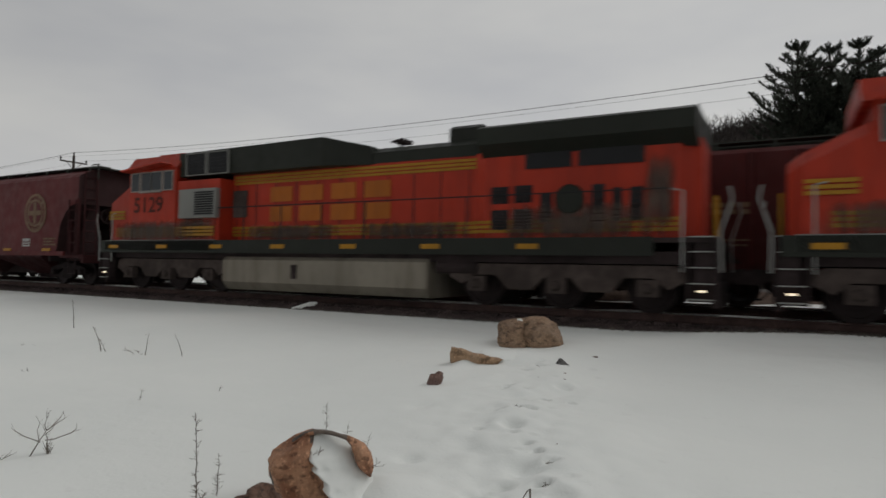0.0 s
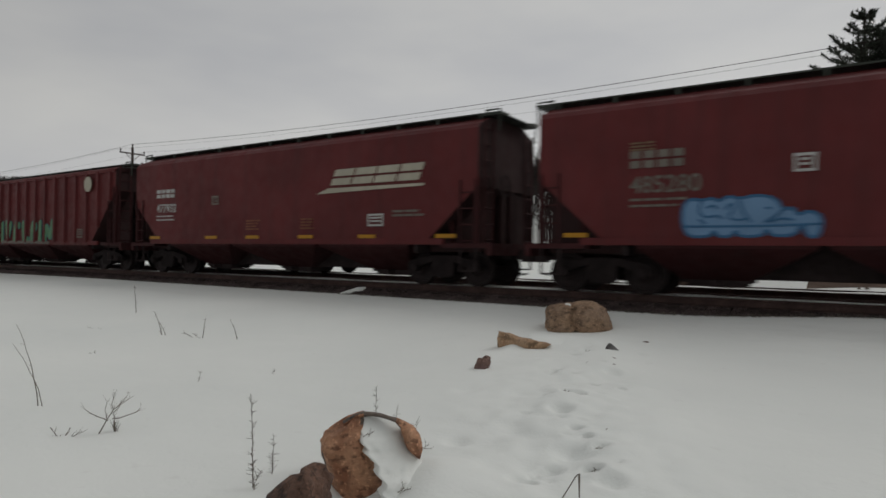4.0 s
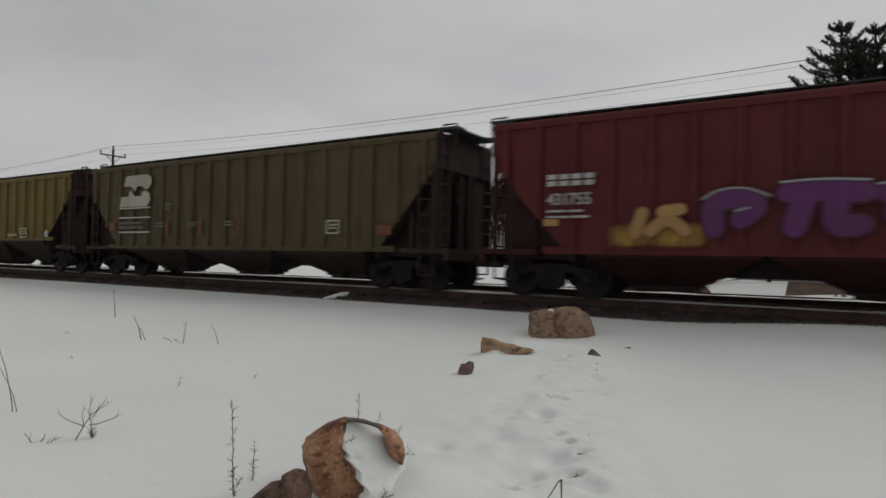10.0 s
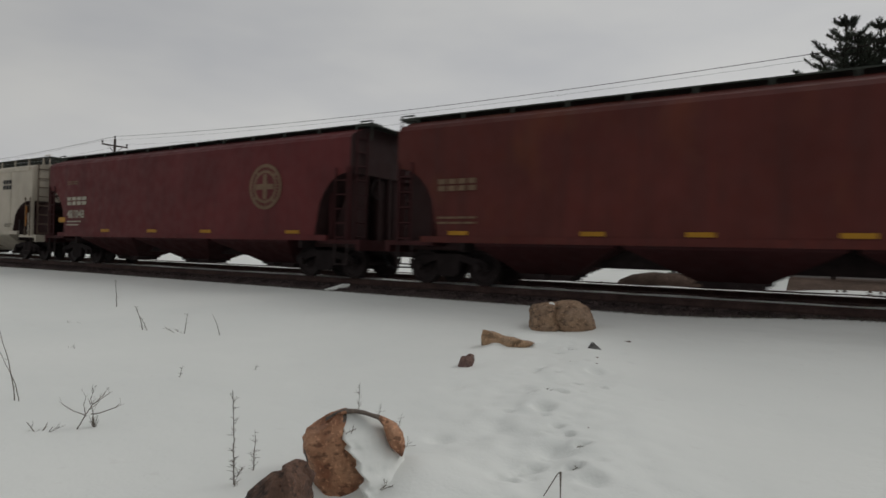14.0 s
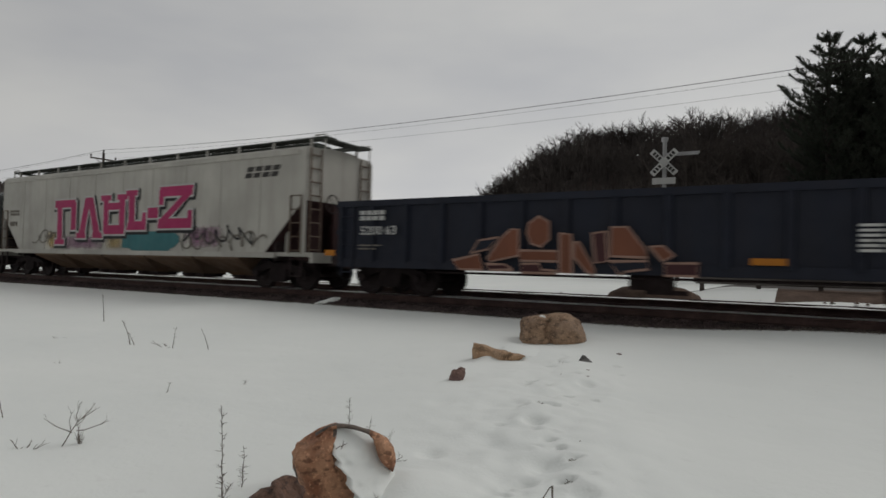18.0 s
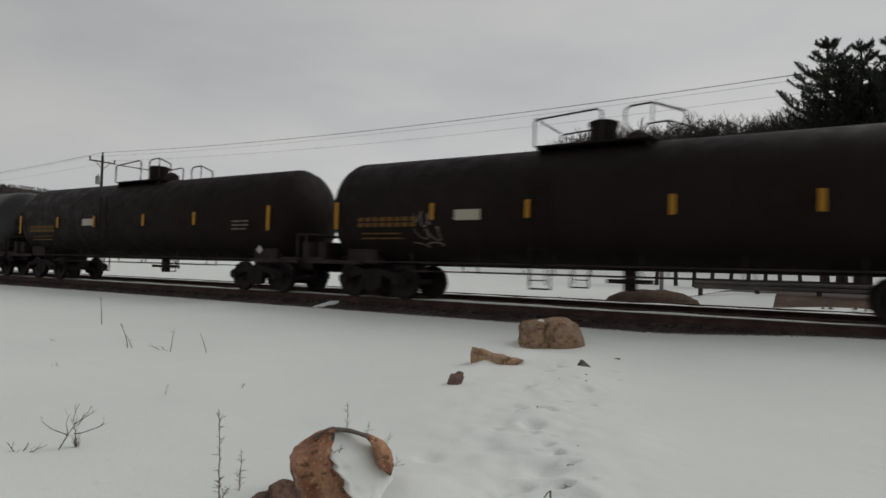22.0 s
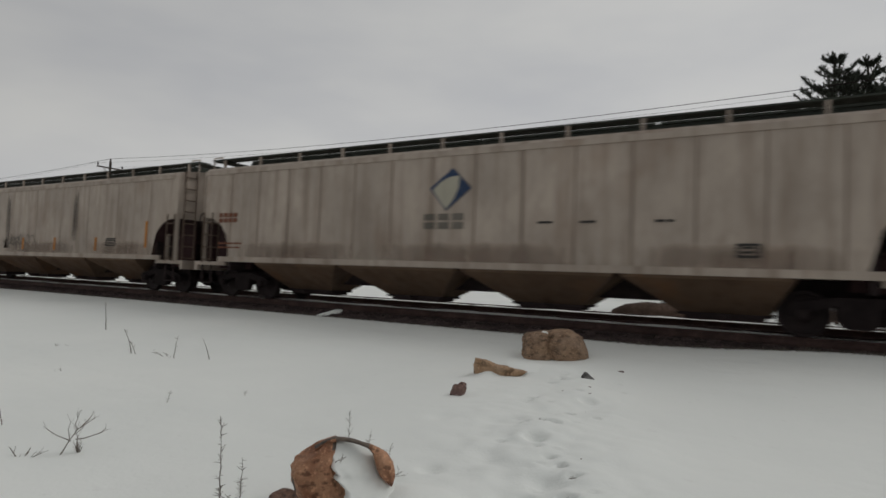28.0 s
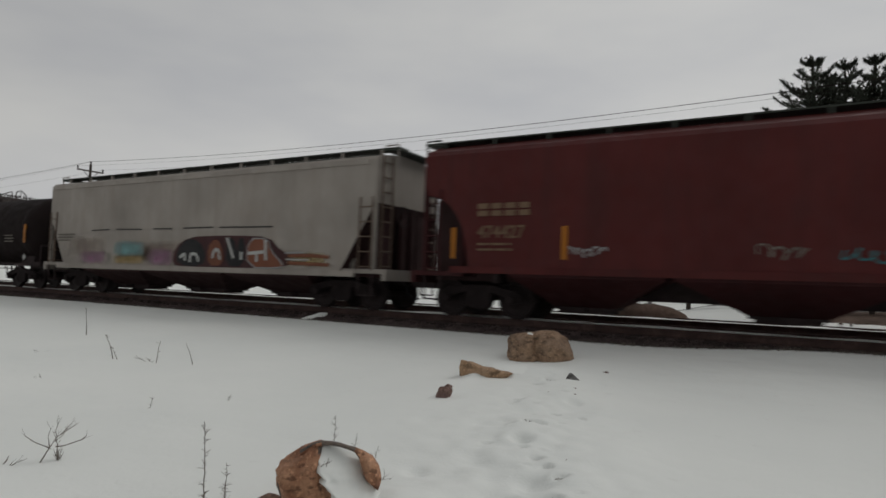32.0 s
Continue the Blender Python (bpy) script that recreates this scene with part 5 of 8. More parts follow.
sprayed(c4, [[(-4.44, 1.46), (-3.4, 1.45), (-2.6, 1.46), (-2.08, 1.48)], [(-4.1, 1.95), (-4.16, 1.75), (-4.0, 1.62), (-3.82, 1.68), (-3.7, 1.6)], [(-4.0, 1.82), (-3.88, 1.88), (-3.8, 1.8)], [(-3.66, 1.78), (-3.55, 1.92), (-3.5, 1.78), (-3.62, 1.62), (-3.4, 1.56), (-3.24, 1.62)], [(-3.42, 1.96), (-3.34, 1.72), (-3.2, 1.52)], [(-2.98, 1.52), (-2.76, 1.66), (-2.66, 1.76)], [(-2.96, 1.80), (-2.86, 1.78)], [(-2.9, 1.52), (-2.7, 1.60), (-2.5, 1.56)], [(-4.14, 1.6), (-4.0, 1.5)]], Y0 - 0.018, SBLUE, 0.022, "sprayed_line")
frame_panel(c4, -2.6, 2.62, 0.36, 0.34, Y0, WHITEM)
bars(c4, -5.8, 3.25, 0.7, Y0, FADEM, 3, 0.04, 0.07)
frame_panel(c4, 3.9, 1.72, 0.55, 0.34, Y0, WHITEM)
reflectors(c4, (-7.0, 5.6, 1.2), 1.30, Y0)
bars(c4, 4.5, 1.95, 1.2, Y0, FADEG, 2)

c5 = red_hopper("red grain hopper wagon with a slanted cream emblem", -90.78, -74.12, curve=0.0, cut=1.5, cut_z=2.55, sill_z=0.38)
swoosh(c5, 1.65, 2.55, 4.0, 0.72, Y0, CREAM)
mark_set(c5, -6.5, "477932", Y0, WHITEM, 2.22, 0.42)
reflectors(c5, (-6.6, -3.3, -1.2, 1.2, 3.6, 6.2), 1.30, Y0, 0.62)
frame_panel(c5, 3.9, 1.75, 0.55, 0.34, Y0, WHITEM)
frame_panel(c5, -3.1, 2.55, 0.34, 0.3, Y0, FADEG)
bars(c5, -1.5, 1.85, 0.7, Y0, SBROWN, 4, 0.05, 0.09)
bars(c5, 1.0, 1.85, 0.7, Y0, SBROWN, 4, 0.05, 0.09)
bars(c5, 4.5, 2.0, 1.1, Y0, FADEG, 2)

# rib-sided hoppers
RIBBED = "rib-sided hopper wagons"


def rib_hopper(label, left, right, col, bay, ribs=17, **kw):
    opts = dict(hw=1.52, eave=4.02, bot=1.12, cut=1.8, cut_z=3.2, nbay=3, crown=4.22, board_z=4.31, foot=0.185)
    opts.update(kw)
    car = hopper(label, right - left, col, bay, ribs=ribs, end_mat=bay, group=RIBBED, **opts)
    half = (right - left) / 2 - 0.82
    for s in (-1, 1):
        part("top_chord", ("ribtop", right - left), col, car, lambda bm: bx(bm, -half, half, -0.07, 0.05, -0.09, 0.03), (0, s * opts["hw"], opts["eave"]))
    return place(car, left, right)


YR = -1.645         # over the ribs
c6 = rib_hopper("dark red rib-sided hopper wagon with green graffiti", -107.58, -90.78, RED, BAYRED)
part("oval_emblem", "oval", CREAM, c6, lambda bm: slab(bm, [(0.30 * math.cos(a * math.pi / 12), 0.31 * math.sin(a * math.pi / 12)) for a in range(24)], -0.005, 0.005), (5.3, YR, 3.52), "cream round emblem plate")
fat_tag(c6, [[(-2.5, 1.2), (-2.5, 2.0)], [(-2.05, 2.05), (-1.9, 1.2), (-1.6, 2.0)], [(-1.2, 1.2), (-1.1, 2.05), (-0.7, 1.9)], [(-0.3, 2.0), (-0.25, 1.2), (0.2, 1.25)], [(0.55, 1.2), (0.6, 2.0), (1.0, 1.9), (0.8, 1.6)], [(1.4, 2.0), (1.35, 1.2)], [(1.85, 1.2), (1.95, 2.0), (2.35, 1.2), (2.5, 2.0)]], YP, SGREEN, TEAL, 0.13, 0.04, label="green sprayed stroke")
sprayed(c6, [[(-2.5, 1.15), (-1.0, 1.12), (0.8, 1.14), (2.3, 1.1)]], YP - 0.045, FADEG, 0.06)
bars(c6, -6.0, 1.75, 1.1, YR, FADEG, 3)
frame_panel(c6, 4.7, 1.5, 0.45, 0.36, YR, FADEG)

c7 = rib_hopper("dark red rib-sided hopper wagon with silver and mauve graffiti", -124.58, -107.58, RED, BAYRED, 15, bot=0.98)
emblem(c7, 4.92, 3.33, 0.42, YR, CREAM, RED)
mark_set(c7, -5.9, "436078", YR, FADEM, 1.72, 0.36, gap=0.45)
fat_tag(c7, [[(-2.3, 1.88), (-2.32, 1.3), (-2.55, 1.02), (-2.74, 1.12)], [(-1.52, 1.05), (-1.5, 1.4)], [(-1.55, 1.78), (-1.46, 1.92)], [(-1.12, 1.1), (-1.1, 1.55), (-0.95, 1.88)], [(-0.95, 1.3), (-0.7, 1.05), (-0.42, 1.2)]], YP, SSILVER, SBLACK, 0.13, 0.035, label="silver sprayed stroke")
field(c7, [(-2.0, 1.1), (-1.75, 1.1), (-1.68, 1.5), (-1.8, 1.72), (-2.0, 1.6), (-2.06, 1.3)], YP - 0.02, FADEG, SBLACK, 0.03)
sprayed(c7, [[(0.02, 1.82), (-0.14, 1.78), (-0.14, 1.55), (0.0, 1.52)], [(0.1, 1.58), (0.12, 1.86), (0.24, 1.86)], [(0.42, 1.92), (0.32, 1.86), (0.42, 1.72), (0.34, 1.58)]], YP - 0.05, WHITEM, 0.035, "sprayed_line")
fat_tag(c7, [[(0.98, 1.08), (1.0, 1.92)], [(1.42, 1.95), (1.75, 1.15), (2.1, 1.95)], [(2.35, 1.95), (2.95, 1.92), (2.55, 1.5), (3.0, 1.08)], [(3.38, 1.98), (3.35, 1.12), (3.75, 1.1)]], YP, SMAUVE, SPURPLE, 0.19, 0.035, label="mauve sprayed stroke")
sprayed(c7, [[(0.8, 2.12), (1.0, 2.16), (1.2, 2.1)], [(1.35, 2.14), (1.6, 2.05)], [(2.25, 2.16), (2.75, 2.17), (3.1, 2.08)], [(3.25, 2.19), (3.6, 2.18)]], YP - 0.05, SSILVER, 0.025, "sprayed_line")
sprayed(c7, [[(-6.2, 1.7 + 0.26 * k), (-5.95, 1.95 + 0.26 * k), (-5.85, 1.65 + 0.26 * k), (-5.58, 1.92 + 0.26 * k)] for k in range(4)], YR, SMAUVE, 0.05, "sprayed_line")
for q, z in ((-7.0, 1.4), (5.9, 1.75), (5.9, 1.35), (3.6, 1.2)):
    plate(c7, "orange_panel", q, z, 0.6, 0.16, YR, SBROWN)

ca = rib_hopper("bright red hopper wagon with a small white emblem", -141.38, -124.58, RED3, BAYRED, 17)
emblem(ca, -6.45, 3.50, 0.27, YR, WHITEM, RED3)
block_letters(ca, 4, -5.95, 2.50, 1.3, 0.3, YR, WHITEM, 0, "mark_block")
text(ca, "312 875", -6.05, YR, 2.05, 0.36, WHITEM, "wagon_number", 0.9, 0.006)
bars(ca, -6.0, 1.8, 0.8, YR, FADEG, 2)
frame_panel(ca, 5.3, 1.65, 0.5, 0.34, YR, SGREEN)
bars(ca, 4.0, 1.85, 0.8, YR, WHITEM, 3)
plate(ca, "orange_panel", 6.4, 1.6, 0.14, 0.7, YR, SBROWN)

# sooty black-green hopper with a large white emblem
bn = rib_hopper("sooty dark green hopper wagon with large white lettering", -158.60, -141.38, BNBLACK, BAYOLIVE, 19)


def big_mark(car, x, z, w, h, y, mat):
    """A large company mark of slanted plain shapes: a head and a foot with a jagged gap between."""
    top = [(0.13, 0.66), (0.19, 0.98), (0.73, 1.0), (0.90, 0.985), (0.97, 0.91), (1.0, 0.79), (0.97, 0.65), (0.89, 0.54), (0.77, 0.54), (0.75, 0.635), (0.55, 0.64), (0.505, 0.49), (0.34, 0.66)]
    low = [(0.0, 0.0), (0.86, 0.0), (0.935, 0.10), (0.965, 0.24), (0.94, 0.39), (0.85, 0.48), (0.72, 0.47), (0.69, 0.33), (0.48, 0.33), (0.36, 0.52), (0.32, 0.52), (0.28, 0.32), (0.05, 0.33)]
    for nm, pts in (("emblem_head", top), ("emblem_foot", low)):
        poly_plate(car, nm, [(u * w, v * h) for u, v in pts], x, z, y, mat, "pale painted emblem shape")


bay_letters(bn, (2, 3, 2, 2, 1), -5.52, 3.36, 0.84, 0.36, 0.44, YP, CREAM)
bay_letters(bn, (2, 2, 2, 2), -5.52, 2.76, 0.84, 0.36, 0.44, YP, CREAM)
scribble(bn, -7.75, 2.9, 0.75, 0.75, YR, SSILVER, 9, 0.022, 9)
big_mark(bn, 2.34, 1.73, 3.25, 2.11, YP, CREAM)
sprayed(bn, [[(-2.1, 0.98), (-2.05, 1.5), (-1.9, 1.75), (-1.6, 1.85)], [(-1.75, 1.95), (-1.4, 1.9), (-1.15, 2.0), (-0.95, 1.9)], [(-0.43, 1.0), (-0.38, 1.85), (-0.12, 2.06), (0.2, 1.95), (0.3, 1.65), (0.12, 1.35), (0.02, 1.05)], [(-0.1, 1.75), (0.05, 1.8), (0.02, 1.55), (-0.1, 1.6)], [(0.3, 1.95), (0.5, 2.0), (0.6, 2.2), (0.7, 1.95), (0.9, 1.9)], [(0.45, 1.7), (0.9, 1.78), (1.1, 1.6), (1.12, 1.0)], [(0.5, 1.36), (0.85, 1.42), (1.1, 1.36)], [(0.85, 1.95), (1.35, 2.07), (1.75, 1.85), (1.92, 1.4), (1.85, 1.0)], [(1.9, 1.55), (2.2, 1.8), (2.6, 1.68), (2.85, 1.3)], [(2.3, 1.55), (2.5, 1.45)], [(2.85, 1.55), (3.2, 1.75), (3.65, 1.68), (3.95, 1.35)], [(2.95, 1.38), (3.4, 1.52), (3.9, 1.28)], [(3.0, 1.15), (3.6, 1.13), (4.12, 1.15)], [(4.2, 1.75), (4.6, 1.7)], [(4.35, 1.55), (4.55, 1.85)]], YR, SSILVER, 0.024, "sprayed_line")
scribble(bn, 6.6, 3.1, 0.9, 0.55, YR, FADEG, 8, 0.022, 14)
plate(bn, "orange_panel", 5.8, 1.28, 0.6, 0.26, YR, YELL)
plate(bn, "orange_panel", -6.72, 1.5, 0.32, 0.24, YR, ORAN)
for q in (-6.0, -5.2, -4.4):
    bars(bn, q, 1.8, 0.5, YR, FADEM, 5, 0.05, 0.11)
    bars(bn, q, 2.3, 0.3, YR, FADEM, 2, 0.04, 0.09)
frame_panel(bn, -4.15, 2.02, 0.36, 0.34, YR, FADEG)
frame_panel(bn, 4.9, 1.3, 0.5, 0.34, YR, FADEG)

cp = rib_hopper("dark red hopper wagon with purple and yellow graffiti", -176.05, -158.60, RED, BAYRED, 19)
block_letters(cp, 4, 3.55, 2.66, 2.6, 0.26, YR, WHITEM, 0.4, "mark_block")
YF = -1.645
mark_set(cp, -7.0, "431755", YF, WHITEM, 2.12, 0.36, gap=0.42)
fat_tag(cp, [[(-2.98, 1.55), (-3.02, 2.05), (-2.6, 2.16), (-2.15, 2.0), (-2.5, 1.72)], [(-1.72, 2.2), (-1.1, 2.24), (-0.55, 2.18)], [(-1.45, 2.1), (-1.62, 1.55)], [(-0.95, 2.1), (-1.0, 1.55), (-0.6, 1.6)], [(-0.2, 2.15), (0.18, 2.12), (-0.15, 1.8), (0.25, 1.55)], [(0.6, 1.55), (0.6, 2.1), (1.05, 2.1), (1.1, 1.85), (0.7, 1.76), (1.1, 1.55)], [(1.5, 1.55), (1.6, 1.82), (2.05, 1.86)], [(1.75, 1.55), (2.05, 1.58)]], YF, SPURPLE, SDULL, 0.19, 0.05, label="purple sprayed stroke")
sprayed(cp, [[(-3.2, 2.12), (-2.9, 2.32), (-2.4, 2.34), (-2.0, 2.15)], [(-1.85, 2.4), (-1.2, 2.44), (-0.45, 2.38)], [(-0.38, 2.3), (0.1, 2.36), (0.3, 2.2)], [(0.42, 2.25), (0.9, 2.34), (1.25, 2.15), (1.22, 1.8)], [(1.35, 1.95), (2.12, 2.06)], [(-2.6, 1.88), (-2.35, 1.95)]], YF - 0.05, SSILVER, 0.024, "sprayed_line")
fat_tag(cp, [[(-4.5, 1.45), (-4.35, 1.9)], [(-4.2, 1.5), (-3.85, 1.8), (-3.5, 1.5)], [(-3.95, 1.9), (-3.6, 1.95)], [(2.4, 1.55), (2.9, 1.95), (2.6, 2.0)], [(3.0, 1.5), (3.15, 1.85), (3.3, 1.5)]], YF, SORANGE, SBROWN, 0.12, 0.03, label="ochre sprayed stroke")
for q, w in ((-5.1, 1.2), (-4.2, 1.5), (1.6, 1.2), (2.4, 1.8), (3.9, 1.2), (5.6, 1.5)):
    plate(cp, "spray_haze", q, 1.5 if w > 1.7 else 1.42, w, 0.9 if w > 1.7 else 0.6, YF, YELLHAZE, "yellow sprayed haze", 0.002)
for q, z in ((6.3, 1.75), (6.3, 1.4), (-6.9, 1.72)):
    plate(cp, "orange_panel", q, z, 0.35, 0.15, YF, SORANGE)
frame_panel(cp, 4.8, 1.55, 0.5, 0.36, YF, WHITEM)
frame_panel(cp, 5.5, 1.62, 0.5, 0.36, YF, SGREEN)

o1 = rib_hopper("faded dark olive hopper wagon with a white emblem", -193.72, -176.05, OLIVE, BAYOLIVE, 19)
big_mark(o1, -5.89, 2.55, 1.95, 1.15, YF, CREAM)
for z in (2.5, 2.15, 1.62):
    plate(o1, "white_line", -5.3, z, 1.9, 0.05, YF, WHITEM)
bars(o1, -6.2, 2.0, 1.8, YF, FADEG, 2, 0.09, 0.16)
for q in (-4.0, -2.2, -0.3):
    bars(o1, q, 1.95, 0.55, YF, FADEG, 2, 0.06, 0.1)
    plate(o1, "orange_panel", q + 0.65, 1.75, 0.12, 0.5, YF, SBROWN)
plate(o1, "orange_panel", -6.7, 1.85, 0.4, 0.3, YF, SBROWN)
plate(o1, "orange_panel", 6.1, 1.6, 0.5, 0.26, YF, SBROWN)
frame_panel(o1, 4.3, 1.7, 0.5, 0.4, YF, CREAM)
frame_panel(o1, -3.3, 2.5, 0.3, 0.25, YF, FADEG)

o2 = rib_hopper("yellow-olive rib-sided hopper wagon with a white emblem", -211.20, -193.72, OLIVE2, BAYOLIVE, 19, bot=1.42)
big_mark(o2, -5.94, 2.72, 1.95, 1.02, YR, WHITEM)
for z in (2.66, 2.28, 1.98, 1.62):
    plate(o2, "white_line", -5.28, z, 1.95, 0.05, YR, WHITEM)
bars(o2, -6.2, 2.2, 1.8, YR, CREAM, 1, 0.12, 0.16)
plate(o2, "orange_panel", -6.75, 1.75, 0.45, 0.22, YR, ORAN)
plate(o2, "green_panel", -6.75, 1.52, 0.45, 0.16, YR, SGREEN)
for q in (-4.0, 0.6, 3.0):
    plate(o2, "orange_panel", q, 1.56, 0.9, 0.12, YR, SORANGE)
frame_panel(o2, 4.0, 1.65, 0.6, 0.42, YR, CREAM)
plate(o2, "white_panel", 6.0, 1.6, 0.26, 0.26, YR, WHITEM)

h1 = red_hopper("brown-red grain hopper wagon with a cream emblem and small tags", -228.75, -211.20, RED2)
emblem(h1, 5.35, 2.74, 0.76, Y0, CREAM, RED2)
mark_set(h1, -7.4, "471907", Y0, FADEM, 1.85)
for q, m in ((-7.8, ORAN), (-4.5, ORAN), (-1.7, ORAN), (1.1, ORAN), (3.8, ORAN), (7.3, ORAN)):
    plate(h1, "reflector_strip", q, 1.75, 0.08, 0.5, Y0, m)
sprayed(h1, [[(-3.95, 1.45), (-3.85, 1.95), (-3.7, 1.5), (-3.6, 1.98), (-3.55, 1.45)], [(-3.4, 1.5), (-3.25, 1.72), (-3.15, 1.5), (-3.4, 1.62)], [(-3.05, 1.45), (-3.0, 2.05), (-2.95, 1.6)], [(-2.85, 1.5), (-2.7, 1.78), (-2.6, 1.5)], [(-2.5, 1.5), (-2.4, 1.7), (-2.2, 1.42)]], Y0, SSILVER, 0.045, "sprayed_line")
sprayed(h1, [[(-3.8, 1.4), (-3.0, 1.42), (-2.3, 1.4)]], Y0 - 0.01, SBLACK, 0.03, "sprayed_line")
scribble(h1, 2.6, 1.85, 0.9, 0.22, Y0, FADEG, 12, 0.018, 12)
scribble(h1, 3.4, 1.6, 0.8, 0.2, Y0, FADEG, 13, 0.016, 12)
frame_panel(h1, 4.2, 1.62, 0.5, 0.34, Y0, WHITEM)
frame_panel(h1, -4.8, 2.3, 0.34, 0.3, Y0, WHITEM)
bars(h1, 5.2, 1.75, 1.4, Y0, WHITEM, 2)

h2 = red_hopper("brown-red grain hopper wagon with a cream round emblem", -246.30, -228.75, RED2)
emblem(h2, 5.2, 2.72, 0.76, Y0, CREAM, RED2)
mark_set(h2, -7.2, "", Y0, FADEM, 1.85)
reflectors(h2, (-6.6, -3.2, -1.0, 1.6, 4.2, 6.6), 1.32, Y0)
text(h2, "883", 3.9, Y0, 1.55, 0.3, WHITEM, "wagon_number")
frame_panel(h2, 3.4, 1.62, 0.5, 0.34, Y0, WHITEM)

h3 = red_hopper("dark red grain hopper wagon with cream lettering", -264.40, -246.30, RED)
emblem(h3, 4.4, 2.7, 0.7, Y0, FADEM, RED)
mark_set(h3, -7.2, "481048", Y0, CREAM, 1.82, 0.45, bw=1.5)
plate(h3, "reflector_strip", -7.6, 1.75, 0.5, 0.2, Y0, YELL)
bars(h3, -7.2, 3.3, 0.9, Y0, FADEM, 2, 0.04, 0.08)
reflectors(h3, (-4.4, -1.4, 1.6, 5.6), 1.32, Y0)

# pale hoppers
PALE = "pale covered hopper wagons"


def pale_hopper(label, left, right, col, bay, **kw):
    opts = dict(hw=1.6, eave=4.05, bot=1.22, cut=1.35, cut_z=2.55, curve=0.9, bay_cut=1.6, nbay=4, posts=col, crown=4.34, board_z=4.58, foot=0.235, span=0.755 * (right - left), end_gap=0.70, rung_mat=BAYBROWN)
    opts.update(kw)
    n = opts.pop("seams", 9)
    seam_mat = opts.pop("seam_mat", None)
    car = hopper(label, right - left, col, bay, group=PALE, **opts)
    half = (right - left) / 2 - 0.82 - opts["cut"] - 0.1
    for s in (-1, 1):
        for i in range(n):
            x = -0.8 + 1.26 * (i - n // 2) if seam_mat else -half + 2 * half * i / (n - 1)
            part("panel_seam", ("seam", opts["bot"], opts["eave"], bool(seam_mat)), seam_mat or col, car, lambda bm: bx(bm, -0.02, 0.02, -0.012, 0.012, opts["bot"] + 0.06, opts["eave"] - 0.12), (x, s * opts["hw"], 0))
        part("top_rail", ("toprail", right - left, opts["eave"]), col, car, lambda bm: bx(bm, -half - opts["cut"], half + opts["cut"], -0.035, 0.035, opts["eave"] - 0.12, opts["eave"] + 0.02), (0, s * opts["hw"], 0))
    return place(car, left, right)


cai = pale_hopper("clean beige covered hopper wagon with dark lettering", -280.75, -264.40, BEIGE, BEIGE, nbay=3, cut=1.7, cut_z=2.6, foot=0.21, span=12.0)
block_letters(cai, 3, 4.4, 3.15, 0.85, 0.42, Y0, DARKM, 0.0, "mark_block", "dark letter block")
mark_set(cai, -6.2, "541087", Y0, DARKM, 2.02, 0.36, gap=0.42, bw=0.75)
for q in (-7.0, -4.2, -1.6, 0.9, 3.4):
    plate(cai, "reflector_strip", q, 1.75, 0.10, 0.5, Y0, ORAN)
plate(cai, "reflector_strip", 6.6, 1.95, 0.10, 0.9, Y0, ORAN)
frame_panel(cai, -4.3, 2.4, 0.3, 0.3, Y0, FADEG)
for q in (-2.6, 0.0, 2.2, 4.6):
    bars(cai, q, 1.6, 0.8, Y0, FADEG, 2, 0.04, 0.09)

know = pale_hopper("rust-streaked grey hopper wagon with amber and blue graffiti", -298.55, -280.75, RUSTWHITE, BAYBROWN, nbay=3, cut=2.2, cut_z=3.1, curve=0.0, foot=0.20, span=14.1)
field(know, [(-1.0, 1.2), (-0.6, 1.45), (-0.3, 1.95), (0.3, 2.2), (0.9, 2.1), (1.6, 2.25), (2.5, 2.15), (3.2, 2.2), (3.6, 2.0), (3.5, 1.6), (3.8, 1.5), (3.8, 1.2)], Y0 + 0.008, SBLUE, label="blue sprayed background")
for q, z, w, h in ((-7.7, 3.15, 0.9, 1.0), (-6.7, 3.1, 1.1, 1.0), (-4.6, 3.05, 1.3, 1.3), (-3.5, 3.1, 2.0, 1.3), (0.15, 3.4, 0.9, 0.8), (1.55, 3.3, 0.7, 0.9), (-1.6, 2.95, 0.4, 1.4), (5.0, 3.4, 0.9, 0.9), (-4.0, 1.35, 3.0, 0.5), (-1.4, 1.3, 1.6, 0.4), (6.6, 1.5, 1.6, 0.5), (-1.0, 3.9, 6.0, 0.3), (5.0, 3.9, 5.0, 0.3), (-6.0, 3.85, 4.0, 0.45)):
    plate(know, "rust_stain", q, z, w, h, Y0 + 0.005, RUST, "rust stain", 0.002)
roof_sheet = [ch for ch in know.children if ch.name.startswith("body")][0].data
roof_sheet.materials.append(RUSTROOF)
for p in roof_sheet.polygons:
    if p.normal.z > 0.25:
        p.material_index = len(roof_sheet.materials) - 1
KNOW = [[(0.0, 1.36), (0.06, 2.08)], [(0.56, 1.92), (0.14, 1.66), (0.58, 1.34)], [(0.90, 1.34), (1.0, 2.02)], [(1.02, 1.98), (1.24, 1.40), (1.34, 2.0)], [(1.98, 2.08), (1.72, 1.9), (1.66, 1.5), (1.88, 1.34), (2.14, 1.5), (2.2, 1.85), (2.0, 2.1)], [(2.48, 1.88), (2.62, 1.36), (2.86, 1.78), (3.0, 1.36), (3.12, 2.08)], [(3.1, 2.02), (3.46, 1.76)]]
fat_tag(know, KNOW, Y0, SORANGE, SBLACK, 0.145, 0.045, WHITEM, "amber sprayed stroke")
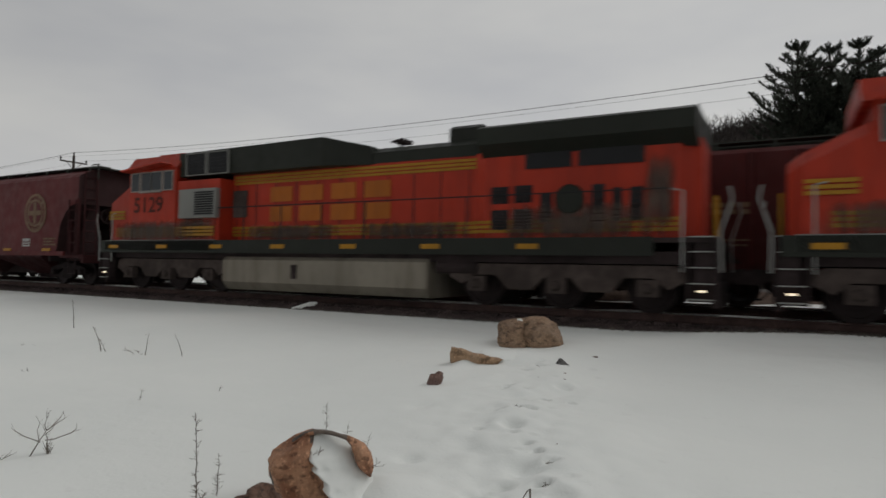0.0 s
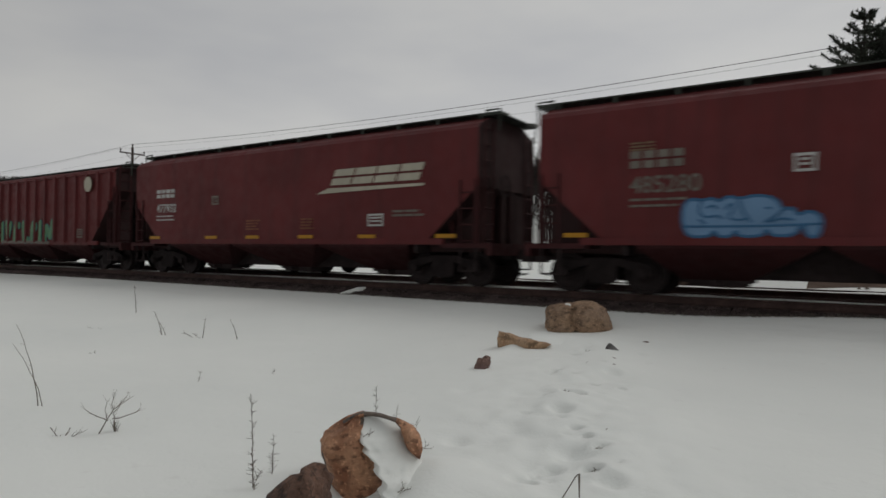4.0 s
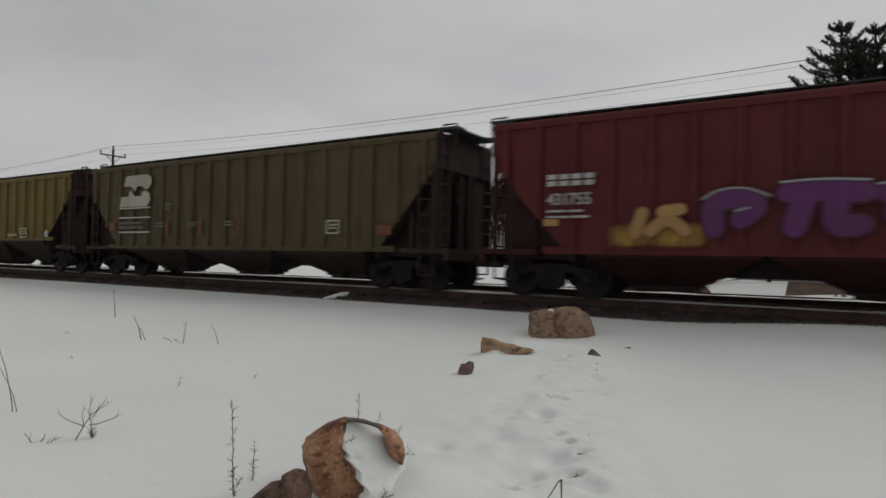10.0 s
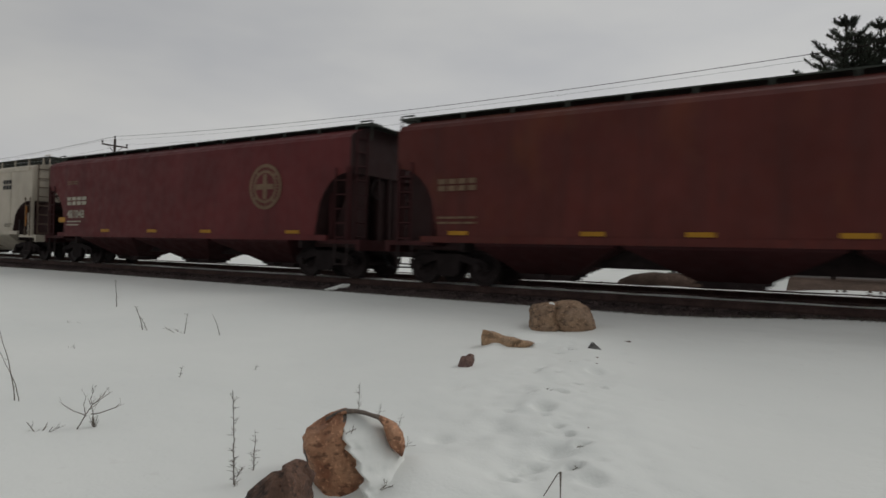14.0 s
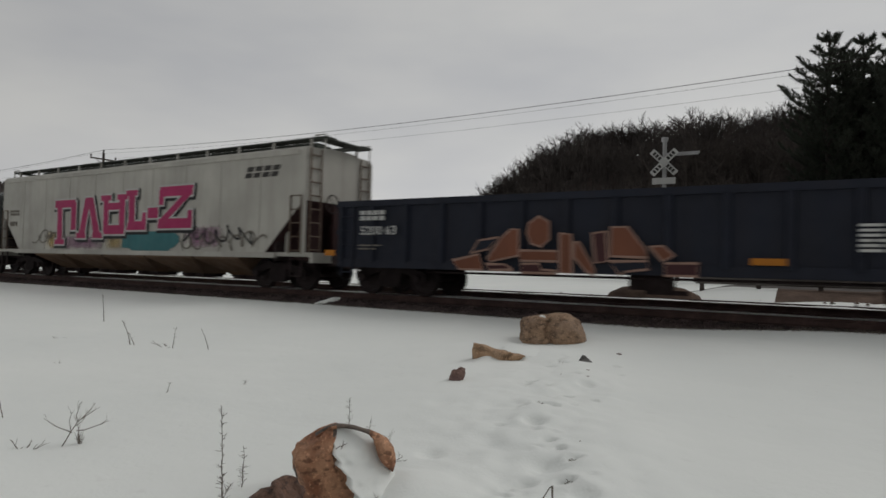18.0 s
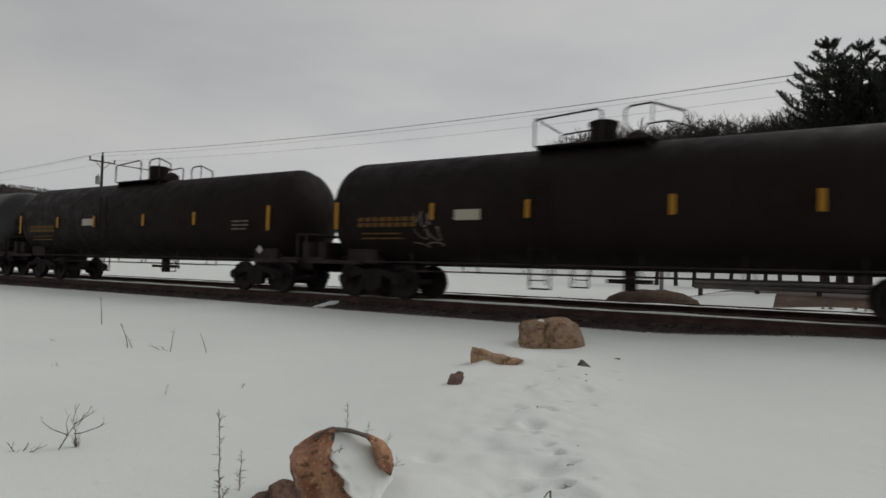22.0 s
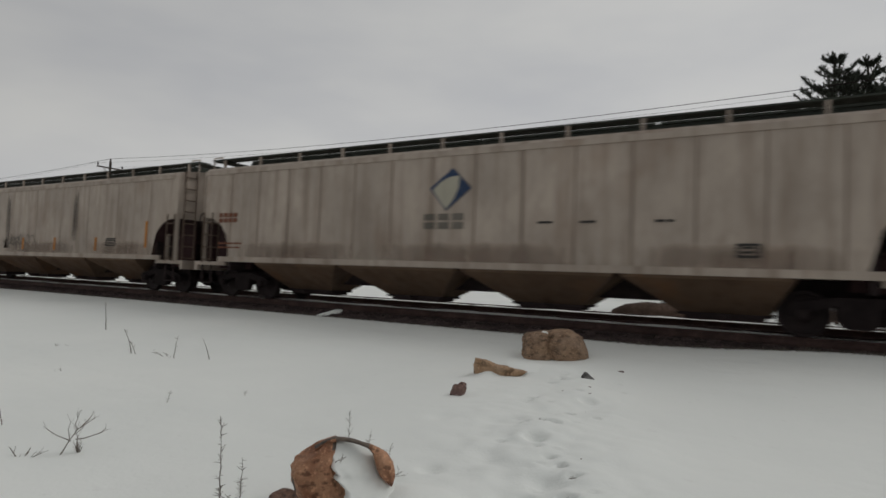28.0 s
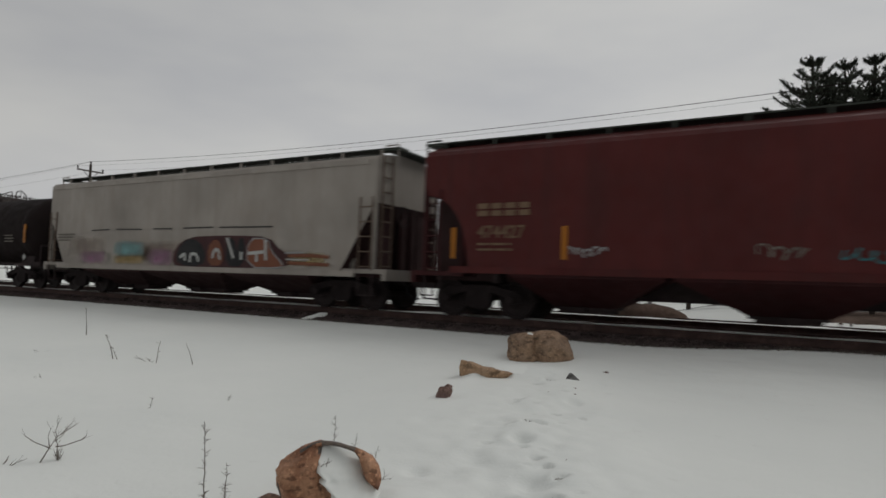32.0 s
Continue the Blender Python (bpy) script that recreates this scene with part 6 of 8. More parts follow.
mark_set(know, -6.0, "654157", Y0, FADEG, 1.95, 0.40, gap=0.48)
frame_panel(know, 5.9, 1.55, 0.5, 0.3, Y0, DARKM)
plate(know, "orange_panel", 4.6, 1.3, 0.4, 0.12, Y0, SBROWN)

# blue gondola
gon = place(gondola("dark blue ribbed gondola with rust-orange graffiti", 16.65, BLUE, 0.80, 2.49, 15), -315.2, -298.55)
YG = -1.66
block_letters(gon, 4, -6.85, 2.0, 0.85, 0.26, YG, WHITEM, 0, "mark_block")
text(gon, "5200 63", -6.85, YG, 1.62, 0.32, WHITEM, "wagon_number", 1.15, 0.004)
for pts, m in (
        ([(-3.94, 0.97), (-3.22, 1.13), (-3.1, 0.76), (-3.76, 0.76)], SBROWN), ([(-3.0, 1.01), (-2.65, 1.51), (-2.39, 1.72), (-2.2, 1.72), (-2.19, 1.11), (-2.9, 0.96)], SBROWN),
        ([(-3.44, 1.15), (-3.23, 1.46), (-2.72, 1.53), (-2.98, 1.25)], BLUE), ([(-3.03, 0.90), (-2.53, 0.90), (-2.32, 0.78), (-2.94, 0.76)], SDULL),
        ([(-1.95, 1.85), (-1.7, 2.01), (-1.46, 1.87), (-1.45, 1.48), (-1.64, 1.31), (-1.89, 1.39), (-1.99, 1.62)], SBROWN), ([(-2.16, 1.23), (-1.26, 1.22), (-1.25, 0.99), (-2.15, 0.99)], SBROWN),
        ([(-2.12, 0.92), (-1.68, 0.93), (-1.63, 0.80), (-1.26, 0.78), (-1.26, 0.72), (-2.12, 0.72)], SDULL), ([(-1.20, 1.62), (-0.94, 1.59), (-0.91, 0.74), (-1.19, 0.74)], SBROWN),
        ([(-0.87, 1.42), (-0.76, 1.42), (-0.41, 0.83), (-0.42, 0.70), (-0.61, 0.80), (-0.87, 1.09)], SBROWN), ([(-0.47, 1.61), (-0.17, 1.65), (-0.13, 1.01), (-0.40, 0.97)], SDULL),
        ([(-0.06, 1.74), (0.28, 1.74), (0.65, 1.27), (0.70, 1.10), (-0.07, 1.12)], SBROWN), ([(-0.09, 1.01), (0.70, 1.03), (0.72, 0.86), (0.25, 0.80), (0.13, 0.72)], BLUE),
        ([(0.73, 1.33), (1.01, 1.34), (1.22, 1.15), (0.99, 1.03)], SBROWN), ([(1.03, 0.99), (1.68, 1.0), (1.66, 0.74), (1.04, 0.74)], SDULL)):
    field(gon, pts, YG, m, SEDGE, 0.020, label="rust-orange sprayed shape with a pale outline", soft=0)
plate(gon, "orange_panel", -7.9, 1.12, 0.36, 0.16, YG, ORAN)
plate(gon, "orange_panel", 2.9, 1.05, 0.6, 0.13, YG, ORAN)
bars(gon, 4.3, 1.75, 0.85, YG, WHITEM, 6, 0.05, 0.09)
frame_panel(gon, 5.9, 1.45, 0.7, 0.5, YG, WHITEM)
bars(gon, -6.9, 1.35, 0.8, YG, FADEG, 2, 0.04, 0.09)

# pale hopper with pink graffiti
pz = pale_hopper("pale grey hopper wagon with large pink graffiti", -334.6, -315.2, WHITEPZ, BAYTAN, nbay=5, bot=1.05, eave=4.12, foot=0.23, span=13.26, sill_z=0.78, cut=1.6, cut_z=2.65, curve=0.0, hw=1.58)
def fat_strokes(i, w, h):
    """The strokes of one sprayed sign, slab-footed: (x0, x1) at z0 to (x2, x3) at z1."""
    t, e = 0.36, w * 0.93
    return (
        [(0.06, 0.06 + t, -0.12, 0.0, t, h), (-0.12, 0.58, -0.30, -0.10, 0.60, -0.10), (-0.16, e, h - 0.30, -0.16, e - 0.1, h), (e - t, e, 0.18 * h, e - t, e, h - 0.1)],
        [(0.0, t + 0.04, 0.0, 0.42, 0.78, h), (e - t, e + 0.06, 0.0, 0.55, 0.95, h), (-0.16, 0.52, -0.06, -0.14, 0.50, 0.16), (e - 0.48, e + 0.2, -0.06, e - 0.46, e + 0.18, 0.16)],
        [(0.05, t, 0.06, 0.0, t - 0.02, h), (e - t, e - 0.02, 0.0, e - t, e, h), (0.1, e - 0.1, 0.0, 0.05, e, 0.34), (0.2, e - 0.2, 0.62 * h, 0.2, e - 0.2, 0.8 * h), (-0.16, t + 0.14, h - 0.2, -0.16, t + 0.14, h), (e - t - 0.14, e + 0.16, h - 0.2, e - t - 0.14, e + 0.16, h)],
        [(0.05, t + 0.05, 0.0, 0.0, t, h), (-0.1, e, 0.0, 0.0, e - 0.05, 0.32), (-0.16, t + 0.16, h - 0.2, -0.16, t + 0.16, h), (e - 0.26, e, 0.1, e - 0.2, e, 0.62)],
        [(0, w, 0, 0.03, w, h)],
        [(0.0, e, h - 0.34, 0.04, e + 0.06, h), (0.0, 0.46, 0.28, e - 0.46, e, h - 0.28), (-0.06, e, 0.0, 0.0, e, 0.34), (-0.02, 0.24, h - 0.62, 0.0, 0.26, h - 0.1), (e - 0.24, e + 0.04, 0.1, e - 0.2, e + 0.02, 0.6)],
    )[i]


for i, (q, w, z, top) in enumerate(((-4.75, 1.5, 1.62, 3.08), (-3.15, 1.55, 1.62, 3.12), (-1.5, 1.5, 1.70, 3.16), (0.1, 1.15, 1.84, 3.28), (1.25, 0.6, 2.25, 2.62), (1.9, 1.9, 1.88, 3.32))):
    for k, (x0, x1, z0, x2, x3, z1) in enumerate(fat_strokes(i, w, top - z)):
        for g, dx, dz, dy, mat, nm in ((0.11, 0.04, -0.05, 0.006, SBLACK, "graffiti_shadow"), (0.06, 0, 0, 0.012, WHITEM, "graffiti_edge"), (0.0, 0, 0, 0.018, PINK, "graffiti_stroke")):
            part(nm, ("pz", i, k, g), mat, pz, lambda bm: slab(bm, [(x0 - g, z0 - g), (x1 + g, z0 - g), (x3 + g, z1 + g), (x2 - g, z1 + g)], -0.002, 0.002), (q + 0.35 + dx, Y0 - dy + 0.02 - 0.0004 * k, z + dz), "pink sprayed stroke" if g == 0 else "")
cloud(pz, 1.75, 1.42, 3.3, 0.72, Y0 + 0.025, TEAL, seed=5)
for q, z, w, h, m in ((-2.6, 1.42, 3.8, 0.7, MAUVESTAIN), (-4.6, 1.5, 1.6, 0.8, OCHRESTAIN), (-0.4, 1.4, 1.6, 0.6, OCHRESTAIN), (4.6, 1.6, 2.4, 0.9, MAUVESTAIN)):
    plate(pz, "spray_haze", q, z, w, h, Y0 + 0.03, m, "", 0.002)
for k in range(3):
    scribble(pz, -6.2 + 0.5 * k, 1.38 + 0.1 * k, 1.3, 0.4, Y0 + 0.016 - 0.003 * k, FADEG, 90 + k, 0.022, 8)
scribble(pz, 3.4, 1.4, 3.6, 0.5, Y0 + 0.01, SBLACK, 9, 0.03, 22)
scribble(pz, 3.6, 1.2, 3.8, 0.5, Y0 + 0.01, FADEG, 19, 0.03, 22)
block_letters(pz, 4, 6.5, 3.4, 1.5, 0.34, Y0 + 0.03, DARKM, 0.4, "mark_block", "dark letter block")
block_letters(pz, 4, -8.3, 2.55, 0.8, 0.24, Y0 + 0.03, FADEG, 0, "mark_block")
bars(pz, -8.3, 2.3, 0.8, Y0 + 0.03, FADEG, 1, 0.2)


# tank wagons
def tank_dress(car, L, number, col=WHITEM, strips=ORAN, xs=(), yellow=None):
    y2 = tank_mark(z=2.25) - 0.012
    y1 = tank_mark(z=2.05) - 0.012
    half = L / 2 - 1.35
    reflector(car, -half, 2.25, 0.75, strips)
    reflector(car, half, 2.25, 0.75, strips)
    for q in xs:
        reflector(car, q, 2.3, 0.42, strips)
    if number:
        block_letters(car, 4, -half + 0.75, 1.93, 0.85, 0.26, y1, col, 0, "mark_block")
        text(car, number, -half + 1.7, y1, 1.93, 0.36, col, "wagon_number", 1.0, 0.008)
    else:
        block_letters(car, 8, -half + 0.75, 1.93, 1.95, 0.26, y1, col, 0, "mark_block")
    y0 = tank_mark(z=1.7) - 0.012
    bars(car, -half + 0.8, 1.78, 1.7, y0, TANKLET if col is TANKLET else FADEG, 2, 0.04, 0.13)
    if number:
        bars(car, half - 3.6, 1.72, 1.1, y0, FADEG, 4, 0.04, 0.11)
        bars(car, half - 5.2, 1.72, 1.0, y0, FADEG, 4, 0.05, 0.11)
    bars(car, half - 1.6, 2.2, 0.9, y2, FADEG, 3, 0.05, 0.12)
    yd = tank_mark(z=1.35) - 0.04
    part("placard", "diamond", WHITEM, car, lambda bm: slab(bm, [(0, -0.14), (0.14, 0), (0, 0.14), (-0.14, 0)], -0.006, 0.006), (half - 0.75, yd, 1.3), "white hazard placard diamond")
    if yellow:
        x, z, w, h = yellow
        k = 0.14 if z < 2 else 0.0
        yb, yt = tank_mark(z=z - h / 2), tank_mark(z=z + h / 2)
        out = 0.015 + h * h * 0.16

        def panel(bm):
            face = [(k, yb, -h / 2), (w, yb, -h / 2), (w - k, yt, h / 2), (0, yt, h / 2)]
            loft(bm, [[(x, y - out, q) for x, y, q in face], [(x, y - out + 0.02, q) for x, y, q in face]])
        part("yellow_panel", ("ypan", w, h, k), YELLBOX, car, panel, (x, 0, z), "yellow painted panel")


t1 = place(tank_wagon("glossy black tank wagon with orange reflector strips", 15.8, TANK, 0.42, 2.5), -350.4, -334.6)
tank_dress(t1, 15.8, "228217", xs=(-3.6, -1.1, 1.55, 3.55))
t2 = place(tank_wagon("glossy black tank wagon with a yellow panel low on its side", 15.6, TANK, 0.35, 2.75, long_rail=True), -366.0, -350.4)
tank_dress(t2, 15.6, "228262", xs=(-3.4, -1.4, 1.0, 3.4), yellow=(0.1, 1.32, 0.95, 0.5))
t3 = place(tank_wagon("dull brown-black tank wagon with yellow lettering", 17.4, TANK2, 0.0, 3.45), -383.4, -366.0)
tank_dress(t3, 17.4, "", TANKLET, YELL, xs=(-4.2, -1.6, 1.6, 4.2))
plate(t3, "white_panel", -3.2, 2.2, 0.72, 0.26, tank_mark(z=2.1) - 0.012, CREAM)
for q, z, w, h, sd in ((-4.75, 1.95, 0.5, 0.4, 6), (-4.7, 1.6, 0.75, 0.35, 16), (-4.8, 1.42, 0.9, 0.12, 26)):
    scribble(t3, q, z, w, h, 0.0, FADEG, sd, 0.018, 7, on_shell=True)
t4 = place(tank_wagon("dull brown-black tank wagon with a cream panel", 17.63, TANK2, 0.05, 3.4), -401.03, -383.4)
tank_dress(t4, 17.63, "", TANKLET, YELL, xs=(-4.5, -1.9, 1.2, 4.0))
plate(t4, "white_panel", -2.3, 2.28, 0.8, 0.26, tank_mark(z=2.2) - 0.012, CREAM)
t5 = place(tank_wagon("glossy black tank wagon with white number and yellow panel", 16.47, TANK, 1.0, 2.1), -417.5, -401.03)
tank_dress(t5, 16.47, "89650", xs=(-3.3, -0.8, 1.3, 3.6), yellow=(3.95, 2.12, 0.8, 0.3))
plate(t5, "white_panel", 6.1, 2.2, 1.1, 0.42, tank_mark(z=2.0) - 0.012, FADEG)
t6 = place(tank_wagon("sooty black tank wagon with white graffiti", 18.1, TANK2, 1.0, 3.05), -435.6, -417.5)
tank_dress(t6, 18.1, "", FADEG, ORAN, xs=(-4.6, -1.0, 2.2, 4.6))
ty = tank_mark(z=1.9) - 0.03
cloud(t6, 2.2, 1.8, 0.9, 0.5, ty, FADEG, seed=51)
for q, z, w, h, sd in ((1.7, 1.7, 1.2, 0.5, 52), (2.2, 1.65, 1.3, 0.4, 53)):
    scribble(t6, q, z, w, h, ty - 0.012, SSILVER, sd, 0.02, 10)

# red gondolas
g2 = place(gondola("rust-red ribbed gondola with white lettering", 16.25, RUSTY, 0.95, 3.12, 14), -451.86, -435.6)
block_letters(g2, 4, -6.2, 2.0, 1.1, 0.26, YG, WHITEM, 0, "mark_block")
text(g2, "4099", -6.2, YG, 1.62, 0.32, WHITEM, "wagon_number")
plate(g2, "orange_panel", -6.9, 1.2, 0.5, 0.2, YG, ORAN)
plate(g2, "orange_panel", -3.6, 1.12, 0.5, 0.13, YG, ORAN)
gcn = place(gondola("dark red ribbed gondola with large pale emblem", 16.3, REDG, 0.84, 3.22, 16), -468.95, -452.65)


part("emblem_ribbon", "gribbon", DULLCREAM, gcn, lambda bm: ribbon(bm, [(0.08, 1.02), (0.10, 0.3), (0.22, 0.12), (0.45, 0.05), (0.95, 0.05), (1.18, 0.12), (1.3, 0.3), (1.38, 0.8), (1.5, 0.98), (1.66, 1.02), (1.84, 0.9), (2.3, 0.24), (2.44, 0.1), (2.58, 0.12), (2.7, 0.3)], 0.085), (3.62, YG - 0.006, 1.95), "peach ribbon-shaped emblem stroke")
for q in (-7.0, -4.2, -2.2, 0.4, 3.4, 7.0):
    plate(gcn, "reflector_strip", q, 1.5, 0.12, 0.55, YG, YELL)
part("graffiti_line", "gscrawl_a", SSILVER, gcn, lambda bm: ribbon(bm, [(0.0, 0.0), (0.1, 0.42), (0.12, 0.95), (0.22, 0.62), (0.55, 0.3), (0.78, 0.12), (0.84, 0.5), (0.92, 1.02)], 0.075), (1.5, YG - 0.006, 1.12), "white sprayed scrawl")
part("graffiti_line", "gscrawl_b", SSILVER, gcn, lambda bm: ribbon(bm, [(0.2, 0.62), (0.08, 0.5), (0.05, 0.25), (0.16, 0.05)], 0.06), (0.62, YG - 0.006, 2.0))
block_letters(gcn, 4, -6.6, 2.35, 0.9, 0.24, YG, WHITEM, 0, "mark_block")
bars(gcn, -6.6, 2.15, 0.9, YG, WHITEM, 1, 0.2)
for q in (-6.1, -3.9, -1.8, -0.6):
    bars(gcn, q, 1.5, 0.6, YG, FADEG, 2, 0.1, 0.14)

# long dirty-white hoppers
w1 = pale_hopper("long dirty white hopper wagon with a blue diamond emblem", -489.75, -468.95, DIRTYWHITE, BAYTAN, seams=15, seam_mat=SEAM)
poly_plate(w1, "diamond_emblem", [(-0.60, 0.03), (0.06, 0.52), (0.60, 0.0), (-0.10, -0.55)], -0.36, 3.10, Y0, NAVY, "navy blue diamond emblem")
poly_plate(w1, "emblem_leaf", [(-0.50, -0.02), (-0.28, 0.18), (0.0, 0.30), (0.27, 0.32), (0.25, 0.0), (0.10, -0.28), (-0.10, -0.51)], -0.36, 3.10, Y0 - 0.01, CREAM)
block_letters(w1, 3, -1.1, 2.1, 1.25, 0.38, Y0, FADEG, 0, "mark_block")
mark_set(w1, -9.0, "", Y0, SBROWN, 1.85, bw=0.9)
frame_panel(w1, 6.33, 1.62, 0.42, 0.28, Y0, DARKM)
for q in (2.0, 3.0, 4.6):
    bars(w1, q, 2.25, 0.5, Y0, DARKM, 1, 0.05)
w2 = pale_hopper("long dirty white hopper wagon with faint scrawls", -510.22, -489.75, DIRTYWHITE, BAYTAN)
mark_set(w2, -8.45, "650189", Y0, DARKM, 1.9, bw=1.1)
scribble(w2, -3.0, 1.6, 2.8, 0.4, Y0, FADEG, 4, 0.014, 30)
scribble(w2, -2.6, 1.5, 1.4, 0.5, Y0 - 0.006, FADEG, 34, 0.014, 18)
scribble(w2, -5.2, 1.55, 0.8, 0.25, Y0, FADEG, 14, 0.014, 12)
for q in (-6.6, -4.0, -1.2, 1.4, 4.4):
    plate(w2, "reflector_strip", q, 1.65, 0.14, 0.5, Y0, ORAN)
plate(w2, "reflector_strip", 7.6, 2.0, 0.12, 0.95, Y0, ORAN)
frame_panel(w2, 5.4, 1.72, 0.6, 0.3, Y0, DARKM)
w3 = pale_hopper("long dirty white hopper wagon with yellow reflectors", -530.52, -510.22, DIRTYWHITE, BAYTAN)
mark_set(w3, -8.6, "649980", Y0, DARKM, 1.9, bw=1.1)
for q in (-6.2, -2.9, 0.0, 3.0, 5.7):
    plate(w3, "reflector_strip", q, 1.68, 0.2, 0.6, Y0, YELL)
reflectors(w3, (-5.2, -1.6, 2.2, 4.6, 7.0), 1.36, Y0, 0.42, 0.08, ORAN)
plate(w3, "reflector_strip", 7.7, 2.0, 0.12, 0.95, Y0, ORAN)
plate(w3, "reflector_strip", -8.9, 2.0, 0.14, 0.95, Y0, ORAN)
frame_panel(w3, -5.9, 2.25, 0.4, 0.3, Y0, FADEG)

for w, marks in ((w1, ()), (w2, ((-2.4, 0.5), (3.1, 0.5))), (w3, ((5.2, 0.55), (6.5, 0.5), (7.1, 0.35)))):
    for q, b in marks:
        plate(w, "grime_streak", q, 2.75, b, 2.6, Y0 + 0.006, STREAK, "grime streak below the roof", 0.002)
    for q, b in ((-5.6, 6.0), (0.2, 6.6), (6.1, 5.0)):
        plate(w, "dirt_stain", q, 1.45, b, 0.75, Y0 + 0.008, BROWNSTAIN, "brown dirt stain", 0.002)

rh = red_hopper("dark red grain hopper wagon with a cream round emblem and tags", -548.12, -530.52, RED4)
emblem(rh, 5.5, 2.76, 0.76, Y0, CREAM, RED4)
mark_set(rh, -6.85, "474427", Y0, FADEM, 1.92, bw=1.4)
for q in (-7.5, -4.7, 3.2, 7.1):
    plate(rh, "reflector_strip", q, 1.8, 0.11, 0.75, Y0, ORAN)
scribble(rh, -4.6, 1.5, 0.8, 0.2, Y0, SSILVER, 23, 0.018, 14)
scribble(rh, 0.4, 1.45, 1.1, 0.22, Y0, TEAL, 24, 0.02, 14)
scribble(rh, -0.9, 1.5, 0.8, 0.25, Y0, FADEG, 25, 0.02, 10)
bars(rh, 3.8, 1.75, 1.6, Y0, FADEM, 2)

pn = pale_hopper("grimy pale grey hopper wagon with black and red graffiti", -565.30, -548.12, GRIMEWHITE, SOOTSHADE, nbay=3, eave=4.05, bot=1.0, cut=1.15, cut_z=2.9, curve=0.0, crown=4.36, board_z=4.46, foot=0.25, span=12.4, sill_z=0.70, seams=0)
field(pn, [(-0.35, 1.1), (-0.2, 1.7), (0.5, 2.02), (1.5, 2.05), (2.6, 2.05), (4.1, 2.0), (4.5, 1.6), (5.1, 1.5), (4.9, 1.08), (2.5, 1.06), (0.5, 1.06)], Y0 + 0.006, SDULL)
field(pn, [(-0.05, 1.1), (-0.1, 1.6), (0.4, 1.98), (1.0, 1.9), (1.36, 1.45), (1.2, 1.08)], Y0 - 0.004, SBLACK, label="black sprayed field")
field(pn, [(1.45, 1.08), (1.38, 1.7), (1.75, 2.02), (2.1, 1.75), (2.2, 1.1)], Y0 - 0.004, SBROWN, SDULL, label="red sprayed field")
field(pn, [(2.25, 1.1), (2.3, 1.98), (2.62, 1.95), (2.75, 1.5), (2.8, 1.98), (3.05, 1.95), (3.1, 1.1)], Y0 - 0.004, SBLACK)
field(pn, [(3.2, 1.08), (3.2, 1.95), (4.05, 1.95), (4.15, 1.6), (4.7, 1.2), (4.6, 1.08)], Y0 - 0.004, SBROWN, SSILVER, 0.02, label="red sprayed field with a white line")
sprayed(pn, [[(0.1, 1.35), (0.35, 1.5), (0.35, 1.25)], [(0.6, 1.2), (0.62, 1.5), (0.95, 1.45), (1.0, 1.22)], [(1.65, 1.35), (1.75, 1.62), (1.95, 1.6), (2.0, 1.3)], [(2.3, 1.98), (2.62, 1.35)], [(2.95, 1.55), (2.95, 1.3)], [(3.25, 1.5), (3.9, 1.55)], [(3.6, 1.5), (3.62, 1.25)], [(3.95, 1.9), (4.0, 1.3)]], Y0 - 0.02, WHITEM, 0.05)
sprayed(pn, [[(4.9, 1.44), (5.6, 1.46), (6.4, 1.42)], [(4.9, 1.24), (5.6, 1.22), (6.4, 1.2)]], Y0 - 0.02, SBROWN, 0.045)
sprayed(pn, [[(4.75, 1.52), (5.5, 1.54)], [(4.8, 1.34), (5.7, 1.33)]], Y0 - 0.022, SSILVER, 0.025, "sprayed_line")
for q, z, w, h, m in ((-2.7, 1.62, 2.2, 0.7, TEALHAZE), (-2.7, 1.25, 2.4, 0.4, OCHRESTAIN), (-4.8, 1.3, 2.2, 0.6, MAUVESTAIN), (-1.0, 1.35, 1.6, 0.7, MAUVESTAIN), (5.6, 1.35, 2.0, 0.5, OCHRESTAIN)):
    plate(pn, "haze_patch", q, z, w, h, Y0 + 0.004, m, "", 0.002)
sprayed(pn, [[(-5.0, 2.30), (-3.9, 2.32)], [(-3.5, 2.32), (-2.0, 2.30)], [(-1.4, 2.31), (-0.4, 2.30)], [(0.2, 2.31), (1.6, 2.32)], [(1.9, 2.31), (4.2, 2.30)]], Y0, DARKM, 0.022, "scrape_mark")
for q, z, w, h in ((-5.5, 1.7, 3.0, 1.0), (-1.5, 1.6, 4.0, 0.8), (2.5, 1.6, 4.6, 0.9)):
    plate(pn, "dirt_stain", q, z, w, h, Y0 + 0.008, BROWNSTAIN, "brown dirt stain", 0.002)
bars(pn, -7.4, 2.2, 1.2, Y0, FADEG, 3)
t7 = place(tank_wagon("sooty black tank wagon at the tail", 16.5, TANK2), -581.8, -565.3)
tank_dress(t7, 16.5, "", FADEG, ORAN, xs=(-3.5, 0.0, 3.5))

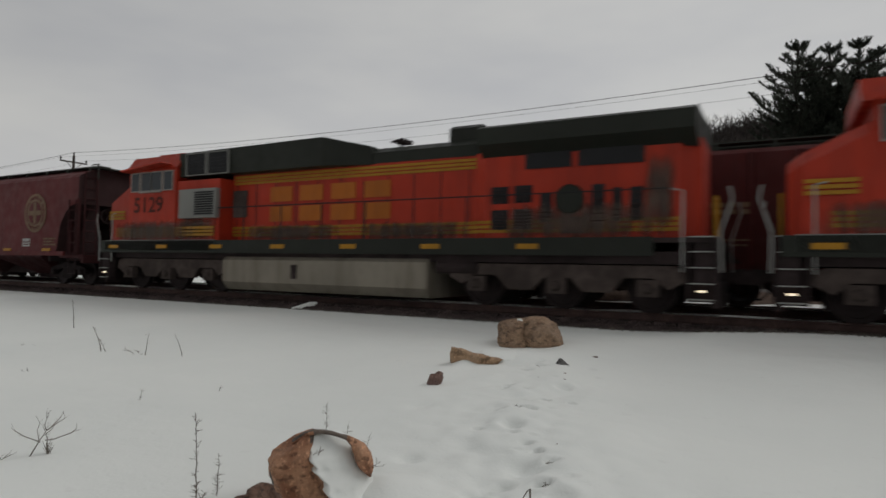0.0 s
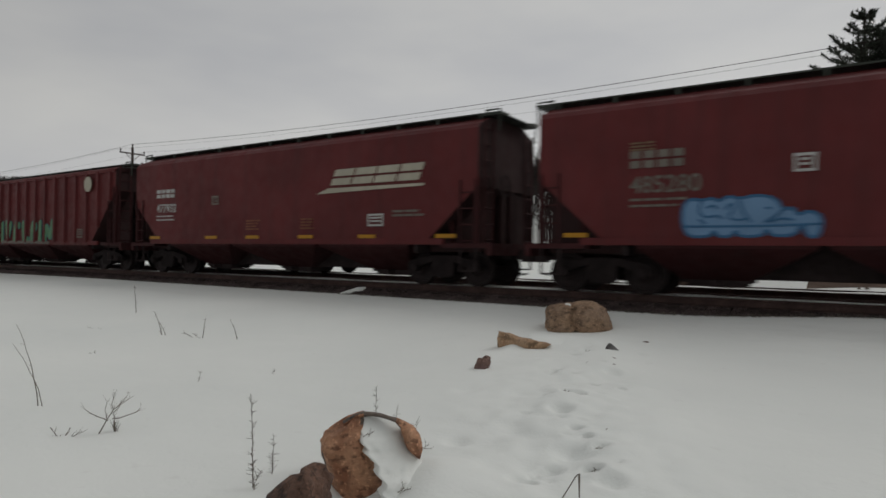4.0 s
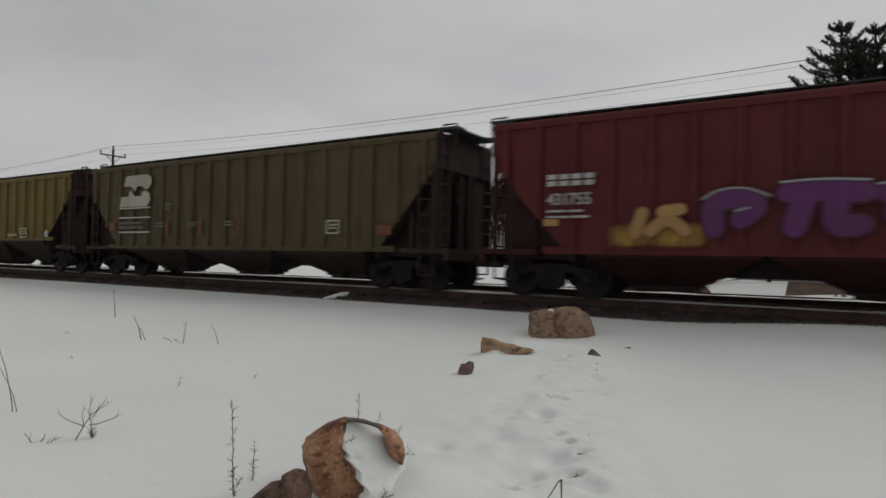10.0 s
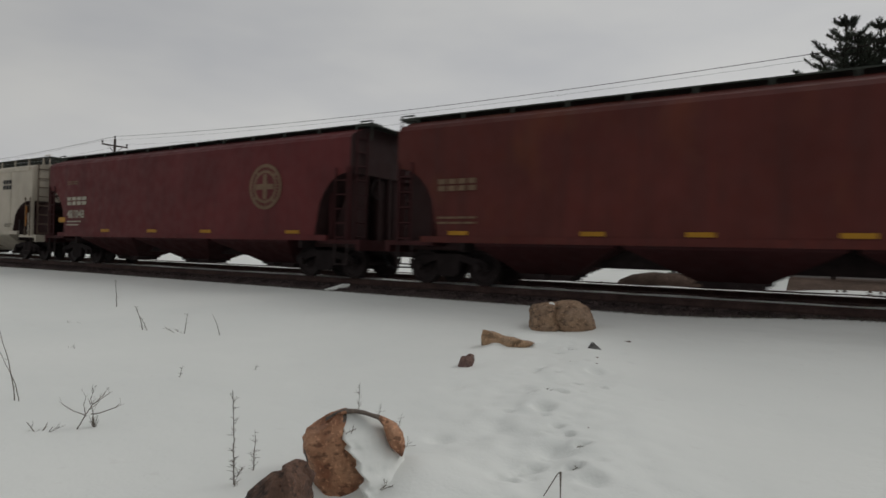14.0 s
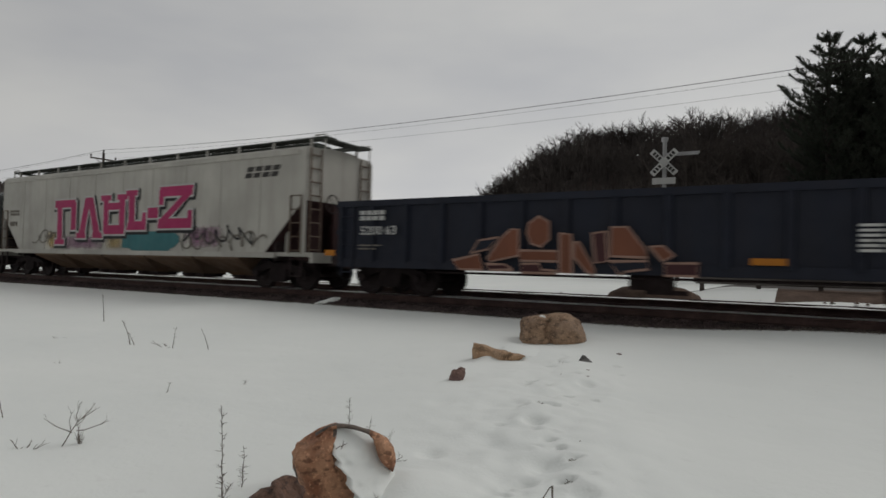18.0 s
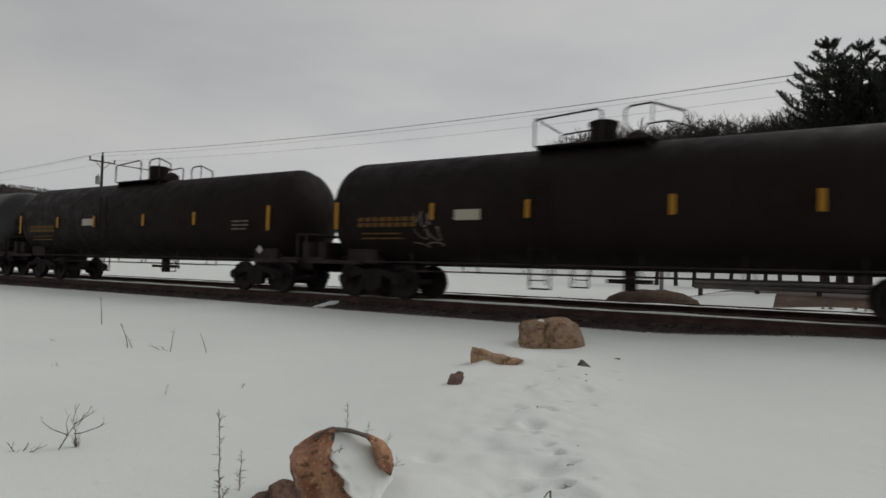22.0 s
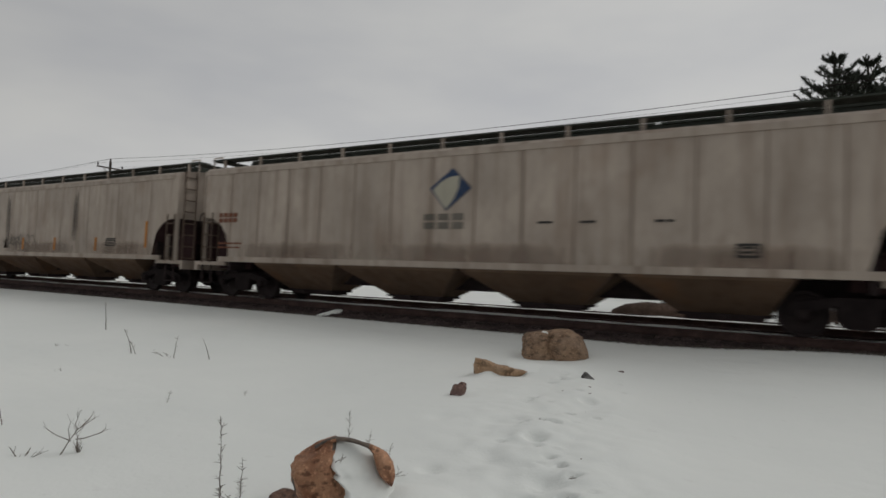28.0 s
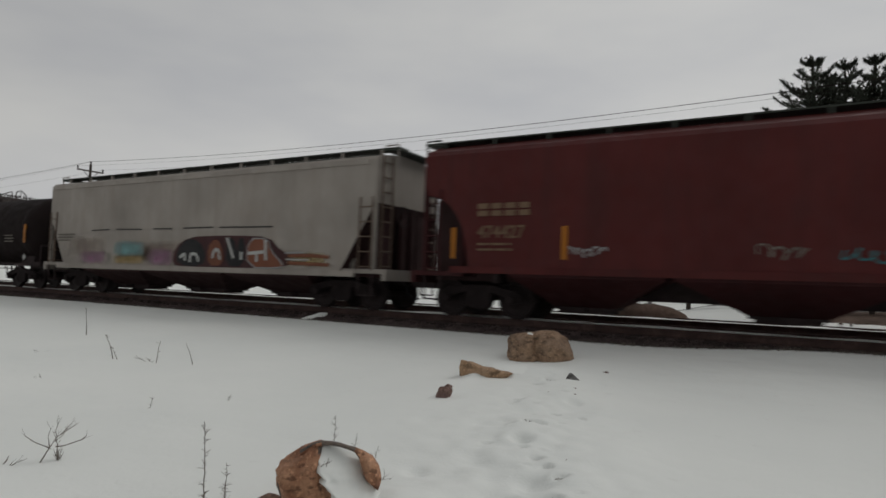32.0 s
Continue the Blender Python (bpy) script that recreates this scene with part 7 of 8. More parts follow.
# markings keep clear of the wagon ends: set each wagon's own offset
MARKS = ("round_emblem", "emblem_field", "emblem_cross", "ring_lettering", "emblem_block", "emblem_wedge", "mark_block", "name_block", "wagon_number", "lettering_line", "reflector_strip", "data_panel", "graffiti_line", "graffiti_stroke", "graffiti_stroke_outline", "graffiti_letter", "graffiti_edge", "graffiti_outline", "sprayed_cloud", "rust_stain", "dirt_stain", "orange_panel", "white_panel", "green_panel", "yellow_panel", "white_line", "oval_emblem", "diamond_emblem", "emblem_leaf", "red_bar", "emblem_ribbon", "spray_haze")
for car, dx in ((c2, 0.05), (c3, 0.15), (c4, 0.28), (c5, 0.38), (c6, 0.38), (c7, 0.38), (ca, 0.43), (bn, 0.52), (cp, 0.53), (o1, 0.36), (o2, 0.31), (h1, 0.50), (h2, 0.55), (h3, 0.47), (cai, 0.44), (know, 0.23), (w1, 0.12), (w2, 0.26), (w3, 0.34), (rh, 0.40), (pn, 0.18)):
    for ch in car.children:
        if ch.name.split(".")[0] in MARKS:
            ch.matrix_basis = Matrix.Translation((dx, 0, 0)) @ ch.matrix_basis

# ---- the far train, running the other way ----
FAR_END = -2.95 - V2 * 2.2          # the joint between its last two wagons at the start
far = []
for i, (a, b) in enumerate(((0.0, 14.6), (-17.7, 0.0), (-35.4, -17.7), (-53.1, -35.4), (-70.8, -53.1))):
    car = hopper("dark red rib-sided hopper wagon on the far track", b - a, RED4, BAYRED, hw=1.52, eave=4.0, bot=1.1, cut=2.4, cut_z=3.2, crown=4.2, board_z=4.4, ribs=15, group="hopper wagons of the far train")
    if i == 0:
        mark_set(car, -5.0, "289", YR, WHITEM, 1.9, 0.36)
    else:
        emblem(car, -1.6, 2.9, 0.55, YR, CREAM, RED4)
        mark_set(car, -6.6, "", YR, FADEM, 1.9)
        cloud(car, 1.3, 2.6, 0.9, 1.0, YR, FADEG, seed=70)
    place(car, FAR_END + a, FAR_END + b, Y2, V2)
    far.append(car)


# ---- land ----
def axis(lo, hi, dense_lo, dense_hi, step):
    """Grid lines: close together between dense_lo and dense_hi, ever wider beyond."""
    out = []
    q = dense_lo
    while q < dense_hi:
        out.append(q)
        q += step
    out.append(dense_hi)
    d, q = step, dense_hi
    while q < hi:
        d *= 1.16
        q += d
        out.append(min(q, hi))
    d, q = step, dense_lo
    while q > lo:
        d *= 1.16
        q -= d
        out.insert(0, max(q, lo))
    return out


# soft dents of an old trail: place, radius, depth
TRAIL = ((-2.70, 6.46, 0.09, 0.07), (-2.78, 7.68, 0.13, 0.05), (-2.39, 7.03, 0.10, 0.05), (-2.15, 6.76, 0.14, 0.06), (-2.12, 6.07, 0.06, 0.05), (-2.16, 5.44, 0.10, 0.05), (-2.05, 5.46, 0.07, 0.05), (-2.05, 4.98, 0.15, 0.07), (-1.76, 4.62, 0.07, 0.04), (-1.62, 4.48, 0.05, 0.05), (-1.45, 4.31, 0.08, 0.05), (-1.58, 4.16, 0.20, 0.06), (-1.37, 3.91, 0.08, 0.07), (-1.62, 3.82, 0.10, 0.05), (-1.70, 3.52, 0.12, 0.05), (-1.22, 3.80, 0.14, 0.06), (-2.22, 4.42, 0.28, 0.06), (-2.45, 3.95, 0.14, 0.035), (-2.17, 8.06, 0.09, 0.04), (-1.15, 3.45, 0.12, 0.05), (-1.45, 3.2, 0.16, 0.05), (-3.1, 5.2, 0.2, 0.03))


def snow_field(bm):
    xs, ys = axis(-1900, 1900, -6, 0.4, 0.035), axis(-1900, 1900, 2.4, 13.4, 0.035)
    rows = []
    rnd = random.Random(4)
    dents = list(TRAIL) + [(rnd.gauss(-2.0 - 0.34 * (q - 5.0), 0.26), q, rnd.uniform(0.025, 0.06), rnd.uniform(0.012, 0.035)) for q in [rnd.uniform(3.2, 8.4) for _ in range(46)]]
    for y in ys:
        row = []
        for x in xs:
            z = ground_z(x, y)
            if -6 < x < 0 and 2.5 < y < 9.5:
                for a, b, r, d in dents:
                    r, d = 0.62 * r, d * min(1.0, 0.06 / r)
                    k = (x - a) ** 2 + (y - b) ** 2
                    if k < 6 * r * r:
                        z -= 2.0 * d * math.exp(-(k / (r * r)) ** 1.7) - 0.22 * d * math.exp(-((math.sqrt(k) - 1.7 * r) / (0.5 * r)) ** 2)
            row.append(bm.verts.new((x, y, z)))
        rows.append(row)
    for a, b in zip(rows, rows[1:]):
        for i in range(len(xs) - 1):
            bm.faces.new((a[i], a[i + 1], b[i + 1], b[i]))


ground = thing("ground", snow_field, SNOW, "snow-covered ground with trodden dents and drifts", "snow", kind="structure", smooth=True)
ground.data.materials.append(LITTER)
for p in ground.data.polygons:
    c = p.center
    if min(ground.data.vertices[i].co.z for i in p.vertices) > 1.6 and c.y > 55 and not (c.x < -14 and c.z < 10 and noise.noise(Vector((c.x * 0.12, c.y * 0.12, 3.0))) > -0.05):
        p.material_index = 1

# track bed: ballast, rails, ties, snow between the rails
XA, XB = -720.0, 640.0


def bed(bm):
    xs = axis(XA, XB, -40, 8, 0.25)
    prof = [(12.7, -0.50), (12.85, -0.33), (13.15, -0.25), (13.5, -0.20), (14.0, -0.20), (14.59, -0.21), (15.2, -0.20), (15.8, -0.22), (16.7, -0.30), (17.7, -0.22), (18.2, -0.20), (18.86, -0.21), (19.5, -0.20), (20.0, -0.22), (20.5, -0.34), (20.9, -0.55)]
    rows = []
    for x in xs:
        rows.append([bm.verts.new((x, y + 0.10 * noise.noise(Vector((x * 1.1, y * 2, 2.0))) * (1 if y < 13.3 else 0.2), z + 0.025 * noise.noise(Vector((x * 3, y * 3, 0))))) for y, z in prof])
    for a, b in zip(rows, rows[1:]):
        for i in range(len(prof) - 1):
            bm.faces.new((a[i], b[i], b[i + 1], a[i + 1]))


thing("track_bed", bed, BALLAST, "dark gravel track bed with brown stones", "track bed", kind="structure")


def stones(bm):
    rnd = random.Random(12)
    for _ in range(5200):
        x = -32 + 36 * rnd.random() ** 0.8
        y = rnd.uniform(12.78, 13.7)
        z = -0.36 + 0.16 * min(1, max(0, (y - 12.78) / 0.5)) + 0.01
        r = rnd.uniform(0.02, 0.05)
        c = Vector((x, y, z))
        q = [bm.verts.new(c + Vector((rnd.uniform(0.6, 1.2) * r * a, rnd.uniform(0.6, 1.2) * r * b, rnd.uniform(0.5, 1) * r * d))) for a, b, d in ((1, 0, 0), (0, 1, 0), (-1, 0, 0), (0, -1, 0), (0, 0, 1))]
        for i in range(4):
            bm.faces.new((q[i], q[(i + 1) % 4], q[4]))


thing("ballast_stones", stones, BALLAST, "loose brown ballast stones along the track", "ballast", kind="stuff")


def grass_fringe(bm):
    rnd = random.Random(5)
    for _ in range(9000):
        x = -45 + 52 * rnd.random()
        y = 12.62 + abs(rnd.gauss(0, 0.16))
        z = ground_z(x, min(y, 12.8)) - 0.02
        hgt = rnd.uniform(0.03, 0.11)
        a = rnd.uniform(0, 6.28)
        d = Vector((math.cos(a), math.sin(a), 0)) * 0.008
        tip = Vector((x, y, z)) + Vector((rnd.uniform(-0.06, 0.06), rnd.uniform(-0.06, 0.06), hgt))
        v = [bm.verts.new(Vector((x, y, z)) + d), bm.verts.new(Vector((x, y, z)) - d), bm.verts.new(tip)]
        bm.faces.new(v)


thing("dead_grass", grass_fringe, DEADGRASS, "dead brown grass fringe beside the ballast", "grass", kind="stuff")


def rail_build(bm):
    prism(bm, [(-0.075, -0.186), (-0.075, -0.172), (-0.012, -0.15), (-0.01, -0.05), (-0.036, -0.04), (-0.036, -0.008), (-0.028, 0), (0.028, 0), (0.036, -0.008), (0.036, -0.04), (0.01, -0.05), (0.012, -0.15), (0.075, -0.172), (0.075, -0.186)], XA, XB)


def tie_build(bm):
    bx(bm, -0.115, 0.115, -1.3, 1.3, -0.17, 0.0)


for yc, nm in ((Y1, "near"), (Y2, "far")):
    tr = tagged(new("railway_track"), "%s railway track with rusty rails on dark ties" % nm, "railway track", "the two tracks", "structure")
    tr.location = (0, yc, 0)
    for s in (-0.753, 0.753):
        part("rail", "rail", RAIL, tr, rail_build, (0, s, 0))
    if nm == "near":
        for i in range(80):
            part("tie", "tie", TIE, tr, tie_build, (-33 + i * 0.5, 0, -0.172 + 0.004 * math.sin(i * 1.7)))
    part("distant_ties", ("ties", nm), TIE, tr, lambda bm: [bx(bm, q - 0.115, q + 0.115, -1.3, 1.3, -0.342, -0.174) for q in [k * 0.5 for k in range(-300, 200)] if nm == "far" or q < -33.2 or q > 7.2])["kind"] = "stuff"

    def between(bm, yc=yc):
        rows = []
        for i in range(560):
            x = -60 + i * 0.14
            w = 0.46 + 0.14 * noise.noise(Vector((x * 0.5, yc, 0))) + 0.08 * noise.noise(Vector((x * 2.5, yc, 3)))
            t = 0.055 + 0.03 * noise.noise(Vector((x * 0.9, yc, 7)))
            rows.append([bm.verts.new((x, y, z)) for y, z in ((-w, -0.21), (-w * 0.85, -0.09 + t * 0.8), (0, -0.062 + t), (w * 0.85, -0.075 + t * 0.9), (w, -0.21))])
        for a, b in zip(rows, rows[1:]):
            for j in range(4):
                bm.faces.new((a[j], b[j], b[j + 1], a[j + 1]))
    thing("snow_between_rails", between, SNOW, "snow lying between the rails", "snow", kind="stuff", at=(0, yc, 0), smooth=True)


# a gap of snow in the grass fringe
def drift(bm):
    rows = []
    for i in range(25):
        f = i / 24
        w = (0.03 + 0.05 * math.sin(math.pi * f)) * (1 + 0.4 * noise.noise(Vector((f * 9, 1, 0))))
        x, y = 0.42 * f - 0.2, 0.60 * f - 0.24 + 0.03 * noise.noise(Vector((f * 6, 4, 0)))
        z = 0.16 * min(1.0, f * 1.4)
        rows.append([bm.verts.new((x, y + q * w, z + h)) for q, h in ((-1, -0.05), (-0.6, 0.05), (0, 0.075), (0.6, 0.05), (1, -0.05))])
    for a, b in zip(rows, rows[1:]):
        for k in range(4):
            bm.faces.new((a[k], b[k], b[k + 1], a[k + 1]))


thing("snow_drift", drift, SNOW, "small snow drift lying over the ballast edge", "snow", at=(-11.6, 12.95, -0.36), smooth=True)


# ---- rocks ----
def boulder(seed, sx, sy, sz, rough=0.25, cleft=0.0, sub=4, power=0.75):
    def build(bm):
        bmesh.ops.create_icosphere(bm, subdivisions=sub, radius=1.0)
        for v in bm.verts:
            p = v.co.copy()
            d = 1 + rough * noise.noise(p * 1.3 + Vector((seed, 0, 0))) + rough * 0.4 * noise.noise(p * 3.3 + Vector((0, seed, 0))) + rough * 0.22 * noise.noise(p * 9 + Vector((0, 0, seed)))
            p = Vector((abs(p.x) ** power * (1 if p.x > 0 else -1), abs(p.y) ** 0.8 * (1 if p.y > 0 else -1), abs(p.z) ** power * (1 if p.z > 0 else -1))) * d
            if cleft:
                # a deep split down the face, and a crack that forks from it
                bend = p.x + 0.10 + 0.10 * p.z + 0.05 * math.sin(p.z * 6)
                g = math.exp(-(bend / 0.06) ** 2)
                fork = math.exp(-((p.x - 0.10 - 0.45 * (p.z - 0.35)) / 0.05) ** 2) * (1 if 0.1 < p.z < 0.75 else 0.2)
                if p.y < 0.3:
                    p.y += 1.1 * cleft * g + 0.4 * cleft * fork
                p.z -= (0.30 * cleft * math.exp(-(bend / 0.10) ** 2)) * (1 if p.z > 0 else 0)
                p.z += 0.03 * math.exp(-((p.x - 0.45) / 0.35) ** 2) if p.z > 0 else 0
            v.co = (p.x * sx, p.y * sy, p.z * sz)
    return build


RK = "rocks on the snowy bank"
thing("boulder", boulder(3, 0.575, 0.46, 0.36, 0.15, 0.22, 5, 0.80), ROCKA, "large tan boulder split by a cleft, half in snow", "boulder", RK, at=pose(-3.88, 10.2, -0.31, 0, 0, 20), smooth=True)
thing("snow_patch", boulder(9, 0.06, 0.06, 0.05, 0.3, 0, 2), SNOW, "lump of snow caught in the boulder's cleft", "snow", at=(-3.97, 9.95, -0.02), smooth=True)
thing("snow_on_stone", boulder(15, 0.42, 0.40, 0.10, 0.15, 0, 4, 1.0), SNOW, "cap of snow on the flat stone", "snow", at=pose(-3.48, 8.1, -0.40, 0, 5, 14), smooth=True)
thing("stone", boulder(22, 0.080, 0.08, 0.14, 0.30, 0, 4, 0.8), ROCKD, "small red-brown stone in the snow", "stone", RK, at=pose(-3.50, 6.16, -0.46, 8, 24, 20), smooth=True)
thing("stone", lambda bm: loft(bm, [[(0.115 * k * a + dx, 0.08 * k * b, z) for a, b in ((-1, -0.7), (-0.2, -1), (1, -0.6), (0.8, 0.8), (-0.6, 0.9))] for k, dx, z in ((1.05, 0, -0.12), (1.0, 0, 0.0), (0.55, -0.035, 0.09), (0.12, -0.05, 0.15))]), ROCKG, "small grey wedge of stone in the snow", "stone", RK, at=pose(-2.53, 8.00, -0.47, 0, 0, 20) @ Matrix.Diagonal((1.25, 1.25, 1.1, 1)))
thing("pebble", boulder(27, 0.05, 0.05, 0.03, 0.4, 0, 2), ROCKC, "small dark pebble on the snow", "stone", RK, at=(-2.58, 8.85, -0.43), smooth=True)
thing("pebble", boulder(29, 0.05, 0.04, 0.03, 0.4, 0, 2), ROCKC, "small dark pebble on the snow", "stone", RK, at=(-2.42, 9.1, -0.42), smooth=True)
thing("pebble", boulder(28, 0.022, 0.02, 0.016, 0.4, 0, 2), ROCKC, "small dark pebble on the snow", "stone", RK, at=(-1.45, 4.2, -0.62), smooth=True)
for x, y in ((-2.36, 7.42), (-2.22, 7.02), (-2.05, 6.3), (-1.55, 4.72), (-2.5, 6.9)):
    thing("pebble", boulder(x * 7, 0.03, 0.03, 0.02, 0.5, 0, 2), ROCKC, "small dark pebble in a dent of the snow", "stone", RK, at=(x, y, ground_z(x, y) - 0.02), smooth=True)
U, W = Vector((0.79, 0.61, 0)), Vector((0.61, -0.79, 0))          # along and towards the viewer at the near rocks


def pillow(bm, outline, depth, back, seed, n=44, m=14, amp=0.06):
    """A stone of the given (u, z) outline, swollen towards the viewer and away."""
    pts = [Vector(q) for q in outline]
    per = [0.0]
    for a, c in zip(pts, pts[1:] + pts[:1]):
        per.append(per[-1] + (c - a).length)
    rim = []
    for i in range(n):
        s = per[-1] * i / n
        k = max(q for q in range(len(pts)) if per[q] <= s)
        f = (s - per[k]) / (per[k + 1] - per[k])
        rim.append(pts[k].lerp(pts[(k + 1) % len(pts)], f))
    mid = sum(rim, Vector((0, 0))) / n
    rings = []
    for j in range(-m, m + 1):
        a = j / m * math.pi / 2
        k = math.cos(a) ** 0.55
        row = []
        for q in rim:
            p = mid + (q - mid) * max(k, 0.01)
            w = math.sin(a) * (depth if a > 0 else back)
            p3 = Vector((p.x, w, p.y))
            p3 += p3.normalized() * amp * (noise.noise(p3 * 5 + Vector((seed, 0, 0))) + 0.5 * noise.noise(p3 * 13) + 0.25 * noise.noise(p3 * 30))
            row.append(U * p3.x + W * p3.y + Vector((0, 0, p3.z)))
        rings.append(row)
    loft(bm, rings)


def split_boulder(bm):
    """A blocky half with a thin rim that bends over a hollow and swells to a drop-shaped end."""
    pillow(bm, [(-0.492, 0.09), (-0.480, 0.152), (-0.415, 0.182), (-0.34, 0.226), (-0.28, 0.270), (-0.225, 0.286), (-0.205, 0.20), (-0.17, 0.06), (-0.08, -0.09), (-0.06, -0.25), (-0.09, -0.42), (-0.30, -0.52), (-0.42, -0.16)], 0.22, 0.22, 3, 64, 18, 0.036)
    rim = [(-0.34, 0.205, 0.018), (-0.27, 0.252, 0.018), (-0.215, 0.270, 0.014), (-0.16, 0.272, 0.011), (-0.105, 0.266, 0.012), (-0.055, 0.252, 0.010), (-0.01, 0.240, 0.013), (0.030, 0.214, 0.026), (0.066, 0.172, 0.044), (0.092, 0.122, 0.054), (0.112, 0.076, 0.050), (0.128, 0.036, 0.032), (0.142, 0.0, 0.008)]
    rows = []
    for i, (u, z, r) in enumerate(rim):
        row = []
        a0, a1 = Vector(rim[max(i - 1, 0)][:2]), Vector(rim[min(i + 1, len(rim) - 1)][:2])
        side = (a1 - a0).normalized()
        side = Vector((-side.y, side.x))
        for k in range(16):
            a = 2 * math.pi * k / 16
            g = 1 + 0.30 * noise.noise(Vector((u * 16, z * 16, 2 * math.cos(a))))
            q = side * (r * g * math.cos(a))
            row.append(U * (u + q.x) + W * (0.05 + 0.06 * min(1.0, i / 6) + g * math.sin(a) * (0.015 + r * 1.2)) + Vector((0, 0, z + q.y)))
        rows.append(row)
    loft(bm, rows)
    # weathered grey crust on the rim and round the block's outer edge
    for f in bm.faces:
        f.normal_update()
        c, n = f.calc_center_median(), f.normal
        u = c.dot(U)
        ragged = 0.22 * noise.noise(c * 14)
        if (u > -0.235 and c.z > 0.215 and u < 0.0 + 0.1 * ragged) or (u < -0.2 and n.dot(W) < 0.30 + ragged and c.dot(W) < 0.09 and c.z > -0.2 and (n.z > 0.1 or n.dot(U) < -0.3)):
            f.material_index = 1


def follow(stops, q):
    """The value at q along (place, value) stops that fall in place."""
    for (a, va), (b, vb) in zip(stops, stops[1:]):
        if q >= b:
            return va + (vb - va) * (a - q) / (a - b)
    return stops[-1][1]


def hollow_snow(bm):
    """Snow that lies in the hollow, laps over the block's broken edge and runs down into the drift."""
    n, m = 44, 60
    rows = []
    for j in range(m + 1):
        f = j / m
        z = 0.258 - 0.60 * f
        left = follow(((0.26, -0.235), (0.204, -0.262), (0.08, -0.222), (0.03, -0.168), (-0.09, -0.100), (-0.2, -0.098), (-0.36, -0.13)), z)
        left += 0.030 * noise.noise(Vector((f * 13, 3, 2))) + 0.012 * noise.noise(Vector((f * 30, 5, 2))) + 0.005 * noise.noise(Vector((f * 70, 7, 2)))
        right = follow(((0.26, -0.10), (0.24, -0.03), (0.17, 0.04), (0.097, 0.07), (0.0, 0.155), (-0.1, 0.20), (-0.36, 0.24)), z)
        row = []
        for i in range(n + 1):
            g = i / n
            u = left + (right - left) * g
            w = 0.05 + 0.17 * (1 - g) ** 0.8 * min(1, f * 5) + 0.30 * f ** 1.5
            w += 0.020 * noise.noise(Vector((u * 7, z * 7, 1))) + 0.010 * noise.noise(Vector((u * 23, z * 23, 4)))
            w -= 0.10 * max(0.0, 1 - 7 * g) ** 2 + (0.05 if f < 0.4 else 0.05 + 0.6 * (f - 0.4)) * max(0.0, 1 - 2.2 * (1 - g)) ** 2
            zz = z - 0.26 * g ** 3 * max(0.0, f - 0.38) / 0.58
            row.append(bm.verts.new(U * u + W * w + Vector((0, 0, zz))))
        rows.append(row)
    for a, b in zip(rows, rows[1:]):
        for i in range(n):
            bm.faces.new((a[i], a[i + 1], b[i + 1], b[i]))


def dark_rock(bm):
    pillow(bm, [(-0.80, -0.40), (-0.72, -0.28), (-0.64, -0.20), (-0.60, -0.215), (-0.56, -0.15), (-0.48, -0.12), (-0.42, -0.16), (-0.38, -0.30), (-0.40, -0.55), (-0.80, -0.60)], 0.2, 0.12, 9, amp=0.09)


thing("flat_stone", lambda bm: pillow(bm, [(-0.38, 0.06), (-0.36, 0.14), (-0.24, 0.13), (-0.05, 0.075), (0.22, 0.04), (0.40, 0.015), (0.30, -0.05), (0.16, -0.12), (0.05, -0.17), (-0.08, -0.15), (-0.16, -0.09), (-0.36, -0.06)], 0.10, 0.24, 5, amp=0.05), ROCKE, "flat tan-brown stone lying in the snow", "stone", RK, at=pose(-3.62, 7.52, -0.36, 0, 0, -12) @ Matrix.Diagonal((0.92, 0.92, 1.15, 1)), smooth=True)
near_boulder = thing("boulder", split_boulder, ROCKB, "red-brown granite boulder with a thin rim over a snowy hollow", "boulder", RK, at=(-2.43, 3.18, -0.447), smooth=True)
near_boulder.data.materials.append(CRUST)
thing("snow_in_hollow", hollow_snow, SNOW, "snow filling the hollow of the red-brown boulder", "snow", at=(-2.43, 3.18, -0.447), smooth=True)
thing("boulder", dark_rock, ROCKC, "jagged dark brown rock against the boulder", "boulder", RK, at=Matrix.Translation((-2.13, 2.72, -0.215)) @ Matrix.Diagonal((0.86, 0.86, 0.86, 1)), smooth=True)


# ---- dry weeds ----
def bush(seed, arms, r):
    """A broken dry plant: forked arms sprawl from one root. Each arm: way, rise, length."""
    rnd = random.Random(seed)

    def build(bm):
        def grow(p, d, ln, rad, lev):
            pts, q = [p], p
            for _ in range(5):
                d = (d + Vector((rnd.gauss(0, 0.13), rnd.gauss(0, 0.13), rnd.gauss(0.02, 0.10)))).normalized()
                q = q + d * ln / 5
                pts.append(q)
            for i, (a, c) in enumerate(zip(pts, pts[1:])):
                rod(bm, a, c, rad * (1 - 0.14 * i), 4, rad * (0.86 - 0.14 * i))
            if lev:
                for i in (2, 3, 4, 5)[:2 + lev]:
                    e = (d + Vector((rnd.gauss(0, 0.6), rnd.gauss(0, 0.5), rnd.gauss(0.3, 0.35)))).normalized()
                    grow(pts[i], e, ln * rnd.uniform(0.25, 0.5), rad * 0.55, lev - 1)
        for way, rise, ln in arms:
            a = radians(way)
            grow(Vector((rnd.uniform(-0.03, 0.03), rnd.uniform(-0.03, 0.03), -0.03)), Vector((math.cos(a), math.sin(a), rise)).normalized(), ln, r, 2 if ln > 0.2 else 1)
    return build


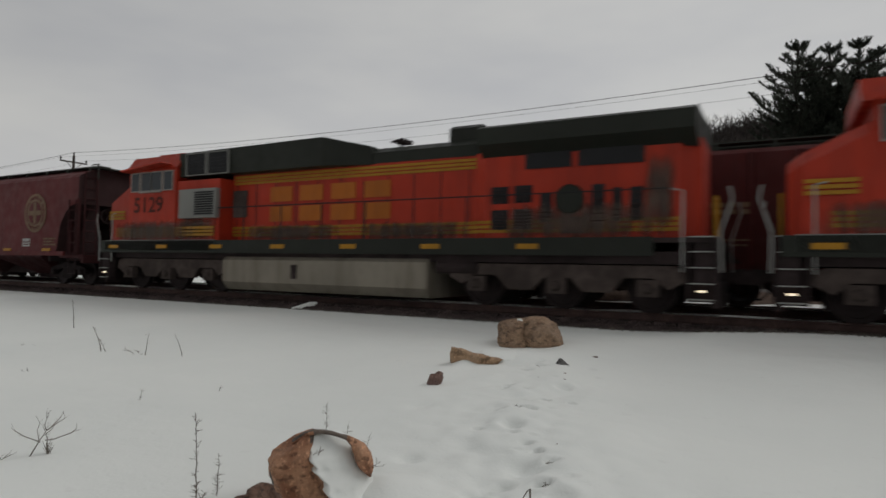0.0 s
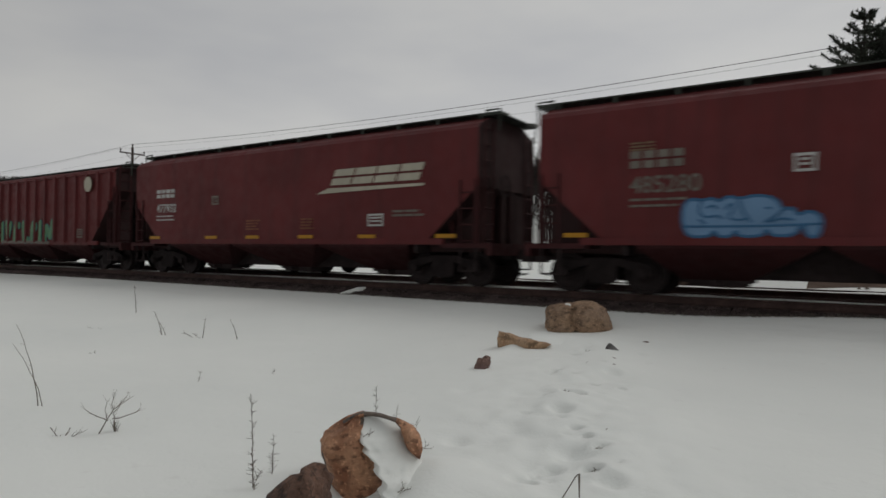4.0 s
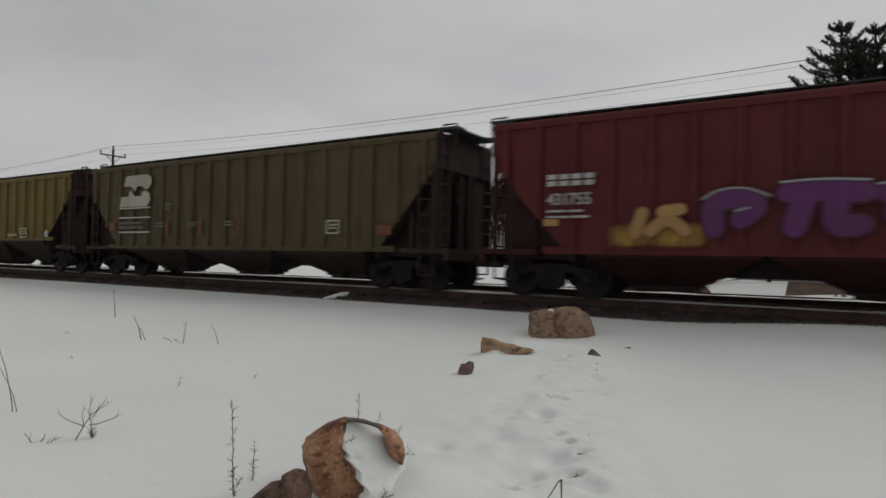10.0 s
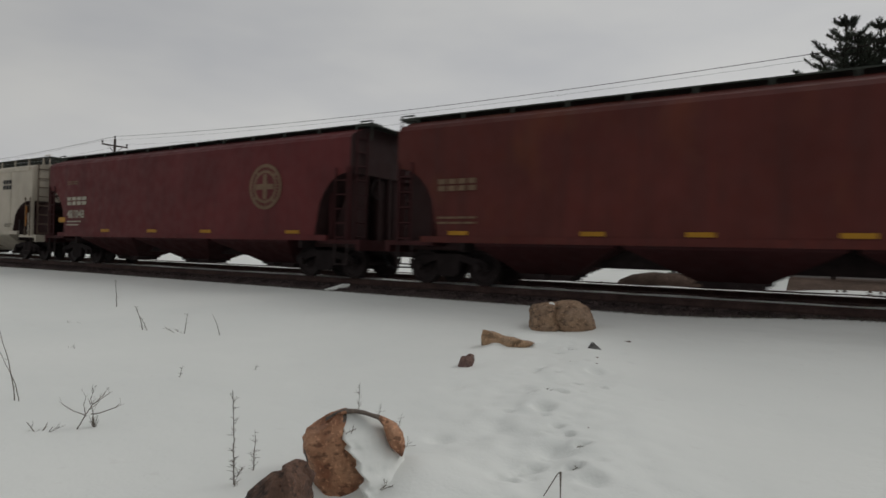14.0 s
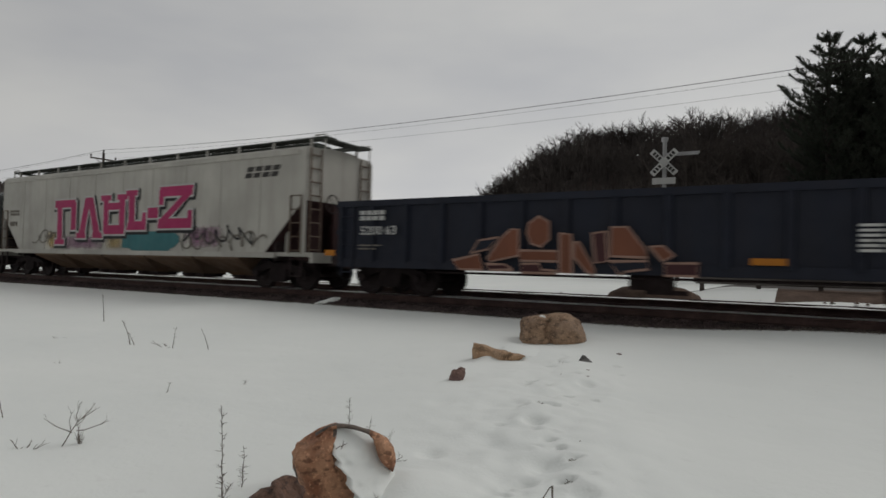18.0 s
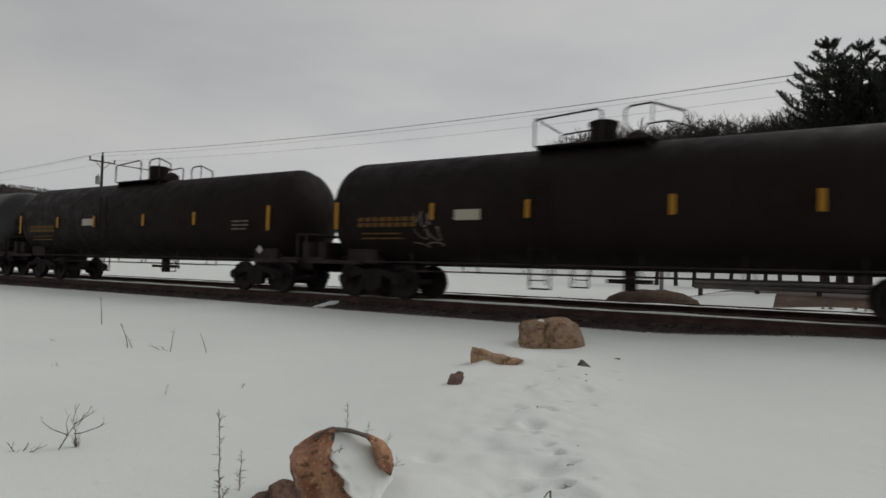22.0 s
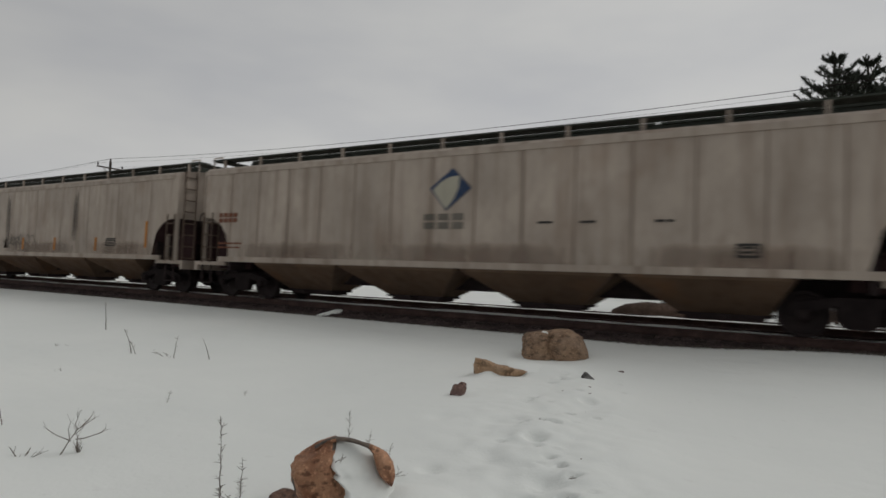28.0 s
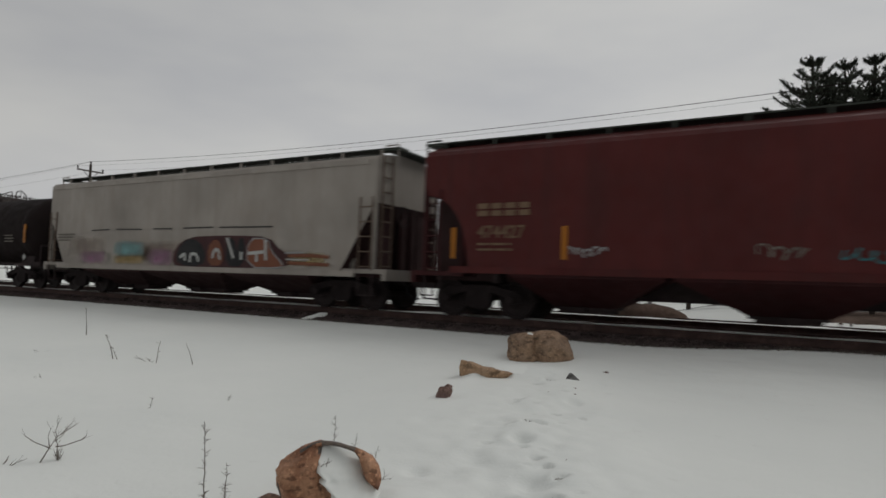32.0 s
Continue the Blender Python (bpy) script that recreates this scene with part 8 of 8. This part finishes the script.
def stalk(seed, h, lean, r, twigs, reach):
    """One thin stem, leaning by lean at its tip, set with fine short twigs."""
    rnd = random.Random(seed)

    def build(bm):
        pts = [Vector((lean * (i / 10) ** 1.6 + rnd.uniform(-0.004, 0.004), rnd.uniform(-0.01, 0.01) * i / 10, h * i / 10 - 0.04)) for i in range(11)]
        for i, (a, b) in enumerate(zip(pts, pts[1:])):
            rod(bm, a, b, r * (1 - 0.07 * i), 4, r * (0.93 - 0.07 * i))
        for _ in range(twigs):
            f = rnd.uniform(0.1, 0.98)
            k = int(f * 10)
            p = pts[k].lerp(pts[k + 1], f * 10 - k)
            e = Vector((rnd.gauss(0, 1), rnd.gauss(0, 1), rnd.uniform(0.1, 1.3))).normalized()
            rod(bm, p, p + e * rnd.uniform(0.3, 1.0) * reach, r * 0.45, 3, r * 0.2)
    return build


WEEDS = "dry weeds standing in the snow"


def plant(x, y, build, what):
    thing("dry_weed", build, STALK, "%s dry brown weed standing in the snow" % what, "weed", WEEDS, at=pose(x, y, ground_z(x, y), 0, 0, 31))


def sprawl(bm):
    """A dead bush: a thick leaning stick, two low arms, fine upright twigs, a clump of dead leaves."""
    rnd = random.Random(41)
    limbs = ((0.0105, ((-0.145, -0.03), (-0.10, 0.06), (-0.05, 0.16), (0.02, 0.26), (0.11, 0.33), (0.20, 0.39))),
             (0.0080, ((-0.04, 0.15), (-0.08, 0.16), (-0.12, 0.18), (-0.20, 0.24), (-0.28, 0.31))),
             (0.0080, ((0.01, 0.15), (0.09, 0.155), (0.20, 0.185), (0.27, 0.21), (0.32, 0.26))),
             (0.0080, ((0.05, -0.03), (0.035, 0.08), (0.03, 0.18), (0.01, 0.25))),
             (0.0060, ((0.02, 0.26), (0.0, 0.34), (0.02, 0.40), (0.01, 0.46))),
             (0.0050, ((0.05, 0.29), (0.12, 0.37), (0.16, 0.41))),
             (0.0050, ((-0.05, 0.17), (-0.07, 0.27), (-0.05, 0.36))),
             (0.0050, ((0.0, 0.22), (0.08, 0.29), (0.10, 0.36))))
    for r, line in limbs:
        pts = [Vector((x, rnd.uniform(-0.05, 0.05), z)) for x, z in line]
        for i, (a, b) in enumerate(zip(pts, pts[1:])):
            rod(bm, a, b, r * (1 - 0.13 * i), 4, r * (0.87 - 0.13 * i))
            if i:
                for _ in range(2):
                    e = ((b - a).normalized() + Vector((rnd.gauss(0, 0.45), rnd.gauss(0, 0.5), rnd.gauss(0.35, 0.3)))).normalized()
                    rod(bm, b, b + e * rnd.uniform(0.05, 0.12), 0.0022, 3, 0.001)
    for _ in range(16):
        p = Vector((0.045 + rnd.uniform(-0.02, 0.02), rnd.uniform(-0.02, 0.02), rnd.uniform(-0.02, 0.04)))
        rod(bm, p, p + Vector((rnd.uniform(-0.09, 0.06), rnd.uniform(-0.06, 0.06), rnd.uniform(0.05, 0.14))), 0.0045, 3, 0.0015)


thing("dry_weed", sprawl, STALK, "sprawling dead brown bush standing in the snow", "weed", WEEDS, at=pose(-4.93, 2.66, ground_z(-4.93, 2.66), 0, 0, 62) @ Matrix.Diagonal((0.66, 0.66, 0.66, 1)))
plant(-5.10, 2.36, bush(5, ((20, 0.3, 0.16), (150, 0.8, 0.14), (90, 1.5, 0.12), (190, 0.2, 0.1)), 0.005), "low broken")
plant(-3.04, 2.52, stalk(1, 0.62, -0.02, 0.0050, 74, 0.045), "tall twiggy")
plant(-3.02, 2.50, stalk(21, 0.16, 0.05, 0.004, 20, 0.05), "short twiggy")
plant(-3.12, 2.74, stalk(2, 0.30, 0.01, 0.0042, 40, 0.05), "short twiggy")
plant(-6.32, 2.72, stalk(3, 0.80, -0.22, 0.0055, 4, 0.04), "tall leaning bare")
plant(-6.28, 2.74, stalk(4, 0.62, -0.30, 0.0045, 4, 0.04), "leaning bare")
plant(-12.7, 7.34, stalk(5, 0.62, -0.04, 0.010, 5, 0.06), "thin bent")
plant(-9.35, 5.85, stalk(6, 0.42, -0.14, 0.009, 8, 0.07), "leaning")
plant(-9.25, 5.86, stalk(7, 0.25, -0.12, 0.007, 6, 0.06), "leaning")
plant(-8.55, 6.05, stalk(8, 0.38, 0.05, 0.007, 5, 0.06), "thin")
plant(-8.7, 6.03, bush(9, ((170, 0.2, 0.22), (150, 0.5, 0.16), (10, 0.3, 0.12)), 0.006), "fallen")
plant(-8.0, 6.28, stalk(10, 0.36, -0.12, 0.007, 3, 0.05), "leaning")
plant(-8.77, 4.44, bush(11, ((150, 0.5, 0.07), (30, 0.3, 0.06), (90, 1.2, 0.08)), 0.004), "low")
plant(-11.0, 5.6, bush(12, ((170, 0.2, 0.12), (10, 0.2, 0.12), (80, 0.6, 0.08)), 0.005), "flattened")
plant(-6.0, 4.2, stalk(13, 0.16, 0.03, 0.004, 8, 0.05), "short")
plant(-5.6, 4.9, stalk(14, 0.10, 0.03, 0.004, 8, 0.05), "short")
plant(-2.75, 3.55, stalk(15, 0.36, 0.03, 0.003, 24, 0.055), "twiggy")
plant(-2.66, 3.54, bush(16, ((10, 0.25, 0.22), (170, 0.4, 0.14), (60, 0.8, 0.14)), 0.0035), "fallen twiggy")
plant(-3.46, 4.21, stalk(18, 0.27, 0.0, 0.0036, 26, 0.06), "thin twiggy")
plant(-2.60, 3.56, stalk(23, 0.30, 0.06, 0.003, 20, 0.06), "leaning twiggy")
for u, w, z, sd, k in ((-0.205, 0.18, 0.175, 19, 0.8), (0.01, 0.32, -0.12, 20, 0.9)):
    q = Vector((-2.43, 3.18, -0.43)) + U * u + W * w
    thing("dry_weed", bush(sd, ((-20, 0.8, 0.07 * k), (-60, 0.4, 0.08 * k), (120, 1.4, 0.07 * k), (60, 2.0, 0.06 * k)), 0.003), STALK, "small dry twig in the snow of the hollow", "weed", WEEDS, at=pose(q.x, q.y, q.z + z, 0, 0, 31))
for i, (x, y) in enumerate(((-2.74, 7.6), (-2.52, 7.25), (-2.36, 7.0), (-2.12, 6.05), (-2.2, 5.42), (-1.62, 4.46), (-1.36, 3.9), (-2.85, 7.72), (-1.5, 4.3))):
    plant(x, y, bush(30 + i, ((150 - 20 * i, 0.15, 0.06), (10, 0.2, 0.05), (70, 0.3, 0.04)), 0.0035), "broken")
thing("bent_stem", lambda bm: pipe(bm, [(-0.13, 0, -0.06), (-0.02, 0.02, 0.14), (0.0, 0.02, 0.16), (0.01, 0, 0.02), (0.012, 0, -0.06)], 0.004, 4), STALK, "bent dry grass stem in the snow", "weed", WEEDS, at=(-1.30, 3.45, ground_z(-1.3, 3.45)))


# ---- beyond the tracks: road, guard rail, mound ----
def road_build(bm):
    """A low bank, snowy at its head and bare brown further on, that carries the road."""
    xs = axis(-5.5, 200, -5.5, 20, 0.5)
    rows = []
    for x in xs:
        k = min(1.0, max(0.0, (x + 5.5) / 3.2))
        k = k * k * (3 - 2 * k)
        rows.append([bm.verts.new((x, y + 0.25 * noise.noise(Vector((x * 0.5, y, 0))), -0.19 + d * k + 0.06 * noise.noise(Vector((x * 0.9, y * 0.9, 5))) * k)) for y, d in ((21.9, -0.06), (22.3, 0.03), (22.9, 0.14), (23.6, 0.28), (24.3, 0.42), (25.2, 0.48), (28.5, 0.52), (32.0, 0.48), (33.0, -0.06))])
    for a, b in zip(rows, rows[1:]):
        for j in range(8):
            f = bm.faces.new((a[j], b[j], b[j + 1], a[j + 1]))
            c = f.calc_center_median()
            bare = c.x + 0.9 + 1.6 * noise.noise(Vector((c.x * 0.8, c.y * 1.3, 2))) > 0
            f.material_index = 0 if 5 <= j < 7 else (1 if bare else 2)


road = thing("road", road_build, ROADM, "salt-stained road on a low brown bank beyond the tracks", "road", kind="structure", smooth=True)
road.data.materials.append(EARTH)
road.data.materials.append(SNOW)
rail_fence = tagged(new("guard_rail"), "weathered steel guard rail on posts beside the road", "guard rail")
part("rail_beam", "gbeam", ROADM, rail_fence, lambda bm: prism(bm, [(0.0, 0.0), (-0.05, 0.04), (-0.05, 0.12), (0.0, 0.16), (-0.05, 0.20), (-0.05, 0.28), (0.0, 0.32), (0.02, 0.32), (0.02, 0.0)], -3.7, 40), (0, 24.6, 0.38))
for i in range(23):
    part("post", "gpost", WOOD, rail_fence, lambda bm: bx(bm, -0.075, 0.075, -0.06, 0.06, -0.6, 0.34), (-3.5 + i * 1.9, 24.72, 0.38))


def mound_build(bm):
    n = 28
    rings = []
    for k, (f, z) in enumerate(((1.0, -0.12), (0.86, 0.24), (0.6, 0.44), (0.25, 0.53))):
        rings.append([bm.verts.new((1.75 * f * math.cos(2 * math.pi * i / n) * (1 + 0.1 * noise.noise(Vector((i, k, 0)))), 0.8 * f * math.sin(2 * math.pi * i / n), z + 0.04 * noise.noise(Vector((i * 0.7, k, 3))))) for i in range(n)])
    for a, b in zip(rings, rings[1:]):
        for i in range(n):
            bm.faces.new((a[i], a[(i + 1) % n], b[(i + 1) % n], b[i]))
    bm.faces.new(rings[-1])


thing("earth_mound", mound_build, EARTH, "low mound of bare brown earth past the tracks", "mound", at=(-4.72, 22.1, -0.22), smooth=True)


def rubble(bm):
    rnd = random.Random(2)
    for _ in range(160):
        x, y = rnd.uniform(-9, 6), rnd.uniform(21.5, 24)
        r = rnd.uniform(0.03, 0.12)
        c = Vector((x, y, ground_z(x, y)))
        q = [bm.verts.new(c + Vector((rnd.uniform(0.6, 1.2) * r * a, rnd.uniform(0.6, 1.2) * r * b, rnd.uniform(0.4, 0.8) * r * d))) for a, b, d in ((1, 0, 0), (0, 1, 0), (-1, 0, 0), (0, -1, 0), (0, 0, 1))]
        for i in range(4):
            bm.faces.new((q[i], q[(i + 1) % 4], q[4]))


thing("loose_stones", rubble, EARTH, "loose stones and clods beyond the tracks", "stones", kind="stuff")

# ---- crossing signal ----
sig = tagged(new("crossing_signal"), "grey crossing signal mast with white crossed boards, one red lamp lit", "crossing signal")
sig.location = (-4.75, 23.9, -0.2)
part("mast", "mast", GALV, sig, lambda bm: (rod(bm, (0, 0, 0), (0, 0, 5.9), 0.075, 12), rod(bm, (0, 0, 0), (0, 0, 0.5), 0.2, 12), rod(bm, (0, 0, 5.9), (0, 0, 6.05), 0.12, 10)))
for a in (45, -45):
    part("crossbuck_board", ("buck", a), SIGNW, sig, lambda bm: bx(bm, -0.62, 0.62, -0.012, 0.012, -0.115, 0.115), Matrix.Translation((0, -0.10 - (0.03 if a > 0 else 0), 5.1)) @ Matrix.Rotation(radians(a), 4, "Y"), "white crossed board with worn lettering")
    part("worn_lettering", ("bucklet", a), DARKM, sig, lambda bm: [bx(bm, q, q + 0.09, -0.004, 0.004, -0.07, 0.07) for q in (-0.52, -0.39, -0.26, 0.17, 0.30, 0.43)], Matrix.Translation((0, -0.118 - (0.03 if a > 0 else 0), 5.1)) @ Matrix.Rotation(radians(a), 4, "Y"))
part("track_plate", "tplate", SIGNW, sig, lambda bm: bx(bm, -0.42, 0.42, -0.012, 0.012, -0.12, 0.12), (0, -0.1, 4.4))
part("side_arm", "sarm", GALV, sig, lambda bm: (rod(bm, (0, 0, 0), (1.25, 0, 0), 0.035, 8), bx(bm, 0.15, 1.2, -0.02, 0.02, -0.09, 0.0)), (0, -0.05, 5.42))
for z, lit in ((3.72, False), (3.15, True)):
    part("lamp_bar", "lampbar", GALV, sig, lambda bm: rod(bm, (-0.5, 0, 0), (0.5, 0, 0), 0.03, 8), (0, -0.05, z))
    for s in (-1, 1):
        hood = part("lamp_hood", "hood", GALV if not lit else SBLACK, sig, lambda bm: (lathe_y(bm, [(-0.25, 0.15), (-0.24, 0.14), (0, 0.14), (0.12, 0.1)], 14)), (s * 0.45, -0.1, z))
        part("lamp_lens", ("lens", lit and s > 0), REDGLOW if lit and s > 0 else SBLACK, hood, lambda bm: lathe_y(bm, [(-0.272, 0.02), (-0.262, 0.13), (-0.25, 0.14)], 14), None, "lit red lens" if lit and s > 0 else "")

# ---- power line ----
def pole(x, y, h=10.95, z=-0.4):
    p = tagged(new("utility_pole"), "weathered wooden utility pole with a crossarm and braces", "utility pole", "poles of the power line")
    p.location = (x, y, z)
    part("pole_shaft", "shaft", WOOD, p, lambda bm: rod(bm, (0, 0, -0.5), (0, 0, h), 0.16, 10, 0.11))
    part("crossarm", "xarm", WOOD, p, lambda bm: bx(bm, -0.06, 0.06, -1.22, 1.22, -0.06, 0.06), (0, 0, h - 0.62))
    for s in (-1, 1):
        part("arm_brace", ("brace", s), WOOD, p, lambda bm: rod(bm, (0.07, 0, h - 1.35), (0.07, s * 0.7, h - 0.66), 0.03, 5))
        part("insulator", "insul", GRIME, p, lambda bm: (rod(bm, (0, 0, 0), (0, 0, 0.12), 0.03, 6), rod(bm, (0, 0, 0.1), (0, 0, 0.26), 0.08, 8)), (0, s * 1.15, h - 0.56))
    part("insulator", "insul", GRIME, p, lambda bm: None, (0, 0, h))
    part("transformer", "xform", GALV, p, lambda bm: (rod(bm, (0, 0, 0), (0, 0, 0.75), 0.22, 12), rod(bm, (0, 0, 0.75), (0, 0, 0.95), 0.05, 6)), (0.0, -0.34, h - 2.75))
    return p


POLE_H = 10.95
pole(-56.4, 32.0)
pole(-128.0, 32.0)
pole(15.0, 32.0)
for yy, zz in ((0.0, POLE_H + 0.26), (-1.15, POLE_H - 0.32), (1.15, POLE_H - 0.32)):
    for xa, xb in ((-128.0, -56.4), (-56.4, 15.0)):
        pts = [(xa + (xb - xa) * i / 24, 32 + yy, -0.4 + zz - 0.9 * (1 - (2 * i / 24 - 1) ** 2)) for i in range(25)]
        thing("power_line", lambda bm: pipe(bm, pts, 0.017 if yy == 0.0 else 0.007, 4), GRIME, "thin dark overhead power line", "cable", "wires of the power line")


# ---- trees ----
def pine(seed, h, reach):
    """Trunk, whorls of upswept limbs, and plumes of needles along their outer parts."""
    rnd = random.Random(seed)
    trunk_pts = [(0.05 * math.sin(i * 1.3 + seed), 0.05 * math.cos(i), h * i / 9) for i in range(10)]
    limbs = []
    z, turn = h - 0.25, rnd.uniform(0, 6)
    while z > 0.30 * h:
        n = 5 if z > h - 1.2 else 7
        turn += 0.5
        for k in range(n):
            a = turn + 2 * math.pi * k / n + rnd.uniform(-0.25, 0.25)
            ln = min(reach, 0.30 + 0.98 * (h - z)) * rnd.uniform(0.72, 1.12)
            pts = [Vector((0, 0, z - 0.38 * ln))]
            for i in range(6):
                up = 0.22 + 0.85 * (i / 5) ** 1.4
                pts.append(pts[-1] + Vector((math.cos(a), math.sin(a), up)).normalized() * ln / 6)
            limbs.append((pts, ln))
        z -= rnd.uniform(0.42, 0.62)

    def trunk(bm):
        for a, b in zip(trunk_pts, trunk_pts[1:]):
            rod(bm, a, b, 0.20 * (1 - a[2] / h) + 0.03, 8, 0.20 * (1 - b[2] / h) + 0.025)
        for pts, ln in limbs:
            for i, (a, b) in enumerate(zip(pts, pts[1:])):
                rod(bm, a, b, 0.034 - 0.004 * i, 4, 0.030 - 0.004 * i)

    def crown(bm):
        new_vert, new_face = bm.verts.new, bm.faces.new

        def plume(p, q, thick):
            d = q - p
            ln = d.length
            d = d / ln
            for j in range(max(2, int(ln / 0.065))):
                c = p + d * ln * (j + rnd.random()) / max(2, int(ln / 0.065))
                for _ in range(7):
                    e = (d * 0.75 + Vector((rnd.gauss(0, 0.55), rnd.gauss(0, 0.55), rnd.gauss(0.08, 0.5)))).normalized() * rnd.uniform(0.7, 1.25) * thick
                    w = e.orthogonal().normalized() * 0.021
                    new_face((new_vert(c + w), new_vert(c - w), new_vert(c + e)))
        for pts, ln in limbs:
            for i in range(1 if ln > 1 else 0, 6):
                plume(pts[i], pts[i + 1], 0.18)
                d = (pts[i + 1] - pts[i]).normalized()
                side = d.cross(Vector((0, 0, 1))).normalized()
                for s in (-1, 1):
                    if rnd.random() < 0.85:
                        e = (d * 0.7 + side * s * rnd.uniform(0.4, 0.8) + Vector((0, 0, rnd.uniform(0.2, 0.55)))).normalized()
                        plume(pts[i], pts[i] + e * (0.22 + 0.20 * ln * (1 - 0.13 * i)) * rnd.uniform(0.7, 1.1), 0.15)
        plume(Vector((0, 0, h - 0.7)), Vector((0.02, 0, h)), 0.17)
    return trunk, crown


PINES = "dark pines beyond the road"
for i, (x, y, h, sp) in enumerate(((0.68, 34.5, 12.9, 2.5), (2.05, 34.8, 12.65, 2.5), (1.35, 36.2, 12.5, 2.3), (3.25, 34.5, 12.6, 2.5), (4.10, 35.5, 12.4, 2.5), (5.4, 34.6, 12.7, 2.6), (7.2, 36.0, 12.9, 2.7), (10.2, 37.0, 13.2, 2.8), (2.6, 38.0, 12.2, 2.8), (5.6, 39.0, 12.6, 2.8))):
    tr = tagged(new("pine_tree"), "dark green pine with ragged upswept limbs", "pine tree", PINES)
    tr.location = (x, y, -0.4)
    tk, cr = pine(i + 3, h, sp)
    part("trunk", ("ptrunk", i), TWIG, tr, tk)
    part("crown", ("pcrown", i), NEEDLE, tr, cr)


def bare_tree(rnd, bm, base, h, r, levels=3, spread=0.55, thin=0.55):
    def grow(p, d, ln, rad, lev):
        q = p + d * ln
        rod(bm, p, q, rad, 4 if lev else 3, rad * 0.6)
        if lev:
            for _ in range(rnd.choice((2, 3, 3) if levels < 5 else (3, 3, 4))):
                e = (d + Vector((rnd.gauss(0, spread), rnd.gauss(0, spread), rnd.gauss(0.05, 0.25)))).normalized()
                grow(p + d * ln * rnd.uniform(0.6, 1.0), e, ln * rnd.uniform(0.5, 0.75), rad * thin, lev - 1)
    grow(Vector(base), Vector((rnd.gauss(0, 0.05), rnd.gauss(0, 0.05), 1)).normalized(), h * 0.42, r, levels)


def spread_oak(seed, h):
    rnd = random.Random(seed)
    return lambda bm: bare_tree(rnd, bm, (0, 0, -0.3), h, 0.24, 6, 0.5, 0.66)


for i, (x, y, h) in enumerate(((-7.6, 60, 14.9), (-6.3, 62, 15.2), (-4.5, 59, 14.6), (-3.3, 61, 14.8), (-2.0, 58, 14.0), (-9.2, 61, 14.9), (-11.0, 62, 14.4), (-13.0, 63, 14.0), (-0.6, 60, 14.2), (2.5, 57, 14.0))):
    thing("bare_tree", spread_oak(i + 1, h), TWIG, "leafless grey-brown broadleaf tree", "tree", "bare trees on the slope", at=(x, y, ground_z(x, y)))


def hillside_wood(x0, x1, y0, y1, n, seed, hmin, hmax, rad, levels):
    def build(bm):
        rnd = random.Random(seed)
        for _ in range(n):
            x, y = rnd.uniform(x0, x1), rnd.uniform(y0, y1)
            g = ground_z(x, y)
            if g < 1.0:
                continue
            bare_tree(rnd, bm, (x, y, g - 0.5), rnd.uniform(hmin, hmax), rad, levels, 0.6)
    return build


thing("hillside_wood", hillside_wood(-78, 24, 98, 136, 3300, 8, 3.8, 8.4, 0.15, 3), FARWOOD, "leafless brown woods along the crest of the hill", "woods", kind="stuff")
thing("hillside_wood", hillside_wood(-76, 24, 76, 98, 900, 18, 3.5, 6.5, 0.14, 3), FARWOOD, "leafless brown woods covering the hillside", "woods", kind="stuff")
thing("distant_wood", hillside_wood(-1150, -600, 150, 640, 6500, 9, 2.6, 5.0, 0.4, 2), FARWOOD, "far leafless woods on a distant ridge", "woods", kind="stuff")


# ---- movement ----
def motions():
    stops = (0.0, 0.0334, 0.1, 0.5, 2.0, 8.0, 16.0, 24.0, 30.0, 31.5, 31.9, 31.9667, 32.0)
    for ob, x, y, v in CARS:
        walk(ob, [(t, pose(x + v * t, y, 0)) for t in stops])


motions()
